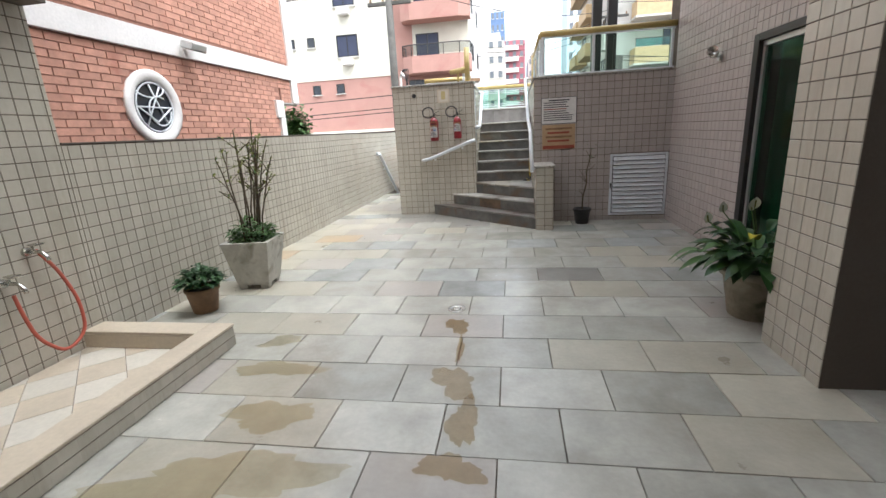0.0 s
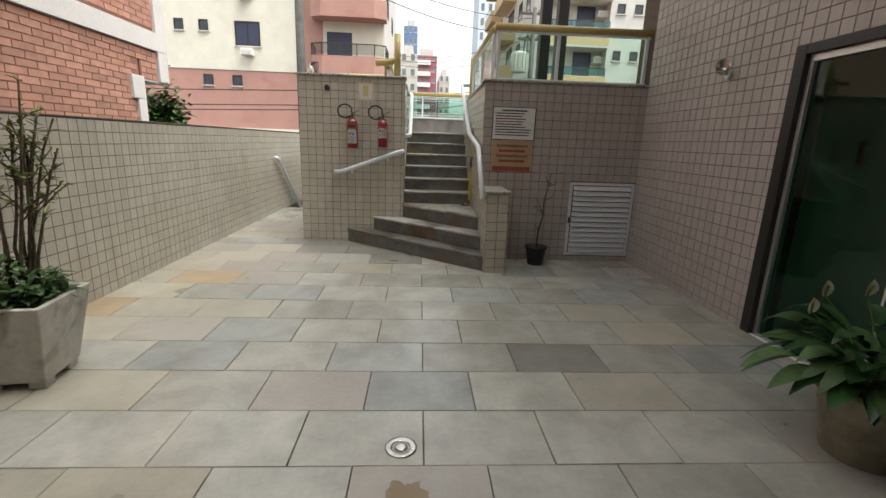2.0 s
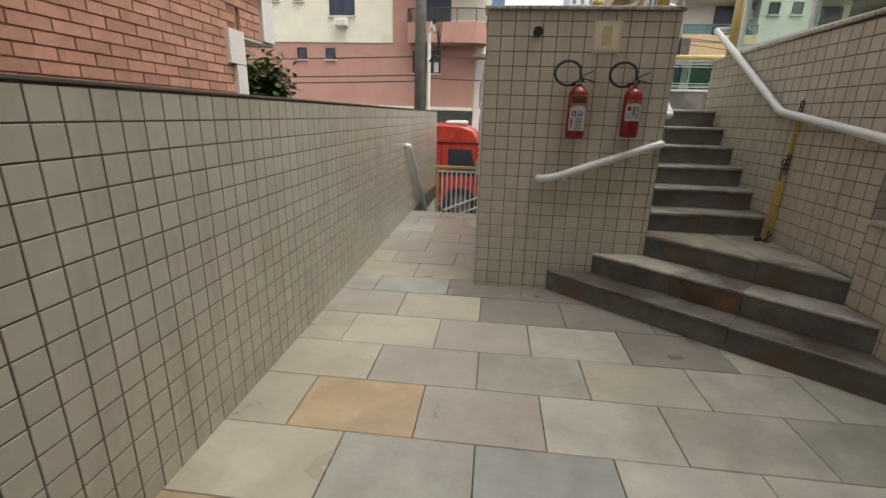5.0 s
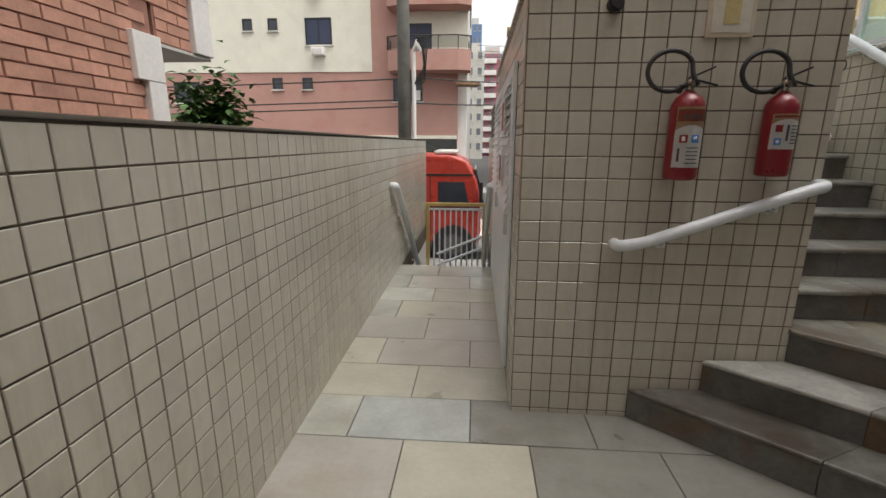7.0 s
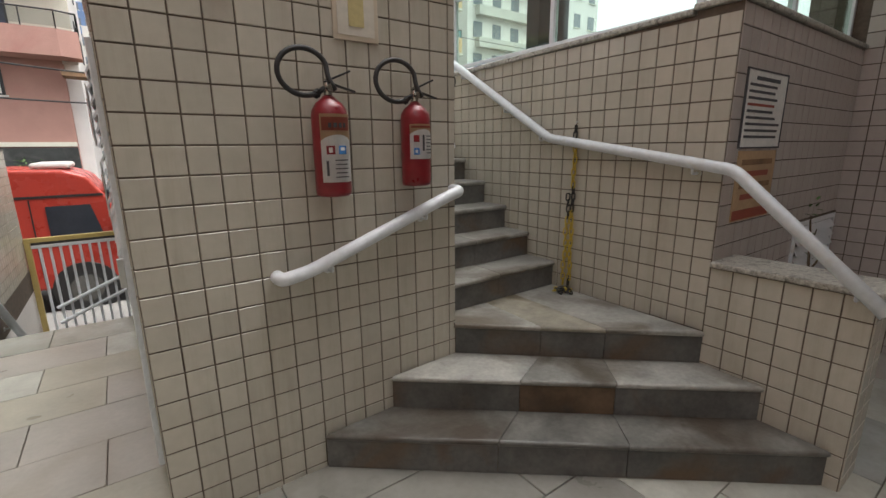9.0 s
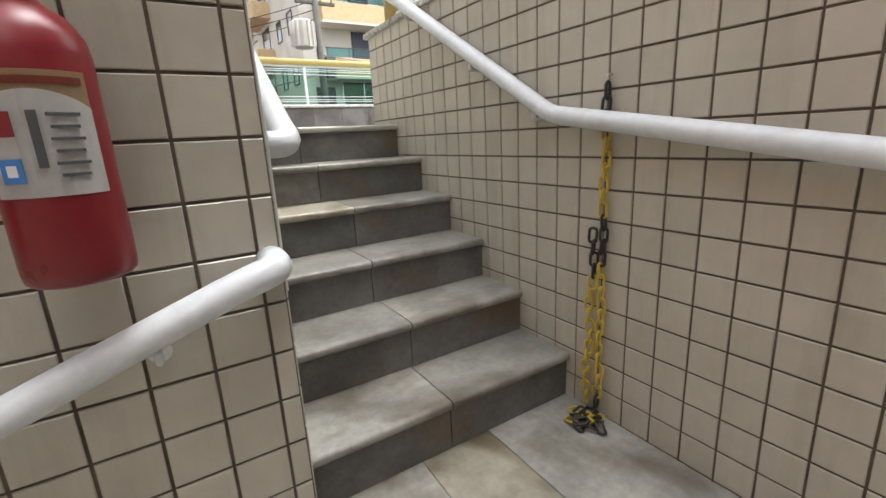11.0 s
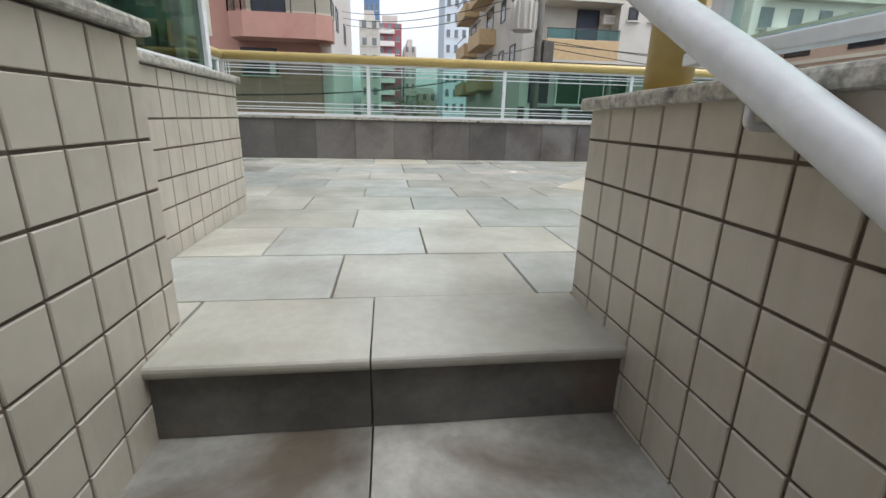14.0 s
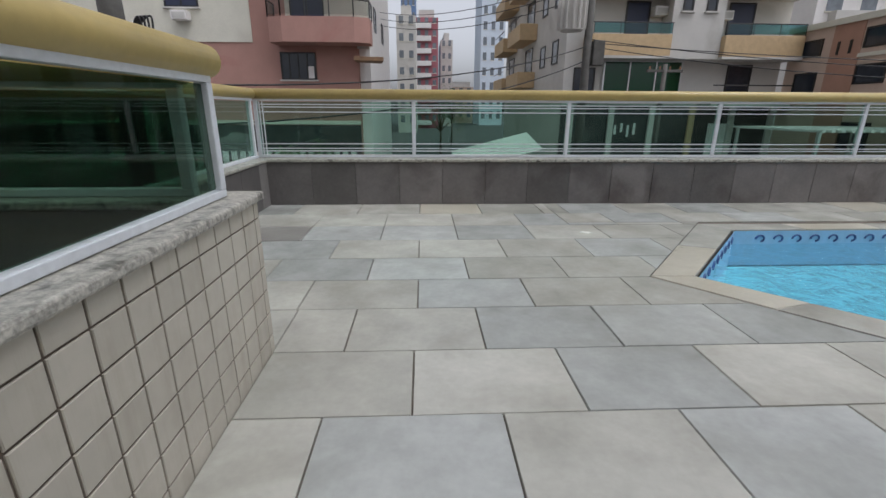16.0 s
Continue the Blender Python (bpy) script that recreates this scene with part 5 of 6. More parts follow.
part("pilaster_head", bx(-5.1, 9.28, 1.972, NX + 0.062, NY1 + 0.03, 2.33, bevel=0.008), M_WPAINT, brick_house, "white pilaster head")
part("roof", bx(-9.2, -6.0, 6.5, NX + 0.2, 10.5, 6.7, bevel=0.02), M_WPAINT, brick_house)
win = part("round_window", lt([(0.35, 0.0), (0.5, 0.0), (0.5, 0.05), (0.46, 0.065), (0.39, 0.06), (0.35, 0.03)], 40, (0, 0, 0), False), M_WPAINT, brick_house, "white round window surround", smooth=True)
win.matrix_local = pose(NX - 0.002, RC[1], RC[2], 0, 90, 0)
gl = bmesh.new()
bmesh.ops.create_circle(gl, cap_ends=True, segments=40, radius=0.36)
g2 = part("pane", gl, M_WINDARK, win)
g2.matrix_local = pose(0, 0, 0.012)
for pts in ([(0, -0.33, 0.035), (0, 0.33, 0.035)], [(0.33 * math.cos(t), 0.33 * math.sin(t), 0.035) for t in [k * 0.3 for k in range(22)]],
            [(-0.25 + 0.12 * math.sin(t), 0.26 * math.cos(t) - 0.05, 0.036) for t in [k * 0.3 for k in range(12)]], [(0.05 + 0.2 * math.sin(t), 0.2 * math.cos(t) + 0.08, 0.036) for t in [k * 0.35 for k in range(16)]],
            [(0.25, -0.2, 0.036), (-0.28, 0.14, 0.036)], [(0.22, 0.18, 0.036), (-0.3, -0.05, 0.036)], [(0.0, -0.3, 0.036), (0.2, 0.0, 0.036), (0.0, 0.3, 0.036)]):
    part("grille_bar", tb(pts, 0.011, 8), M_WHITE, win, smooth=True)
fl = thing("floodlight", "grey metal floodlight on the white band", "lamp")
part("bracket", bx(NX + 0.061, 6.66, 2.92, NX + 0.13, 6.74, 3.0, bevel=0.006), M_STEEL, fl)
hd = part("head", bx(-0.09, -0.17, -0.06, 0.12, 0.17, 0.05, bevel=0.02, m=pose(NX + 0.21, 6.7, 2.95, 0, 18, 0)), M_STEEL, fl)
part("lens", bx(-0.08, -0.15, -0.068, 0.11, 0.15, -0.061, m=pose(NX + 0.21, 6.7, 2.95, 0, 18, 0)), M_LABEL, hd)


# ---- far buildings ----
def ring_frame(corners, t, place):
    """One closed frame of four mitred bars; place: where a point (along, up, depth 0 or 1) lies."""
    (u0, v0), (u1, v1) = corners[0], corners[2]
    rings = []
    for inset in (0.0, t):
        for d in (0, 1):
            rings.append([(u, v, d) for u, v in ((u0 + inset, v0 + inset), (u1 - inset, v0 + inset), (u1 - inset, v1 - inset), (u0 + inset, v1 - inset))])
    b = bmesh.new()
    V = [[b.verts.new(place(*p)) for p in r] for r in rings]
    for p, q in ((0, 1), (1, 3), (3, 2), (2, 0)):
        for k in range(4):
            b.faces.new((V[p][k], V[p][(k + 1) % 4], V[q][(k + 1) % 4], V[q][k]))
    bmesh.ops.recalc_face_normals(b, faces=b.faces)
    return b


def window(parent, x0, x1, z0, z1, y, pane=None, bars=None, mull=1):
    """A window in a wall that faces the courtyard: sill, frame and panes."""
    bars = bars or M_BLACK
    t = 0.07
    w = part("window", ring_frame([(x0, z0), (x1, z0), (x1, z1), (x0, z1)], t, lambda u, v, d: (u, y - 0.06 + d * 0.08, v)), bars, parent)
    for k in range(1, mull + 1):
        xm = x0 + (x1 - x0) * k / (mull + 1)
        part("mullion", bx(xm - 0.03, y - 0.05, z0 + t, xm + 0.03, y + 0.02, z1 - t), bars, w)
    part("pane", bx(x0 + t, y - 0.02, z0 + t, x1 - t, y - 0.005, z1 - t), pane or M_WINDARK, w)
    part("sill", bx(x0 - 0.08, y - 0.12, z0 - 0.07, x1 + 0.08, y + 0.01, z0), M_GREYW, w)
    return w


def window_side(parent, y0, y1, z0, z1, x, pane=None, s=-1):
    """The same in a wall that faces across the street."""
    t = 0.07
    w = part("window", ring_frame([(y0, z0), (y1, z0), (y1, z1), (y0, z1)], t, lambda u, v, d: (x + s * (0.05 - d * 0.07), u, v)), M_BLACK, parent)
    part("pane", bx(min(x, x + s * 0.02), y0 + t, z0 + t, max(x, x + s * 0.02), y1 - t, z1 - t), pane or M_WINDARK, w)


def air_unit(parent, x, z, y):
    a = part("air_conditioner", bx(x - 0.38, y - 0.5, z, x + 0.38, y, z + 0.42, bevel=0.03), M_WPAINT, parent)
    part("grille", bx(x - 0.3, y - 0.515, z + 0.07, x + 0.3, y - 0.5, z + 0.33), M_GREYW, a)


def balcony(parent, x0, x1, z0, y, depth, h, material, rail_h=0.75, glass_m=None, cham=0.7):
    pts = [(x0, y), (x0, y - depth + cham * 0.5), (x0 + cham, y - depth), (x1 - cham, y - depth), (x1, y - depth + cham * 0.5), (x1, y)]
    b = part("balcony", prism(bmesh.new(), pts, z0, z0 + h), material, parent)
    top = z0 + h
    path = [Vector((*p, top + rail_h)) for p in pts]
    part("rail", tb(path, 0.035, 8), M_BLACK, b)
    for p, q in zip(pts, pts[1:]):
        L = (Vector(q) - Vector(p)).length
        m = max(1, round(L / 1.0))
        for k in range(m + 1):
            c = Vector(p).lerp(Vector(q), k / m)
            part("rail_post", bx(c.x - 0.025, c.y - 0.025, top, c.x + 0.025, c.y + 0.025, top + rail_h), M_BLACK, b)
        g = bmesh.new()
        v = [g.verts.new((*p, top + 0.08)), g.verts.new((*q, top + 0.08)), g.verts.new((*q, top + rail_h - 0.05)), g.verts.new((*p, top + rail_h - 0.05))]
        g.faces.new(v)
        bmesh.ops.solidify(g, geom=g.faces[:], thickness=0.02)
        part("rail_glass", g, glass_m or M_GLASSB, b)
    return b


A = thing("apartment_block", "salmon and white apartment block with chamfered balconies", "building")
YA = 34.0
part("wall", bx(-30.0, YA, STREET, -3.45, 46.0, 18.0), M_PINK, A, "salmon rendered wall")
part("white_wall", bx(-24.0, YA - 0.05, 5.68, -8.62, YA - 0.001, 18.0), M_CREAMW, A, "white rendered panel")
part("bay_wall", bx(-6.9, YA - 0.05, 6.6, -3.451, YA - 0.001, 18.0), M_CREAMW, A)
part("bay_corner", bx(-3.449, YA - 0.05, 5.55, -2.9, YA + 0.599, 18.0), M_CREAMW, A)
part("side_wall", bx(-3.449, YA + 0.6, STREET, -2.9, 49.4, 18.0), M_WPAINT, A, "white painted side wall")
part("roof", bx(-30.2, YA - 0.2, 18.0, -2.7, 49.6, 18.3), M_CREAMW, A)
part("left_wing", bx(-40.0, YA + 3, STREET, -30.001, 46, 9.0), M_PINK, A)
for s in range(4):
    z = 5.55 + s * 3.4
    balcony(A, -7.45, -2.68, z, YA - 0.05, 1.4, 1.1, M_PINK, 0.72, M_GLASSG)
    window(A, -6.65, -5.0, z + 1.15, z + 2.75, YA - 0.05, M_CURTAIN)
    zz = 7.2 + s * 3.4
    window(A, -12.6, -11.0, zz, zz + 1.5, YA - 0.05, M_CURTAIN)
    air_unit(A, -11.8, zz - 0.62, YA - 0.05)
    window(A, -16.45, -15.87, zz + 0.82, zz + 1.5, YA - 0.05, mull=0)
    window(A, -14.88, -14.3, zz + 0.82, zz + 1.5, YA - 0.05, mull=0)
    window(A, -20.9, -19.3, zz, zz + 1.5, YA - 0.05)
    window_side(A, 37, 38.2, z + 1.2, z + 2.4, -2.9, s=1)
    window_side(A, 42, 43.2, z + 1.2, z + 2.4, -2.9, s=1)
    part("cornice_band", bx(-3.45, YA - 0.1, z - 0.12, -2.86, YA - 0.051, z), M_GREYW, A)
window(A, -14.88, -14.26, 4.68, 5.36, YA, mull=0)
window(A, -12.99, -12.37, 4.68, 5.36, YA, mull=0)
w = window(A, -7.35, -5.58, 3.95, 5.25, YA, mull=3)
part("shutter_leaf", bx(-6.05, YA - 0.03, 4.02, -5.7, YA - 0.021, 4.6), M_WPAINT, w, "white shutter leaf")
window(A, -21.3, -19.6, 3.9, 5.15, YA, mull=1)
aw = bmesh.new()
prism(aw, [(-3.5, 32.8), (-2.1, 33.2), (-2.3, 34.5), (-3.5, 33.99)], 4.8, 4.98)
part("awning", aw, M_TERRA, A, "brown awning over the entrance")
part("cornice", bx(-24.0, YA - 0.12, 1.75, -3.46, YA - 0.001, 1.95), M_CREAMW, A)
# band painted dark as the shaded ground floor
part("ground_band", bx(-24.0, YA - 0.1, STREET, -3.46, YA - 0.002, 1.7), M_GROUNDSHADE, A)
fence = thing("street_fence", "low white wall with a slatted fence before the block", "fence")
part("wall", bx(-24, 31.0, STREET, -3.0, 31.2, -0.2), M_GREYW, fence)
for k in range(42):
    part("slat", bx(-20 + k * 0.4, 31.05, -0.2, -19.75 + k * 0.4, 31.12, 0.6, bevel=0.01), M_WPAINT, fence)

B = thing("apartment_block", "cream apartment block with ochre tiled balconies", "building")
YB, XB = 33.3, 7.0
part("wall", bx(XB, YB, STREET, 18.3, 50.0, 21.0), M_GREYW, B, "cream and grey rendered wall")
part("middle_bay", bx(11.72, YB - 1.0, 4.95, 14.28, YB - 0.001, 21.0), M_GREYW, B)
part("roof", bx(XB - 0.2, YB - 1.1, 21.0, 18.5, 50.2, 21.3), M_CREAMW, B)
for s in range(5):
    z = 5.04 + s * 2.8
    for x0, x1 in ((7.85, 11.7), (14.3, 18.28)):
        b = part("balcony", bx(x0, YB - 1.3, z, x1, YB - 0.001, z + 0.95, bevel=0.03), M_OCHRE, B, "ochre tiled balcony front")
        part("rail", tb([(x0, YB - 1.25, z + 1.45), (x1, YB - 1.25, z + 1.45)], 0.03, 8), M_BLACK, b)
        part("rail_glass", bx(x0 + 0.05, YB - 1.26, z + 1.0, x1 - 0.05, YB - 1.24, z + 1.42), M_GLASSB, b)
        for k in range(4):
            xp = x0 + 0.03 + k * (x1 - x0 - 0.08) / 3
            part("rail_post", bx(xp, YB - 1.275, z + 0.95, xp + 0.03, YB - 1.262, z + 1.45), M_BLACK, b)
        part("slab_edge", bx(x0 - 0.05, YB - 1.34, z - 0.12, x1 + 0.02, YB - 0.002, z - 0.001), M_GREYW, b)
        if x0 < 10:
            window(B, x0 + 2.0, x0 + 3.2, z + 0.95, z + 2.6, YB, M_CURTAIN, mull=0)
            air_unit(B, x0 + 3.62, z + 1.9, YB)
        else:
            window(B, x0 + 0.75, x0 + 2.1, z + 0.95, z + 2.6, YB, M_CURTAIN, mull=0)
            air_unit(B, x0 + 0.35, z + 1.75, YB)
    window(B, 12.15, 12.65, z + 2.0, z + 2.6, YB - 1.0, mull=0)
    window(B, 13.3, 13.8, z + 2.0, z + 2.6, YB - 1.0, mull=0)
    zs = 3.9 + s * 2.8
    for y0 in (39.5, 45.5):
        b = part("balcony", bx(XB - 1.1, y0, zs, XB - 0.001, y0 + 4.2, zs + 0.95, bevel=0.03), M_OCHRE, B, "ochre tiled balcony front")
        part("rail", tb([(XB - 1.05, y0, zs + 1.4), (XB - 1.05, y0 + 4.2, zs + 1.4)], 0.03, 8), M_BLACK, b)
        window_side(B, y0 + 0.9, y0 + 2.9, zs + 0.95, zs + 2.5, XB)
    for y0 in (34.6, 37.2):
        window_side(B, y0, y0 + 1.1, zs + 1.0, zs + 2.2, XB)
window(B, 9.0, 13.1, 2.9, 4.95, YB - 0.05, M_GLASSD, M_STEEL, 2)
window(B, 15.5, 16.8, 2.95, 4.8, YB, mull=0)
window(B, 7.5, 8.6, 2.95, 4.6, YB)
part("ground_band", bx(XB - 0.01, YB - 0.15, STREET, 18.3, YB - 0.002, 2.75), M_GROUNDSHADE, B, "flat dark band standing for shaded shop fronts")
for k in range(6):
    part("pillar", bx(XB + 0.3 + k * 2.15, YB - 0.3, STREET, XB + 0.6 + k * 2.15, YB - 0.151, 2.75, bevel=0.02), M_OCHRE if k == 3 else M_GREYW, B)
part("shop_door", bx(14.9, YB - 0.2, STREET, 16.3, YB - 0.152, 1.9, bevel=0.02), M_LABEL, B, "pale shop door")
for k in range(5):
    part("shop_lettering", bx(9.5 + 0.34 * k, YB - 0.2, 1.2 + 0.12 * (k % 3), 9.62 + 0.34 * k, YB - 0.18, 1.9 - 0.1 * (k % 2)), M_LABEL, B)
b = part("lower_balcony", bx(14.2, YB - 1.2, 2.76, 18.3, YB - 0.001, 2.95), M_GREYW, B)
part("rail", tb([(14.2, YB - 1.15, 3.75), (18.3, YB - 1.15, 3.75)], 0.03, 8), M_BLACK, b)

Cc = thing("apartment_block", "low peach rendered house with small windows", "building")
part("wall", bx(18.4, 22.0, STREET, 34.0, 33.0, 6.2), M_SALMON2, Cc, "peach rendered wall")
part("parapet", bx(18.25, 21.8, 6.2, 34.2, 33.1, 6.45), M_CREAMW, Cc)
part("pink_strip", bx(18.36, 29.1, STREET, 18.399, 30.55, 6.2), M_TERRAP, Cc, "darker pink strip of render")
part("cornice", bx(18.3, 22.0, 4.75, 18.399, 29.09, 4.9), M_CREAMW, Cc)
for y0, y1, z0, z1 in ((31.05, 32.2, 5.0, 5.75), (27.7, 29.05, 3.65, 4.45), (24.6, 26.0, 3.65, 4.45), (27.7, 29.0, 5.1, 5.9), (24.6, 26.0, 5.1, 5.9), (31.0, 32.3, 3.4, 4.3), (27.7, 29.05, 0.9, 2.1), (24.6, 26.0, 0.9, 2.1)):
    window_side(Cc, y0, y1, z0, z1, 18.4)
for y0 in (29.5, 30.1):
    part("vent_slot", bx(18.33, y0, 4.95, 18.359, y0 + 0.12, 5.5), M_BLACK, Cc)
pg = thing("pergola_roof", "white slatted pergola roof over the car park", "canopy")
for k in range(16):
    part("slat", bx(13.0 + 0.34 * k, 24.0, 1.86, 13.12 + 0.34 * k, 28.4, 1.94), M_WPAINT, pg)
for x, y in ((13.1, 24.2), (18.2, 24.2), (13.1, 28.2), (18.2, 28.2)):
    part("post", bx(x - 0.05, y - 0.05, STREET, x + 0.05, y + 0.05, 1.859), M_STEEL, pg)


def tower(label, x0, x1, y, top, material, cols, rows, bands=None, depth=14):
    ob = thing("tower_block", label, "building", "towers down the street")
    part("wall", bx(x0, y, STREET, x1, y + depth, top), material, ob)
    part("roof", bx(x0 + 0.8, y + 1, top, x1 - 0.8, y + depth - 1, top + 1.6), M_GREYW, ob)
    pitch = (top + 1) / rows
    for r in range(rows):
        z = STREET + 1.0 + r * pitch
        if bands:
            part("balcony_band", bx(x0 + (x1 - x0) * 0.05, y - 0.7, z - 0.3, x0 + (x1 - x0) * 0.7, y - 0.001, z + 0.65), bands, ob)
        for c in range(cols):
            w = (x1 - x0) / cols
            xa = x0 + w * (c + 0.28)
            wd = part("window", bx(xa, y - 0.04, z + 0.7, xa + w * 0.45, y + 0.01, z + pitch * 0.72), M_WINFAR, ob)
            part("sill", bx(xa - 0.1, y - 0.1, z + 0.6, xa + w * 0.45 + 0.1, y - 0.001, z + 0.7), M_CREAMW, wd)
    return ob


tower("grey-white tower block with small windows", -4.4, -1.15, 90, 17.2, M_GREYW, 2, 7)
tower("blue glazed tower top behind the grey-white block", -5.0, -1.5, 125, 30, M_BLUEG, 3, 11)
tower("dark red tower block with white balconies", -1.6, 3.2, 110, 20.5, M_MAGENTA, 3, 9, M_WPAINT)
tower("pale grey tower block far down the street", 4.2, 7.0, 122, 18, M_GREYW, 2, 7)
tower("tall blue glazed tower, paled by painted haze", 14.6, 20.6, 130, 52, M_BLUEW, 3, 15)
tower("white tower block behind the salmon block", -22.0, -12.0, 75, 30, M_CREAMW, 4, 10)
tower("cream low block closing the street", 5.5, 15.0, 150, 9, M_SALMON2, 4, 3)
tower("red and white tower behind the peach house", 36.0, 46.0, 70, 26, M_SALMON2, 4, 9, M_WPAINT)
tower("white apartment tower behind the peach house", 30.0, 52.0, 46, 34, M_WPAINT, 8, 11, M_GREYW)


# ---- poles and cables ----
def pole(x, y, h, label, r=0.13):
    ob = thing("utility_pole", label, "pole", at=(x, y, STREET))
    part("shaft", tb([(0, 0, 0), (0, 0, h * 0.5), (0, 0, h)], r, 14, radii=[r * 1.15, r, r * 0.8]), M_POLE, ob, smooth=True)
    for z in (h - 0.3, h - 1.4):
        arm = part("crossarm", bx(-0.7, -0.06, z, 0.7, 0.06, z + 0.1, bevel=0.01), M_POLE, ob)
        for k in (-0.6, -0.2, 0.2, 0.6):
            part("insulator", lt([(0.03, 0.1), (0.045, 0.13), (0.03, 0.17), (0.04, 0.19), (0.02, 0.22)], 10, (k, 0, z)), M_TERRA, arm)
    return ob


p1 = pole(-3.72, 15.2, 8.2, "dark concrete utility pole on the pavement")
part("conduit", tb([(0.2, -0.02, 0), (0.2, -0.02, 4.6), (0.26, -0.02, 4.75), (0.34, -0.02, 4.6)], 0.045, 10), M_WPAINT, p1, "white conduit")
for k in range(4):
    part("cable_loop", tb(bend([(0.2, -0.04, 4.7), (0.35 + 0.05 * k, -0.1, 4.9), (0.42, -0.08, 4.3 - 0.1 * k), (0.22, -0.05, 4.0)], 0.1), 0.012, 6), M_RUBBER, p1)
p2 = pole(4.85, 24.0, 9.0, "utility pole carrying a transformer and cables")
tf = part("transformer", lt([(0.3, 6.15), (0.34, 6.18), (0.34, 7.0), (0.3, 7.05), (0.12, 7.1)], 20, (-0.55, 0, 0)), M_GREYW, p2, "grey finned transformer", smooth=False)
for k in range(14):
    a = 2 * math.pi * k / 14
    part("fin", bx(0.33, -0.012, 6.2, 0.44, 0.012, 6.98, m=Matrix.Translation((-0.55, 0, 0)) @ Matrix.Rotation(a, 4, 'Z')), M_GREYW, tf)
part("box", bx(0.15, -0.15, 5.2, 0.5, 0.15, 5.9, bevel=0.02), M_POLE, p2)
pole(9.2, 27.5, 5.6, "short ochre utility pole before the cream block", 0.1)


def cable(a, b, sag, r=0.014):
    a, b = Vector(a), Vector(b)
    pts = []
    for k in range(15):
        t = k / 14
        p = a.lerp(b, t)
        p.z -= sag * 4 * t * (1 - t)
        pts.append(p)
    ob = thing("overhead_cable", "thin black overhead cable along the street", "cable", "overhead cables", "", (0, 0, 0))
    part("strand", tb(pts, r, 5), M_RUBBER, ob)


for z, zl in ((2.35, 2.5), (2.22, 2.3), (2.75, 2.95), (6.4, 6.6), (6.0, 6.1)):
    cable((-30, 16.0, zl), (-3.72, 15.2, z), 0.25)
for z, z2, s in ((6.5, 7.2, 0.5), (6.2, 6.6, 0.6), (2.8, 4.4, 0.35), (2.3, 4.0, 0.4)):
    cable((-3.72, 15.2, z), (4.85, 24.0, z2), s)
for z, z2, s in ((4.6, 3.9, 0.5), (4.4, 3.7, 0.6), (4.5, 4.0, 0.3), (6.9, 6.4, 0.4)):
    cable((4.85, 24.0, z), (26.0, 22.0, z2), s)
for k in range(3):
    cable((4.85, 24.0, 6.4 - 0.3 * k), (-2.3, 34.5, 7.2 - 0.3 * k), 0.5)


# ---- truck in the street ----
truck = thing("truck", "red flat-nosed truck parked beyond the gate", "truck", at=(-3.1, 17.2, STREET))
cab = bmesh.new()
prof = [(-1.15, 0.55), (0.92, 0.55), (1.0, 0.8), (0.98, 1.55), (0.88, 2.05), (0.62, 2.46), (0.3, 2.58), (-1.15, 2.62)]
lo = [cab.verts.new((x, -1.1, z)) for x, z in prof]
hi = [cab.verts.new((x, 1.1, z)) for x, z in prof]
cab.faces.new(lo)
cab.faces.new(hi[::-1])
for k in range(len(prof)):
    cab.faces.new((lo[k], lo[(k + 1) % len(prof)], hi[(k + 1) % len(prof)], hi[k]))
bmesh.ops.recalc_face_normals(cab, faces=cab.faces)
bmesh.ops.bevel(cab, geom=cab.edges[:], offset=0.06, segments=3, affect='EDGES', profile=0.5)
part("cab", cab, M_TRUCK, truck, "red painted cab")
sw = part("side_window", prism(bmesh.new(), [(0, 0), (0.72, 0), (0.6, 0.54), (0, 0.54)], 0, 0.018), M_WINDARK, truck, "dark side window")
sw.matrix_local = pose(0.0, -1.098, 1.44, 90, 0, 0)
part("window_seal", tb([(-0.02, -1.105, 1.42), (0.75, -1.105, 1.42), (0.62, -1.105, 2.0), (-0.02, -1.105, 2.0)], 0.018, 6, closed=True), M_RUBBER, sw).matrix_parent_inverse = sw.matrix_local.inverted()
part("cab_crease", bx(-1.0, -1.112, 2.12, 0.8, -1.099, 2.16), M_RUBBER, truck)
part("door_line", bx(-0.2, -1.106, 0.7, -0.18, -1.099, 2.1), M_RUBBER, truck)
part("windscreen", bx(-0.02, -0.95, -0.42, 0.02, 0.95, 0.42, m=pose(0.95, 0, 1.85, 0, -14, 0)), M_WINDARK, truck)
part("roof_deflector", bx(-0.12, -0.9, 2.59, 0.4, 0.6, 2.69, bevel=0.045), M_GREYW, truck, "grey roof deflector")
part("side_stripe", bx(-1.0, -1.108, 1.3, 0.95, -1.099, 1.4), M_BLACK, truck)
mr = part("mirror", bx(0.95, -1.35, 1.5, 1.03, -1.12, 2.0, bevel=0.02), M_BLACK, truck)
part("bumper", bx(0.9, -1.15, 0.35, 1.25, 1.15, 0.75, bevel=0.04), M_GREYW, truck)
part("bed", bx(-5.5, -1.15, 0.9, -1.25, 1.15, 1.15, bevel=0.02), M_POLE, truck)
part("side_board", bx(-5.5, -1.15, 1.15, -1.25, -1.08, 1.75, bevel=0.015), M_TRUCK, truck)
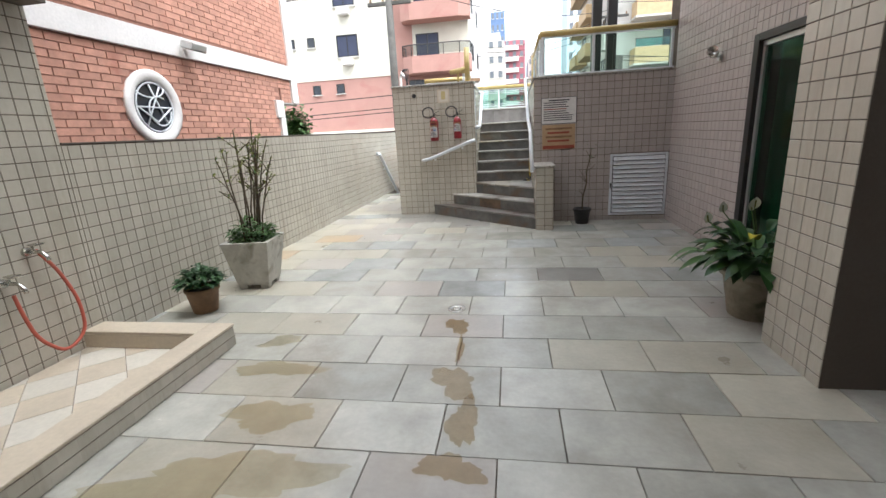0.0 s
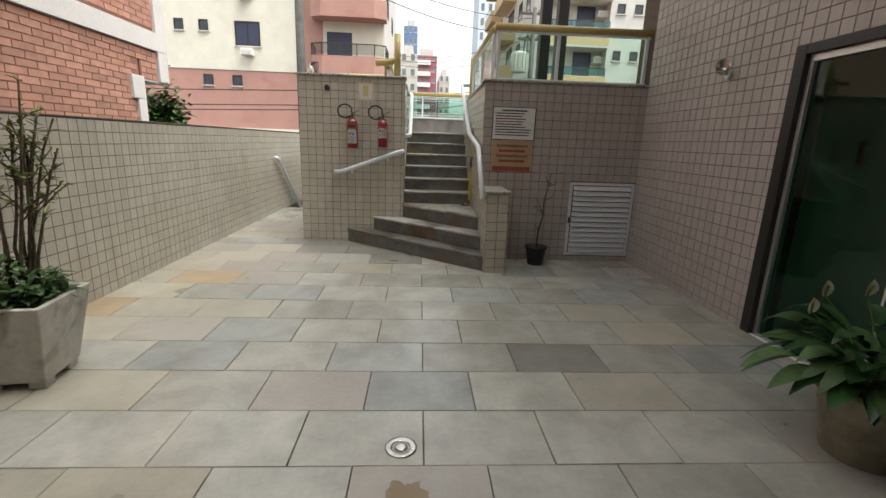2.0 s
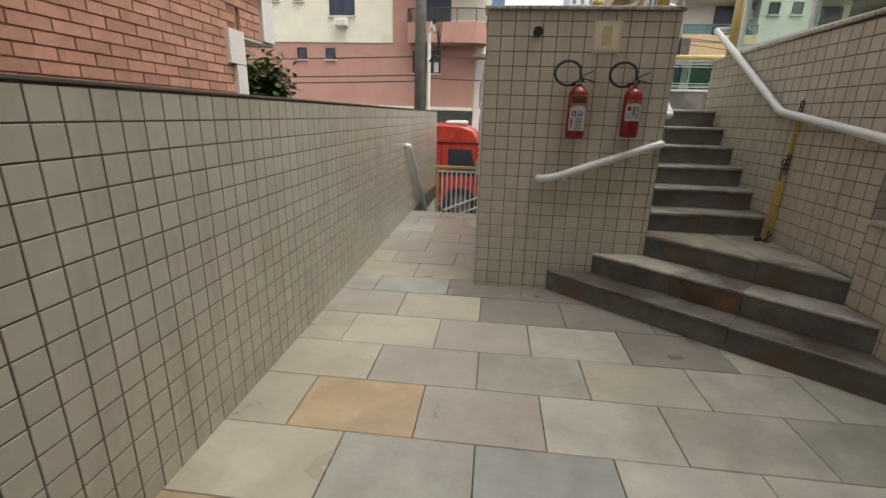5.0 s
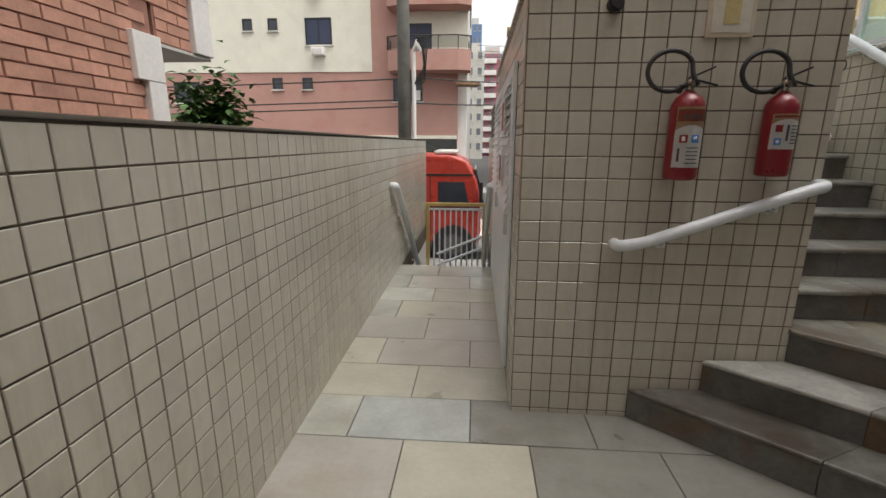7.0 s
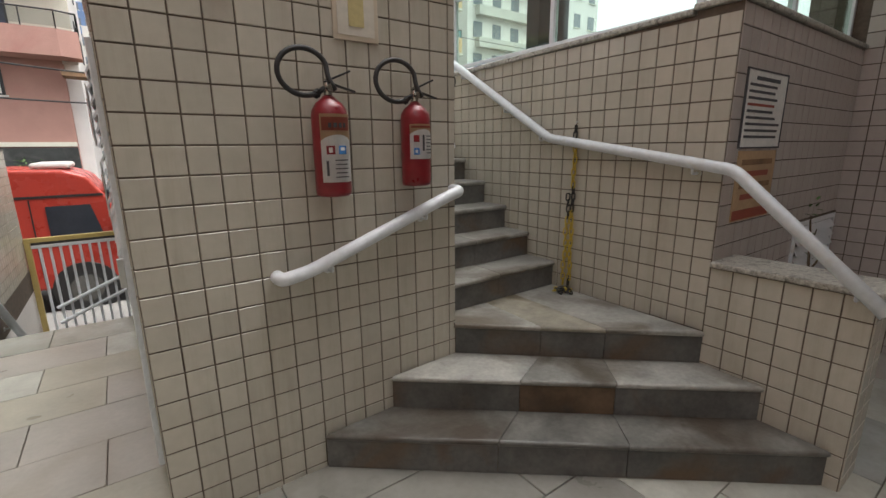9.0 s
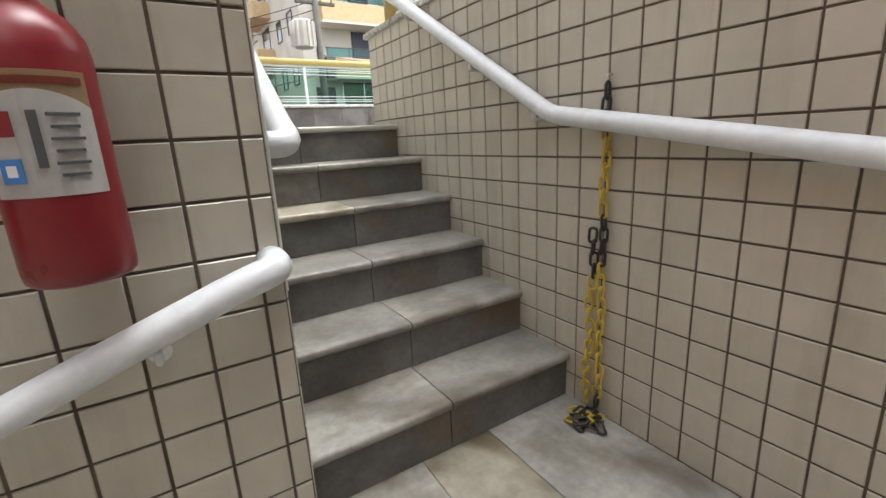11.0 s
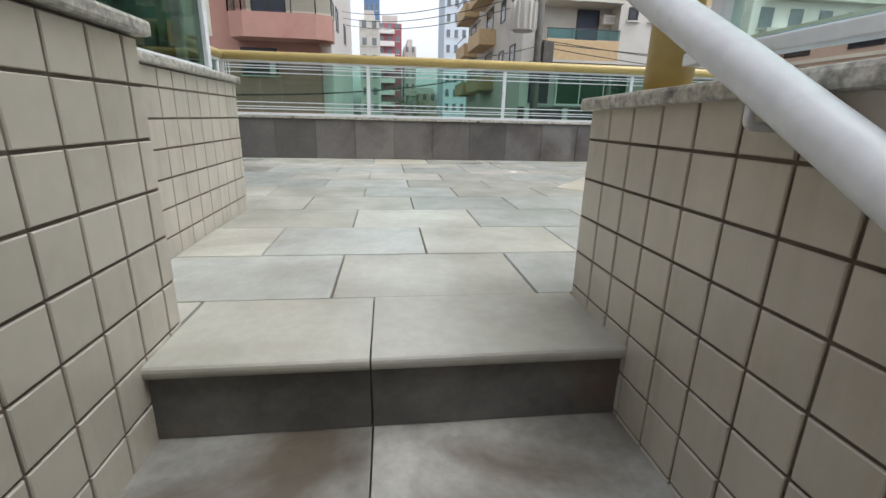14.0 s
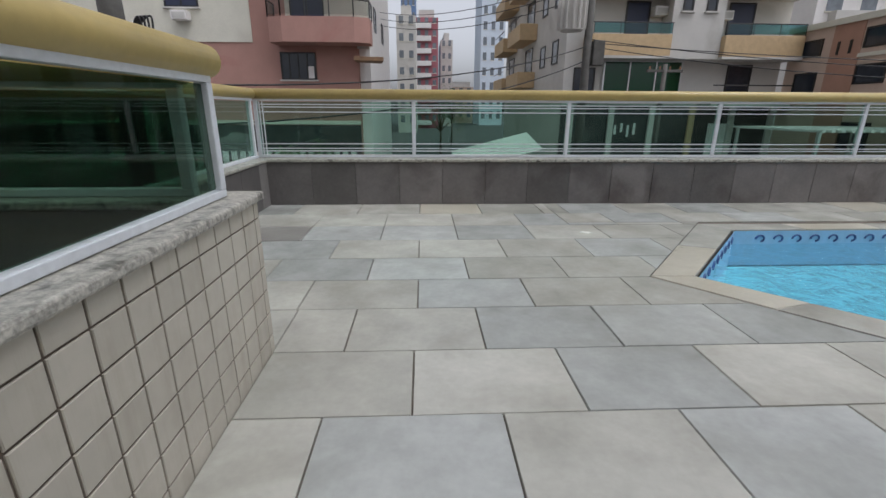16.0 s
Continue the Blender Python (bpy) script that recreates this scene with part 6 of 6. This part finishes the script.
for x in (0.35, -3.6, -4.6):
    for s in (-1, 1):
        ty = part("wheel", lathe(bmesh.new(), [(0.2, -0.13), (0.47, -0.13), (0.5, -0.09), (0.5, 0.09), (0.47, 0.13), (0.2, 0.13)], 24), M_RUBBER, truck, smooth=False)
        ty.matrix_local = pose(x, s * 0.98, 0.5, 90, 0, 0)
        part("rim", lathe(bmesh.new(), [(0.05, -0.14), (0.24, -0.135), (0.26, -0.1), (0.26, 0.1), (0.24, 0.135), (0.05, 0.14)], 20), M_POLE, ty)


# ---- greenery beyond the walls ----
def shrub(x, y, z0, h, r, label, seed, n=900):
    rng = random.Random(seed)
    ob = thing("street_tree", label, "tree", at=(x, y, z0))
    part("trunk", tb([(0, 0, 0), (0.05, 0, h * 0.3), (0, 0.05, h * 0.6)], 0.08, 8, radii=[0.09, 0.07, 0.05]), M_BARK, ob, smooth=True)
    b = bmesh.new()
    for c in range(9):
        d = rand_dir(rng, -0.1, 0.9)
        e = Vector((0, 0, h * 0.55)) + Vector((d.x * r * 0.75, d.y * r * 0.75, d.z * h * 0.36))
        part("limb", tb([(0, 0.02, h * 0.4), e * 0.5 + Vector((0, 0, h * 0.25)), e], 0.03, 6, radii=[0.045, 0.03, 0.012]), M_BARK, ob)
        for _ in range(n // 9):
            p = e + Vector((rng.gauss(0, r * 0.24), rng.gauss(0, r * 0.24), rng.gauss(0, h * 0.1)))
            leaf(b, p, rand_dir(rng, -0.4, 0.8), (0, 0, 1), rng.uniform(0.12, 0.22), rng.uniform(0.07, 0.11), 0.3, 2)
    part("crown", b, M_LEAF, ob, kind="stuff")


def hedge(x0, x1, y, h, label, seed):
    rng = random.Random(seed)
    ob = thing("hedge", label, "hedge", at=(0, y, STREET))
    b = bmesh.new()
    n2 = int((x1 - x0) * 70)
    for _ in range(n2):
        p = Vector((rng.uniform(x0, x1), rng.gauss(0, 0.22), h * rng.random() ** 0.6))
        p.z *= 0.8 + 0.25 * math.sin(p.x * 1.7) * math.sin(p.x * 0.6 + 1)
        leaf(b, p, rand_dir(rng, -0.2, 0.9), (0, 0, 1), rng.uniform(0.18, 0.34), rng.uniform(0.1, 0.16), 0.3, 2)
    part("foliage", b, M_LEAFD, ob, kind="stuff")


shrub(-6.05, 12.2, -1.4, 3.5, 0.6, "leafy green bush behind the boundary wall", 2, 5200)
shrub(1.2, 46.0, STREET, 5.5, 1.9, "green street tree down the side street", 3)
shrub(-5.5, 30.2, STREET, 2.6, 1.3, "green bush at the salmon block", 4)
shrub(3.0, 60.0, STREET, 6.5, 2.2, "green street tree down the side street", 5)
hedge(-22.0, -4.0, 30.3, 2.1, "dark green hedge along the fence of the block", 17)
can = thing("street_canopy", "pale sheet canopy on posts across the street", "canopy")
part("sheet", bx(-1.6, -1.2, -0.03, 1.6, 1.2, 0.03, m=pose(2.6, 27.0, 1.0, 12, -14, 0)), M_GREYW, can)
for x in (1.2, 4.0):
    part("post", bx(x - 0.04, 26.96, STREET, x + 0.04, 27.04, 0.7 if x < 2 else 1.3), M_STEEL, can)


# ---- pieces of walls and floors ----
ZT = -0.0405
clad(wall_left, "wall_tile", M_TILE, (-3.165, 2.9, -0.012), (0, 1, 0), (0, 0, 1), 11.2, 1.557, 0.1033, 0.1035, pick=(1.8, 4.6, 0.22, 1.6), shift=0.059)
clad(wall_left_tall, "wall_tile", M_TILE, (-3.165, -1.6, -0.012), (0, 1, 0), (0, 0, 1), 4.5, 2.47, 0.1015, 0.1035, pick=(3.1, 4.5, 0.2, 2.0))
clad(wall_pier, "wall_tile", M_TILE, (PX0, PY, -0.082), (1, 0, 0), (0, 0, 1), 1.44, 2.352, 0.1075, 0.1085, pick=(0, 2, 0, 3), limit=330)
clad(wall_pier, "stair_wall_tile", M_TILE, (PX1, PY, 0.012), (0, 1, 0), (0, 0, 1), 1.565, 2.197, 0.1005, 0.1005, pick=(0, 2, 0.5, 3), shift=0.095)
clad(wall_pier, "terrace_wall_tile", M_TILE, (-0.815, PE, 1.581), (0, 1, 0), (0, 0, 1), 1.365, 0.629, 0.1025, 0.0945, pick=(0, 2, 0, 3), shift=0.012)
clad(wall_pier, "pier_side_tile", M_TILE, (PX0, 13.89, ZT), (0, -1, 0), (0, 0, 1), 5.755, 1.62, TP, TP)
clad(wall_pier, "pier_side_tile", M_TILE, (PX0, 11.0, 1.588), (0, -1, 0), (0, 0, 1), 2.86, 0.62, TP, TP)
clad(wall_pier, "pier_end_tile", M_TILE, (-0.815, 11.065, DECK), (-1, 0, 0), (0, 0, 1), 1.19, 0.6, 0.102, TP, pick=(0, 2, 0, 3))
clad(wall_pier, "pier_step_tile", M_TILE, (PX1, PE, DECK), (-1, 0, 0), (0, 0, 1), 0.245, 0.6, 0.1, TP, pick=(0, 2, 0, 3))
clad(wall_stair, "stair_wall_tile", M_TILE, (WX, WE, 0.457), (0, -1, 0), (0, 0, 1), 2.59, 1.68, 0.0994, 0.0985, pick=(0, 2.6, 0, 3), shift=0.093, limit=430, skip=lambda u, v: v > 1.64 and u < 1.4)
clad(wall_stair, "post_tile", M_TILE, (WX, 7.24, ZT), (0, -1, 0), (0, 0, 1), 0.64, 0.95, 0.1067, TP, pick=(0, 2, 0, 2))
clad(wall_stair, "post_tile", M_TILE, (WX, 6.6, ZT), (1, 0, 0), (0, 0, 1), 0.243, 0.95, 0.1215, TP, pick=(0, 2, 0, 2))
clad(wall_stair, "post_tile", M_TILE, (0.66, 6.6, ZT), (0, 1, 0), (0, 0, 1), 0.64, 0.95, 0.1067, TP, pick=(0, 2, 0, 2))
clad(wall_stair, "wall_tile", M_ROSE, (WX, 7.24, ZT), (1, 0, 0), (0, 0, 1), 1.985, 2.21, TP, TP, pick=(0, 1.2, 0.9, 3), skip=lambda u, v: u < 0.24 and v < 0.94 or 1.14 < u < 1.98 and 0.1 < v < 1.06)
clad(wall_stair, "wall_end_tile", M_TILE, (0.63, WE, DECK), (-1, 0, 0), (0, 0, 1), 0.213, 0.49, 0.1065, TP, pick=(0, 2, 0, 2))
clad(wall_building, "wall_tile", M_ROSE, (2.405, 7.24, ZT), (0, -1, 0), (0, 0, 1), 7.24 - DY1, 3.9, TP, TP, pick=(0.6, 2.3, 0.3, 2.2))
clad(wall_building, "lintel_tile", M_ROSE, (2.405, DY1, DZ), (0, -1, 0), (0, 0, 1), DY1 - 3.09, 1.6, TP, TP)
clad(column, "column_tile", M_TILE, (1.745, 3.09, ZT), (0, -1, 0), (0, 0, 1), 0.59, 3.5, 0.118, TP, pick=(0, 2, 0, 3))
clad(parapet, "slate_panel", M_PARAPET, (-1.735, 13.9, DECK), (1, 0, 0), (0, 0, 1), 10.7, 0.421, 0.43, 0.43, joint=0.0018, depth=0.008, bevel=0.006, pick=(0, 11, 0, 2))
clad(parapet, "slate_panel", M_PARAPET, (-1.735, 11.08, DECK), (0, 1, 0), (0, 0, 1), 2.8, 0.421, 0.43, 0.43, joint=0.0018, depth=0.008, bevel=0.006, pick=(0, 11, 0, 2))

# courtyard slabs: rows of half-bonded stone
ROW_Y = [-0.7, -0.28, 0.14, 0.56, 0.97, 1.38, 1.80, 2.21, 2.63, 3.045, 3.46, 3.89, 4.32, 4.74, 5.18, 5.61, 6.05, 6.49, 6.91, 7.36, 7.83, 8.22, 8.62, 9.04, 9.47, 9.90, 10.30, 10.75, FLOOR_END]
SPECIAL = {(16, -2.6): "rust", (14, -3.05): "rust", (11, -0.97): "pink", (13, -2.0): "pink", (13, -2.6): "sand", (18, -1.6): "dark", (18, -0.4): "dark", (17, -0.0): "sand", (9, -2.4): "sand",
           (19, -2.6): "pink", (12, -1.6): "cool", (12, 0.9): "dark", (6, -1.2): "sand", (5, -0.1): "pink", (20, -2.0): "dark", (18, -2.2): "sand"}
slab_rng = random.Random(11)


def lay_slabs(bed, name, rows, x0, x1, z, step, ref, chooser, skip=None, thick=0.012, pitch_of=None, cut=None):
    meshes = {k: piece_mesh(name + "_" + k, m, 0.004, thick) for k, m in STONE.items()}
    for j, (y0, y1) in enumerate(zip(rows, rows[1:])):
        off = ref[j % 2]
        pitch = pitch_of(y0) if pitch_of else step
        i = math.floor((x0 - off) / pitch)
        while off + i * pitch < x1:
            a0, a1 = max(x0, off + i * pitch), min(x1, off + (i + 1) * pitch)
            i += 1
            if a1 - a0 < 0.03:
                continue
            cx, cy = (a0 + a1) / 2, (y0 + y1) / 2
            if skip and skip(a0, a1, y0, y1):
                continue
            kind = chooser(j, cx, cy)
            if cut:
                co, no = cut(cy)
                sides = [(Vector((px, py, 0)) - co).dot(no) for px in (a0, a1) for py in (y0, y1)]
                if max(sides) < 0.02:
                    continue
                if min(sides) < 0.006:
                    q = prism(bmesh.new(), [(a0 + 0.003, y0 + 0.003), (a1 - 0.003, y0 + 0.003), (a1 - 0.003, y1 - 0.003), (a0 + 0.003, y1 - 0.003)], z - thick, z)
                    r = bmesh.ops.bisect_plane(q, geom=q.verts[:] + q.edges[:] + q.faces[:], plane_co=co + no * 0.006, plane_no=no, clear_inner=True)
                    bmesh.ops.holes_fill(q, edges=[e for e in q.edges if e.is_boundary])
                    part(name, q, STONE[kind], bed)
                    continue
            m = Matrix.Translation((cx, cy, z - thick + slab_rng.uniform(-0.0012, 0.0012))) @ Euler((slab_rng.gauss(0, 0.0012), slab_rng.gauss(0, 0.0012), 0)).to_matrix().to_4x4() @ Matrix.Diagonal((a1 - a0 - 0.0045, y1 - y0 - 0.0045, 1, 1))
            p = new(name, meshes[kind])
            p.parent = bed
            p.matrix_world = m


def court_kind(j, x, y):
    for (row, cx), k in SPECIAL.items():
        if row == j and abs(cx - x) < 0.28:
            return k
    w = slab_rng.random()
    # shade before the pier and stairs, painted by choosing dark slabs
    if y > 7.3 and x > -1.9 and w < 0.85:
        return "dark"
    warm = min(1.0, max(0.0, (-0.6 - x) / 2.4))
    if w < 0.15 + 0.6 * warm:
        return "sand" if slab_rng.random() < 0.75 else "pink"
    return "grey" if slab_rng.random() < 0.82 else "cool"


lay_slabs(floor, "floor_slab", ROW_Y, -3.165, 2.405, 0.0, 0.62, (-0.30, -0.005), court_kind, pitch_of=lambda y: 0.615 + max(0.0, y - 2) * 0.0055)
DECK_Y = [9.84, 10.23, 10.63, 11.025, 11.42, 11.80, 12.18, 12.6, 13.01, 13.45, 13.9]


def deck_kind(j, x, y):
    return slab_rng.choice(["cool", "cool", "grey", "grey", "dark" if slab_rng.random() < 0.25 else "cool", "grey", "grey", "sand" if slab_rng.random() < 0.25 else "grey"])


def pool_edge(y):
    """A point and the outward direction of the coping's edge beside a row."""
    p, q = (Vector((*OP[0], 0)), Vector((*OP[1], 0))) if y < 11.8 else (Vector((*OP[5], 0)), Vector((*OP[0], 0)))
    d = (q - p).normalized()
    no = Vector((d.y, -d.x, 0))
    return p, no if (Vector((0, 11.8, 0)) - p).dot(no) > 0 else -no


lay_slabs(deck, "terrace_slab", [PE + 0.004, 9.838], -0.808, -0.572, DECK, 0.57, (-0.81, -0.81), deck_kind)
lay_slabs(deck, "terrace_slab", DECK_Y[:2], -0.81, 1.02, DECK, 0.57, (-0.25, 0.04), deck_kind)
lay_slabs(deck, "terrace_slab", DECK_Y[1:4], -0.81, 2.5, DECK, 0.57, (0.04, -0.25), deck_kind, cut=pool_edge)
lay_slabs(deck, "terrace_slab", DECK_Y[3:5], -0.81, 2.5, DECK, 0.57, (0.04, -0.25), deck_kind, cut=pool_edge)
lay_slabs(deck, "terrace_slab", [11.07, 11.42], -1.735, -0.81, DECK, 0.57, (0.04, -0.25), deck_kind)
lay_slabs(deck, "terrace_slab", DECK_Y[4:9], -1.735, 2.6, DECK, 0.58, (-0.24, 0.05), deck_kind, cut=pool_edge)
lay_slabs(deck, "terrace_slab", [13.01, 13.45], -1.735, 1.02, DECK, 0.58, (0.05, -0.24), deck_kind)
lay_slabs(deck, "terrace_slab", [13.45, 13.9], -1.735, 1.02, DECK, 0.58, (-0.24, 0.05), deck_kind)
lay_slabs(deck, "terrace_slab", [13.013, 13.088], 1.02, 2.6, DECK, 0.57, (0.3, 0.02), deck_kind, cut=pool_edge)
lay_slabs(deck, "terrace_slab", [13.09, 13.45, 13.9], 1.02, 8.9, DECK, 0.57, (0.3, 0.02), deck_kind)
lay_slabs(deck, "terrace_slab", [9.58, 9.84, 10.23], 1.02, 8.9, DECK, 0.57, (0.3, 0.02), deck_kind)
lay_slabs(deck, "terrace_slab", [9.58, 9.84], 0.66, 1.02, DECK, 0.57, (0.3, 0.02), deck_kind)
lay_slabs(deck, "terrace_slab", [7.46, 7.9, 8.3, 8.7, 9.1, 9.58], 0.66, 2.4, DECK, 0.57, (0.3, 0.02), deck_kind)

# brick courses of the neighbour's house
def not_brick(y, z):
    return (y - RC[1]) ** 2 + (z - RC[2]) ** 2 < 0.48 ** 2 or 2.77 < z < 3.1 or (y > NY1 - 0.2 and z < 2.6)


clad(wall_b, "brick", M_BRICK, (NX, -1.0, 1.3), (0, 1, 0), (0, 0, 1), NY1 + 1.0, 1.288, 0.30, 0.092, joint=0.012, depth=0.014, bevel=0.012, bond=0.5, skip=lambda u, v: not_brick(u - 1.0, v + 1.3), pick=(4.0, 11, 0.2, 1.25))
clad(wall_u, "brick", M_BRICK, (NX, -1.0, 2.588), (0, 1, 0), (0, 0, 1), 11.08, 3.8, 0.30, 0.092, joint=0.012, depth=0.014, bevel=0.012, bond=0.5, skip=lambda u, v: not_brick(u - 1.0, v + 2.588))
clad(wall_u, "brick", M_BRICK, (NX, 9.61, 2.305), (0, 1, 0), (0, 0, 1), 0.465, 0.283, 0.30, 0.092, joint=0.012, depth=0.014, bevel=0.012, bond=0.5)
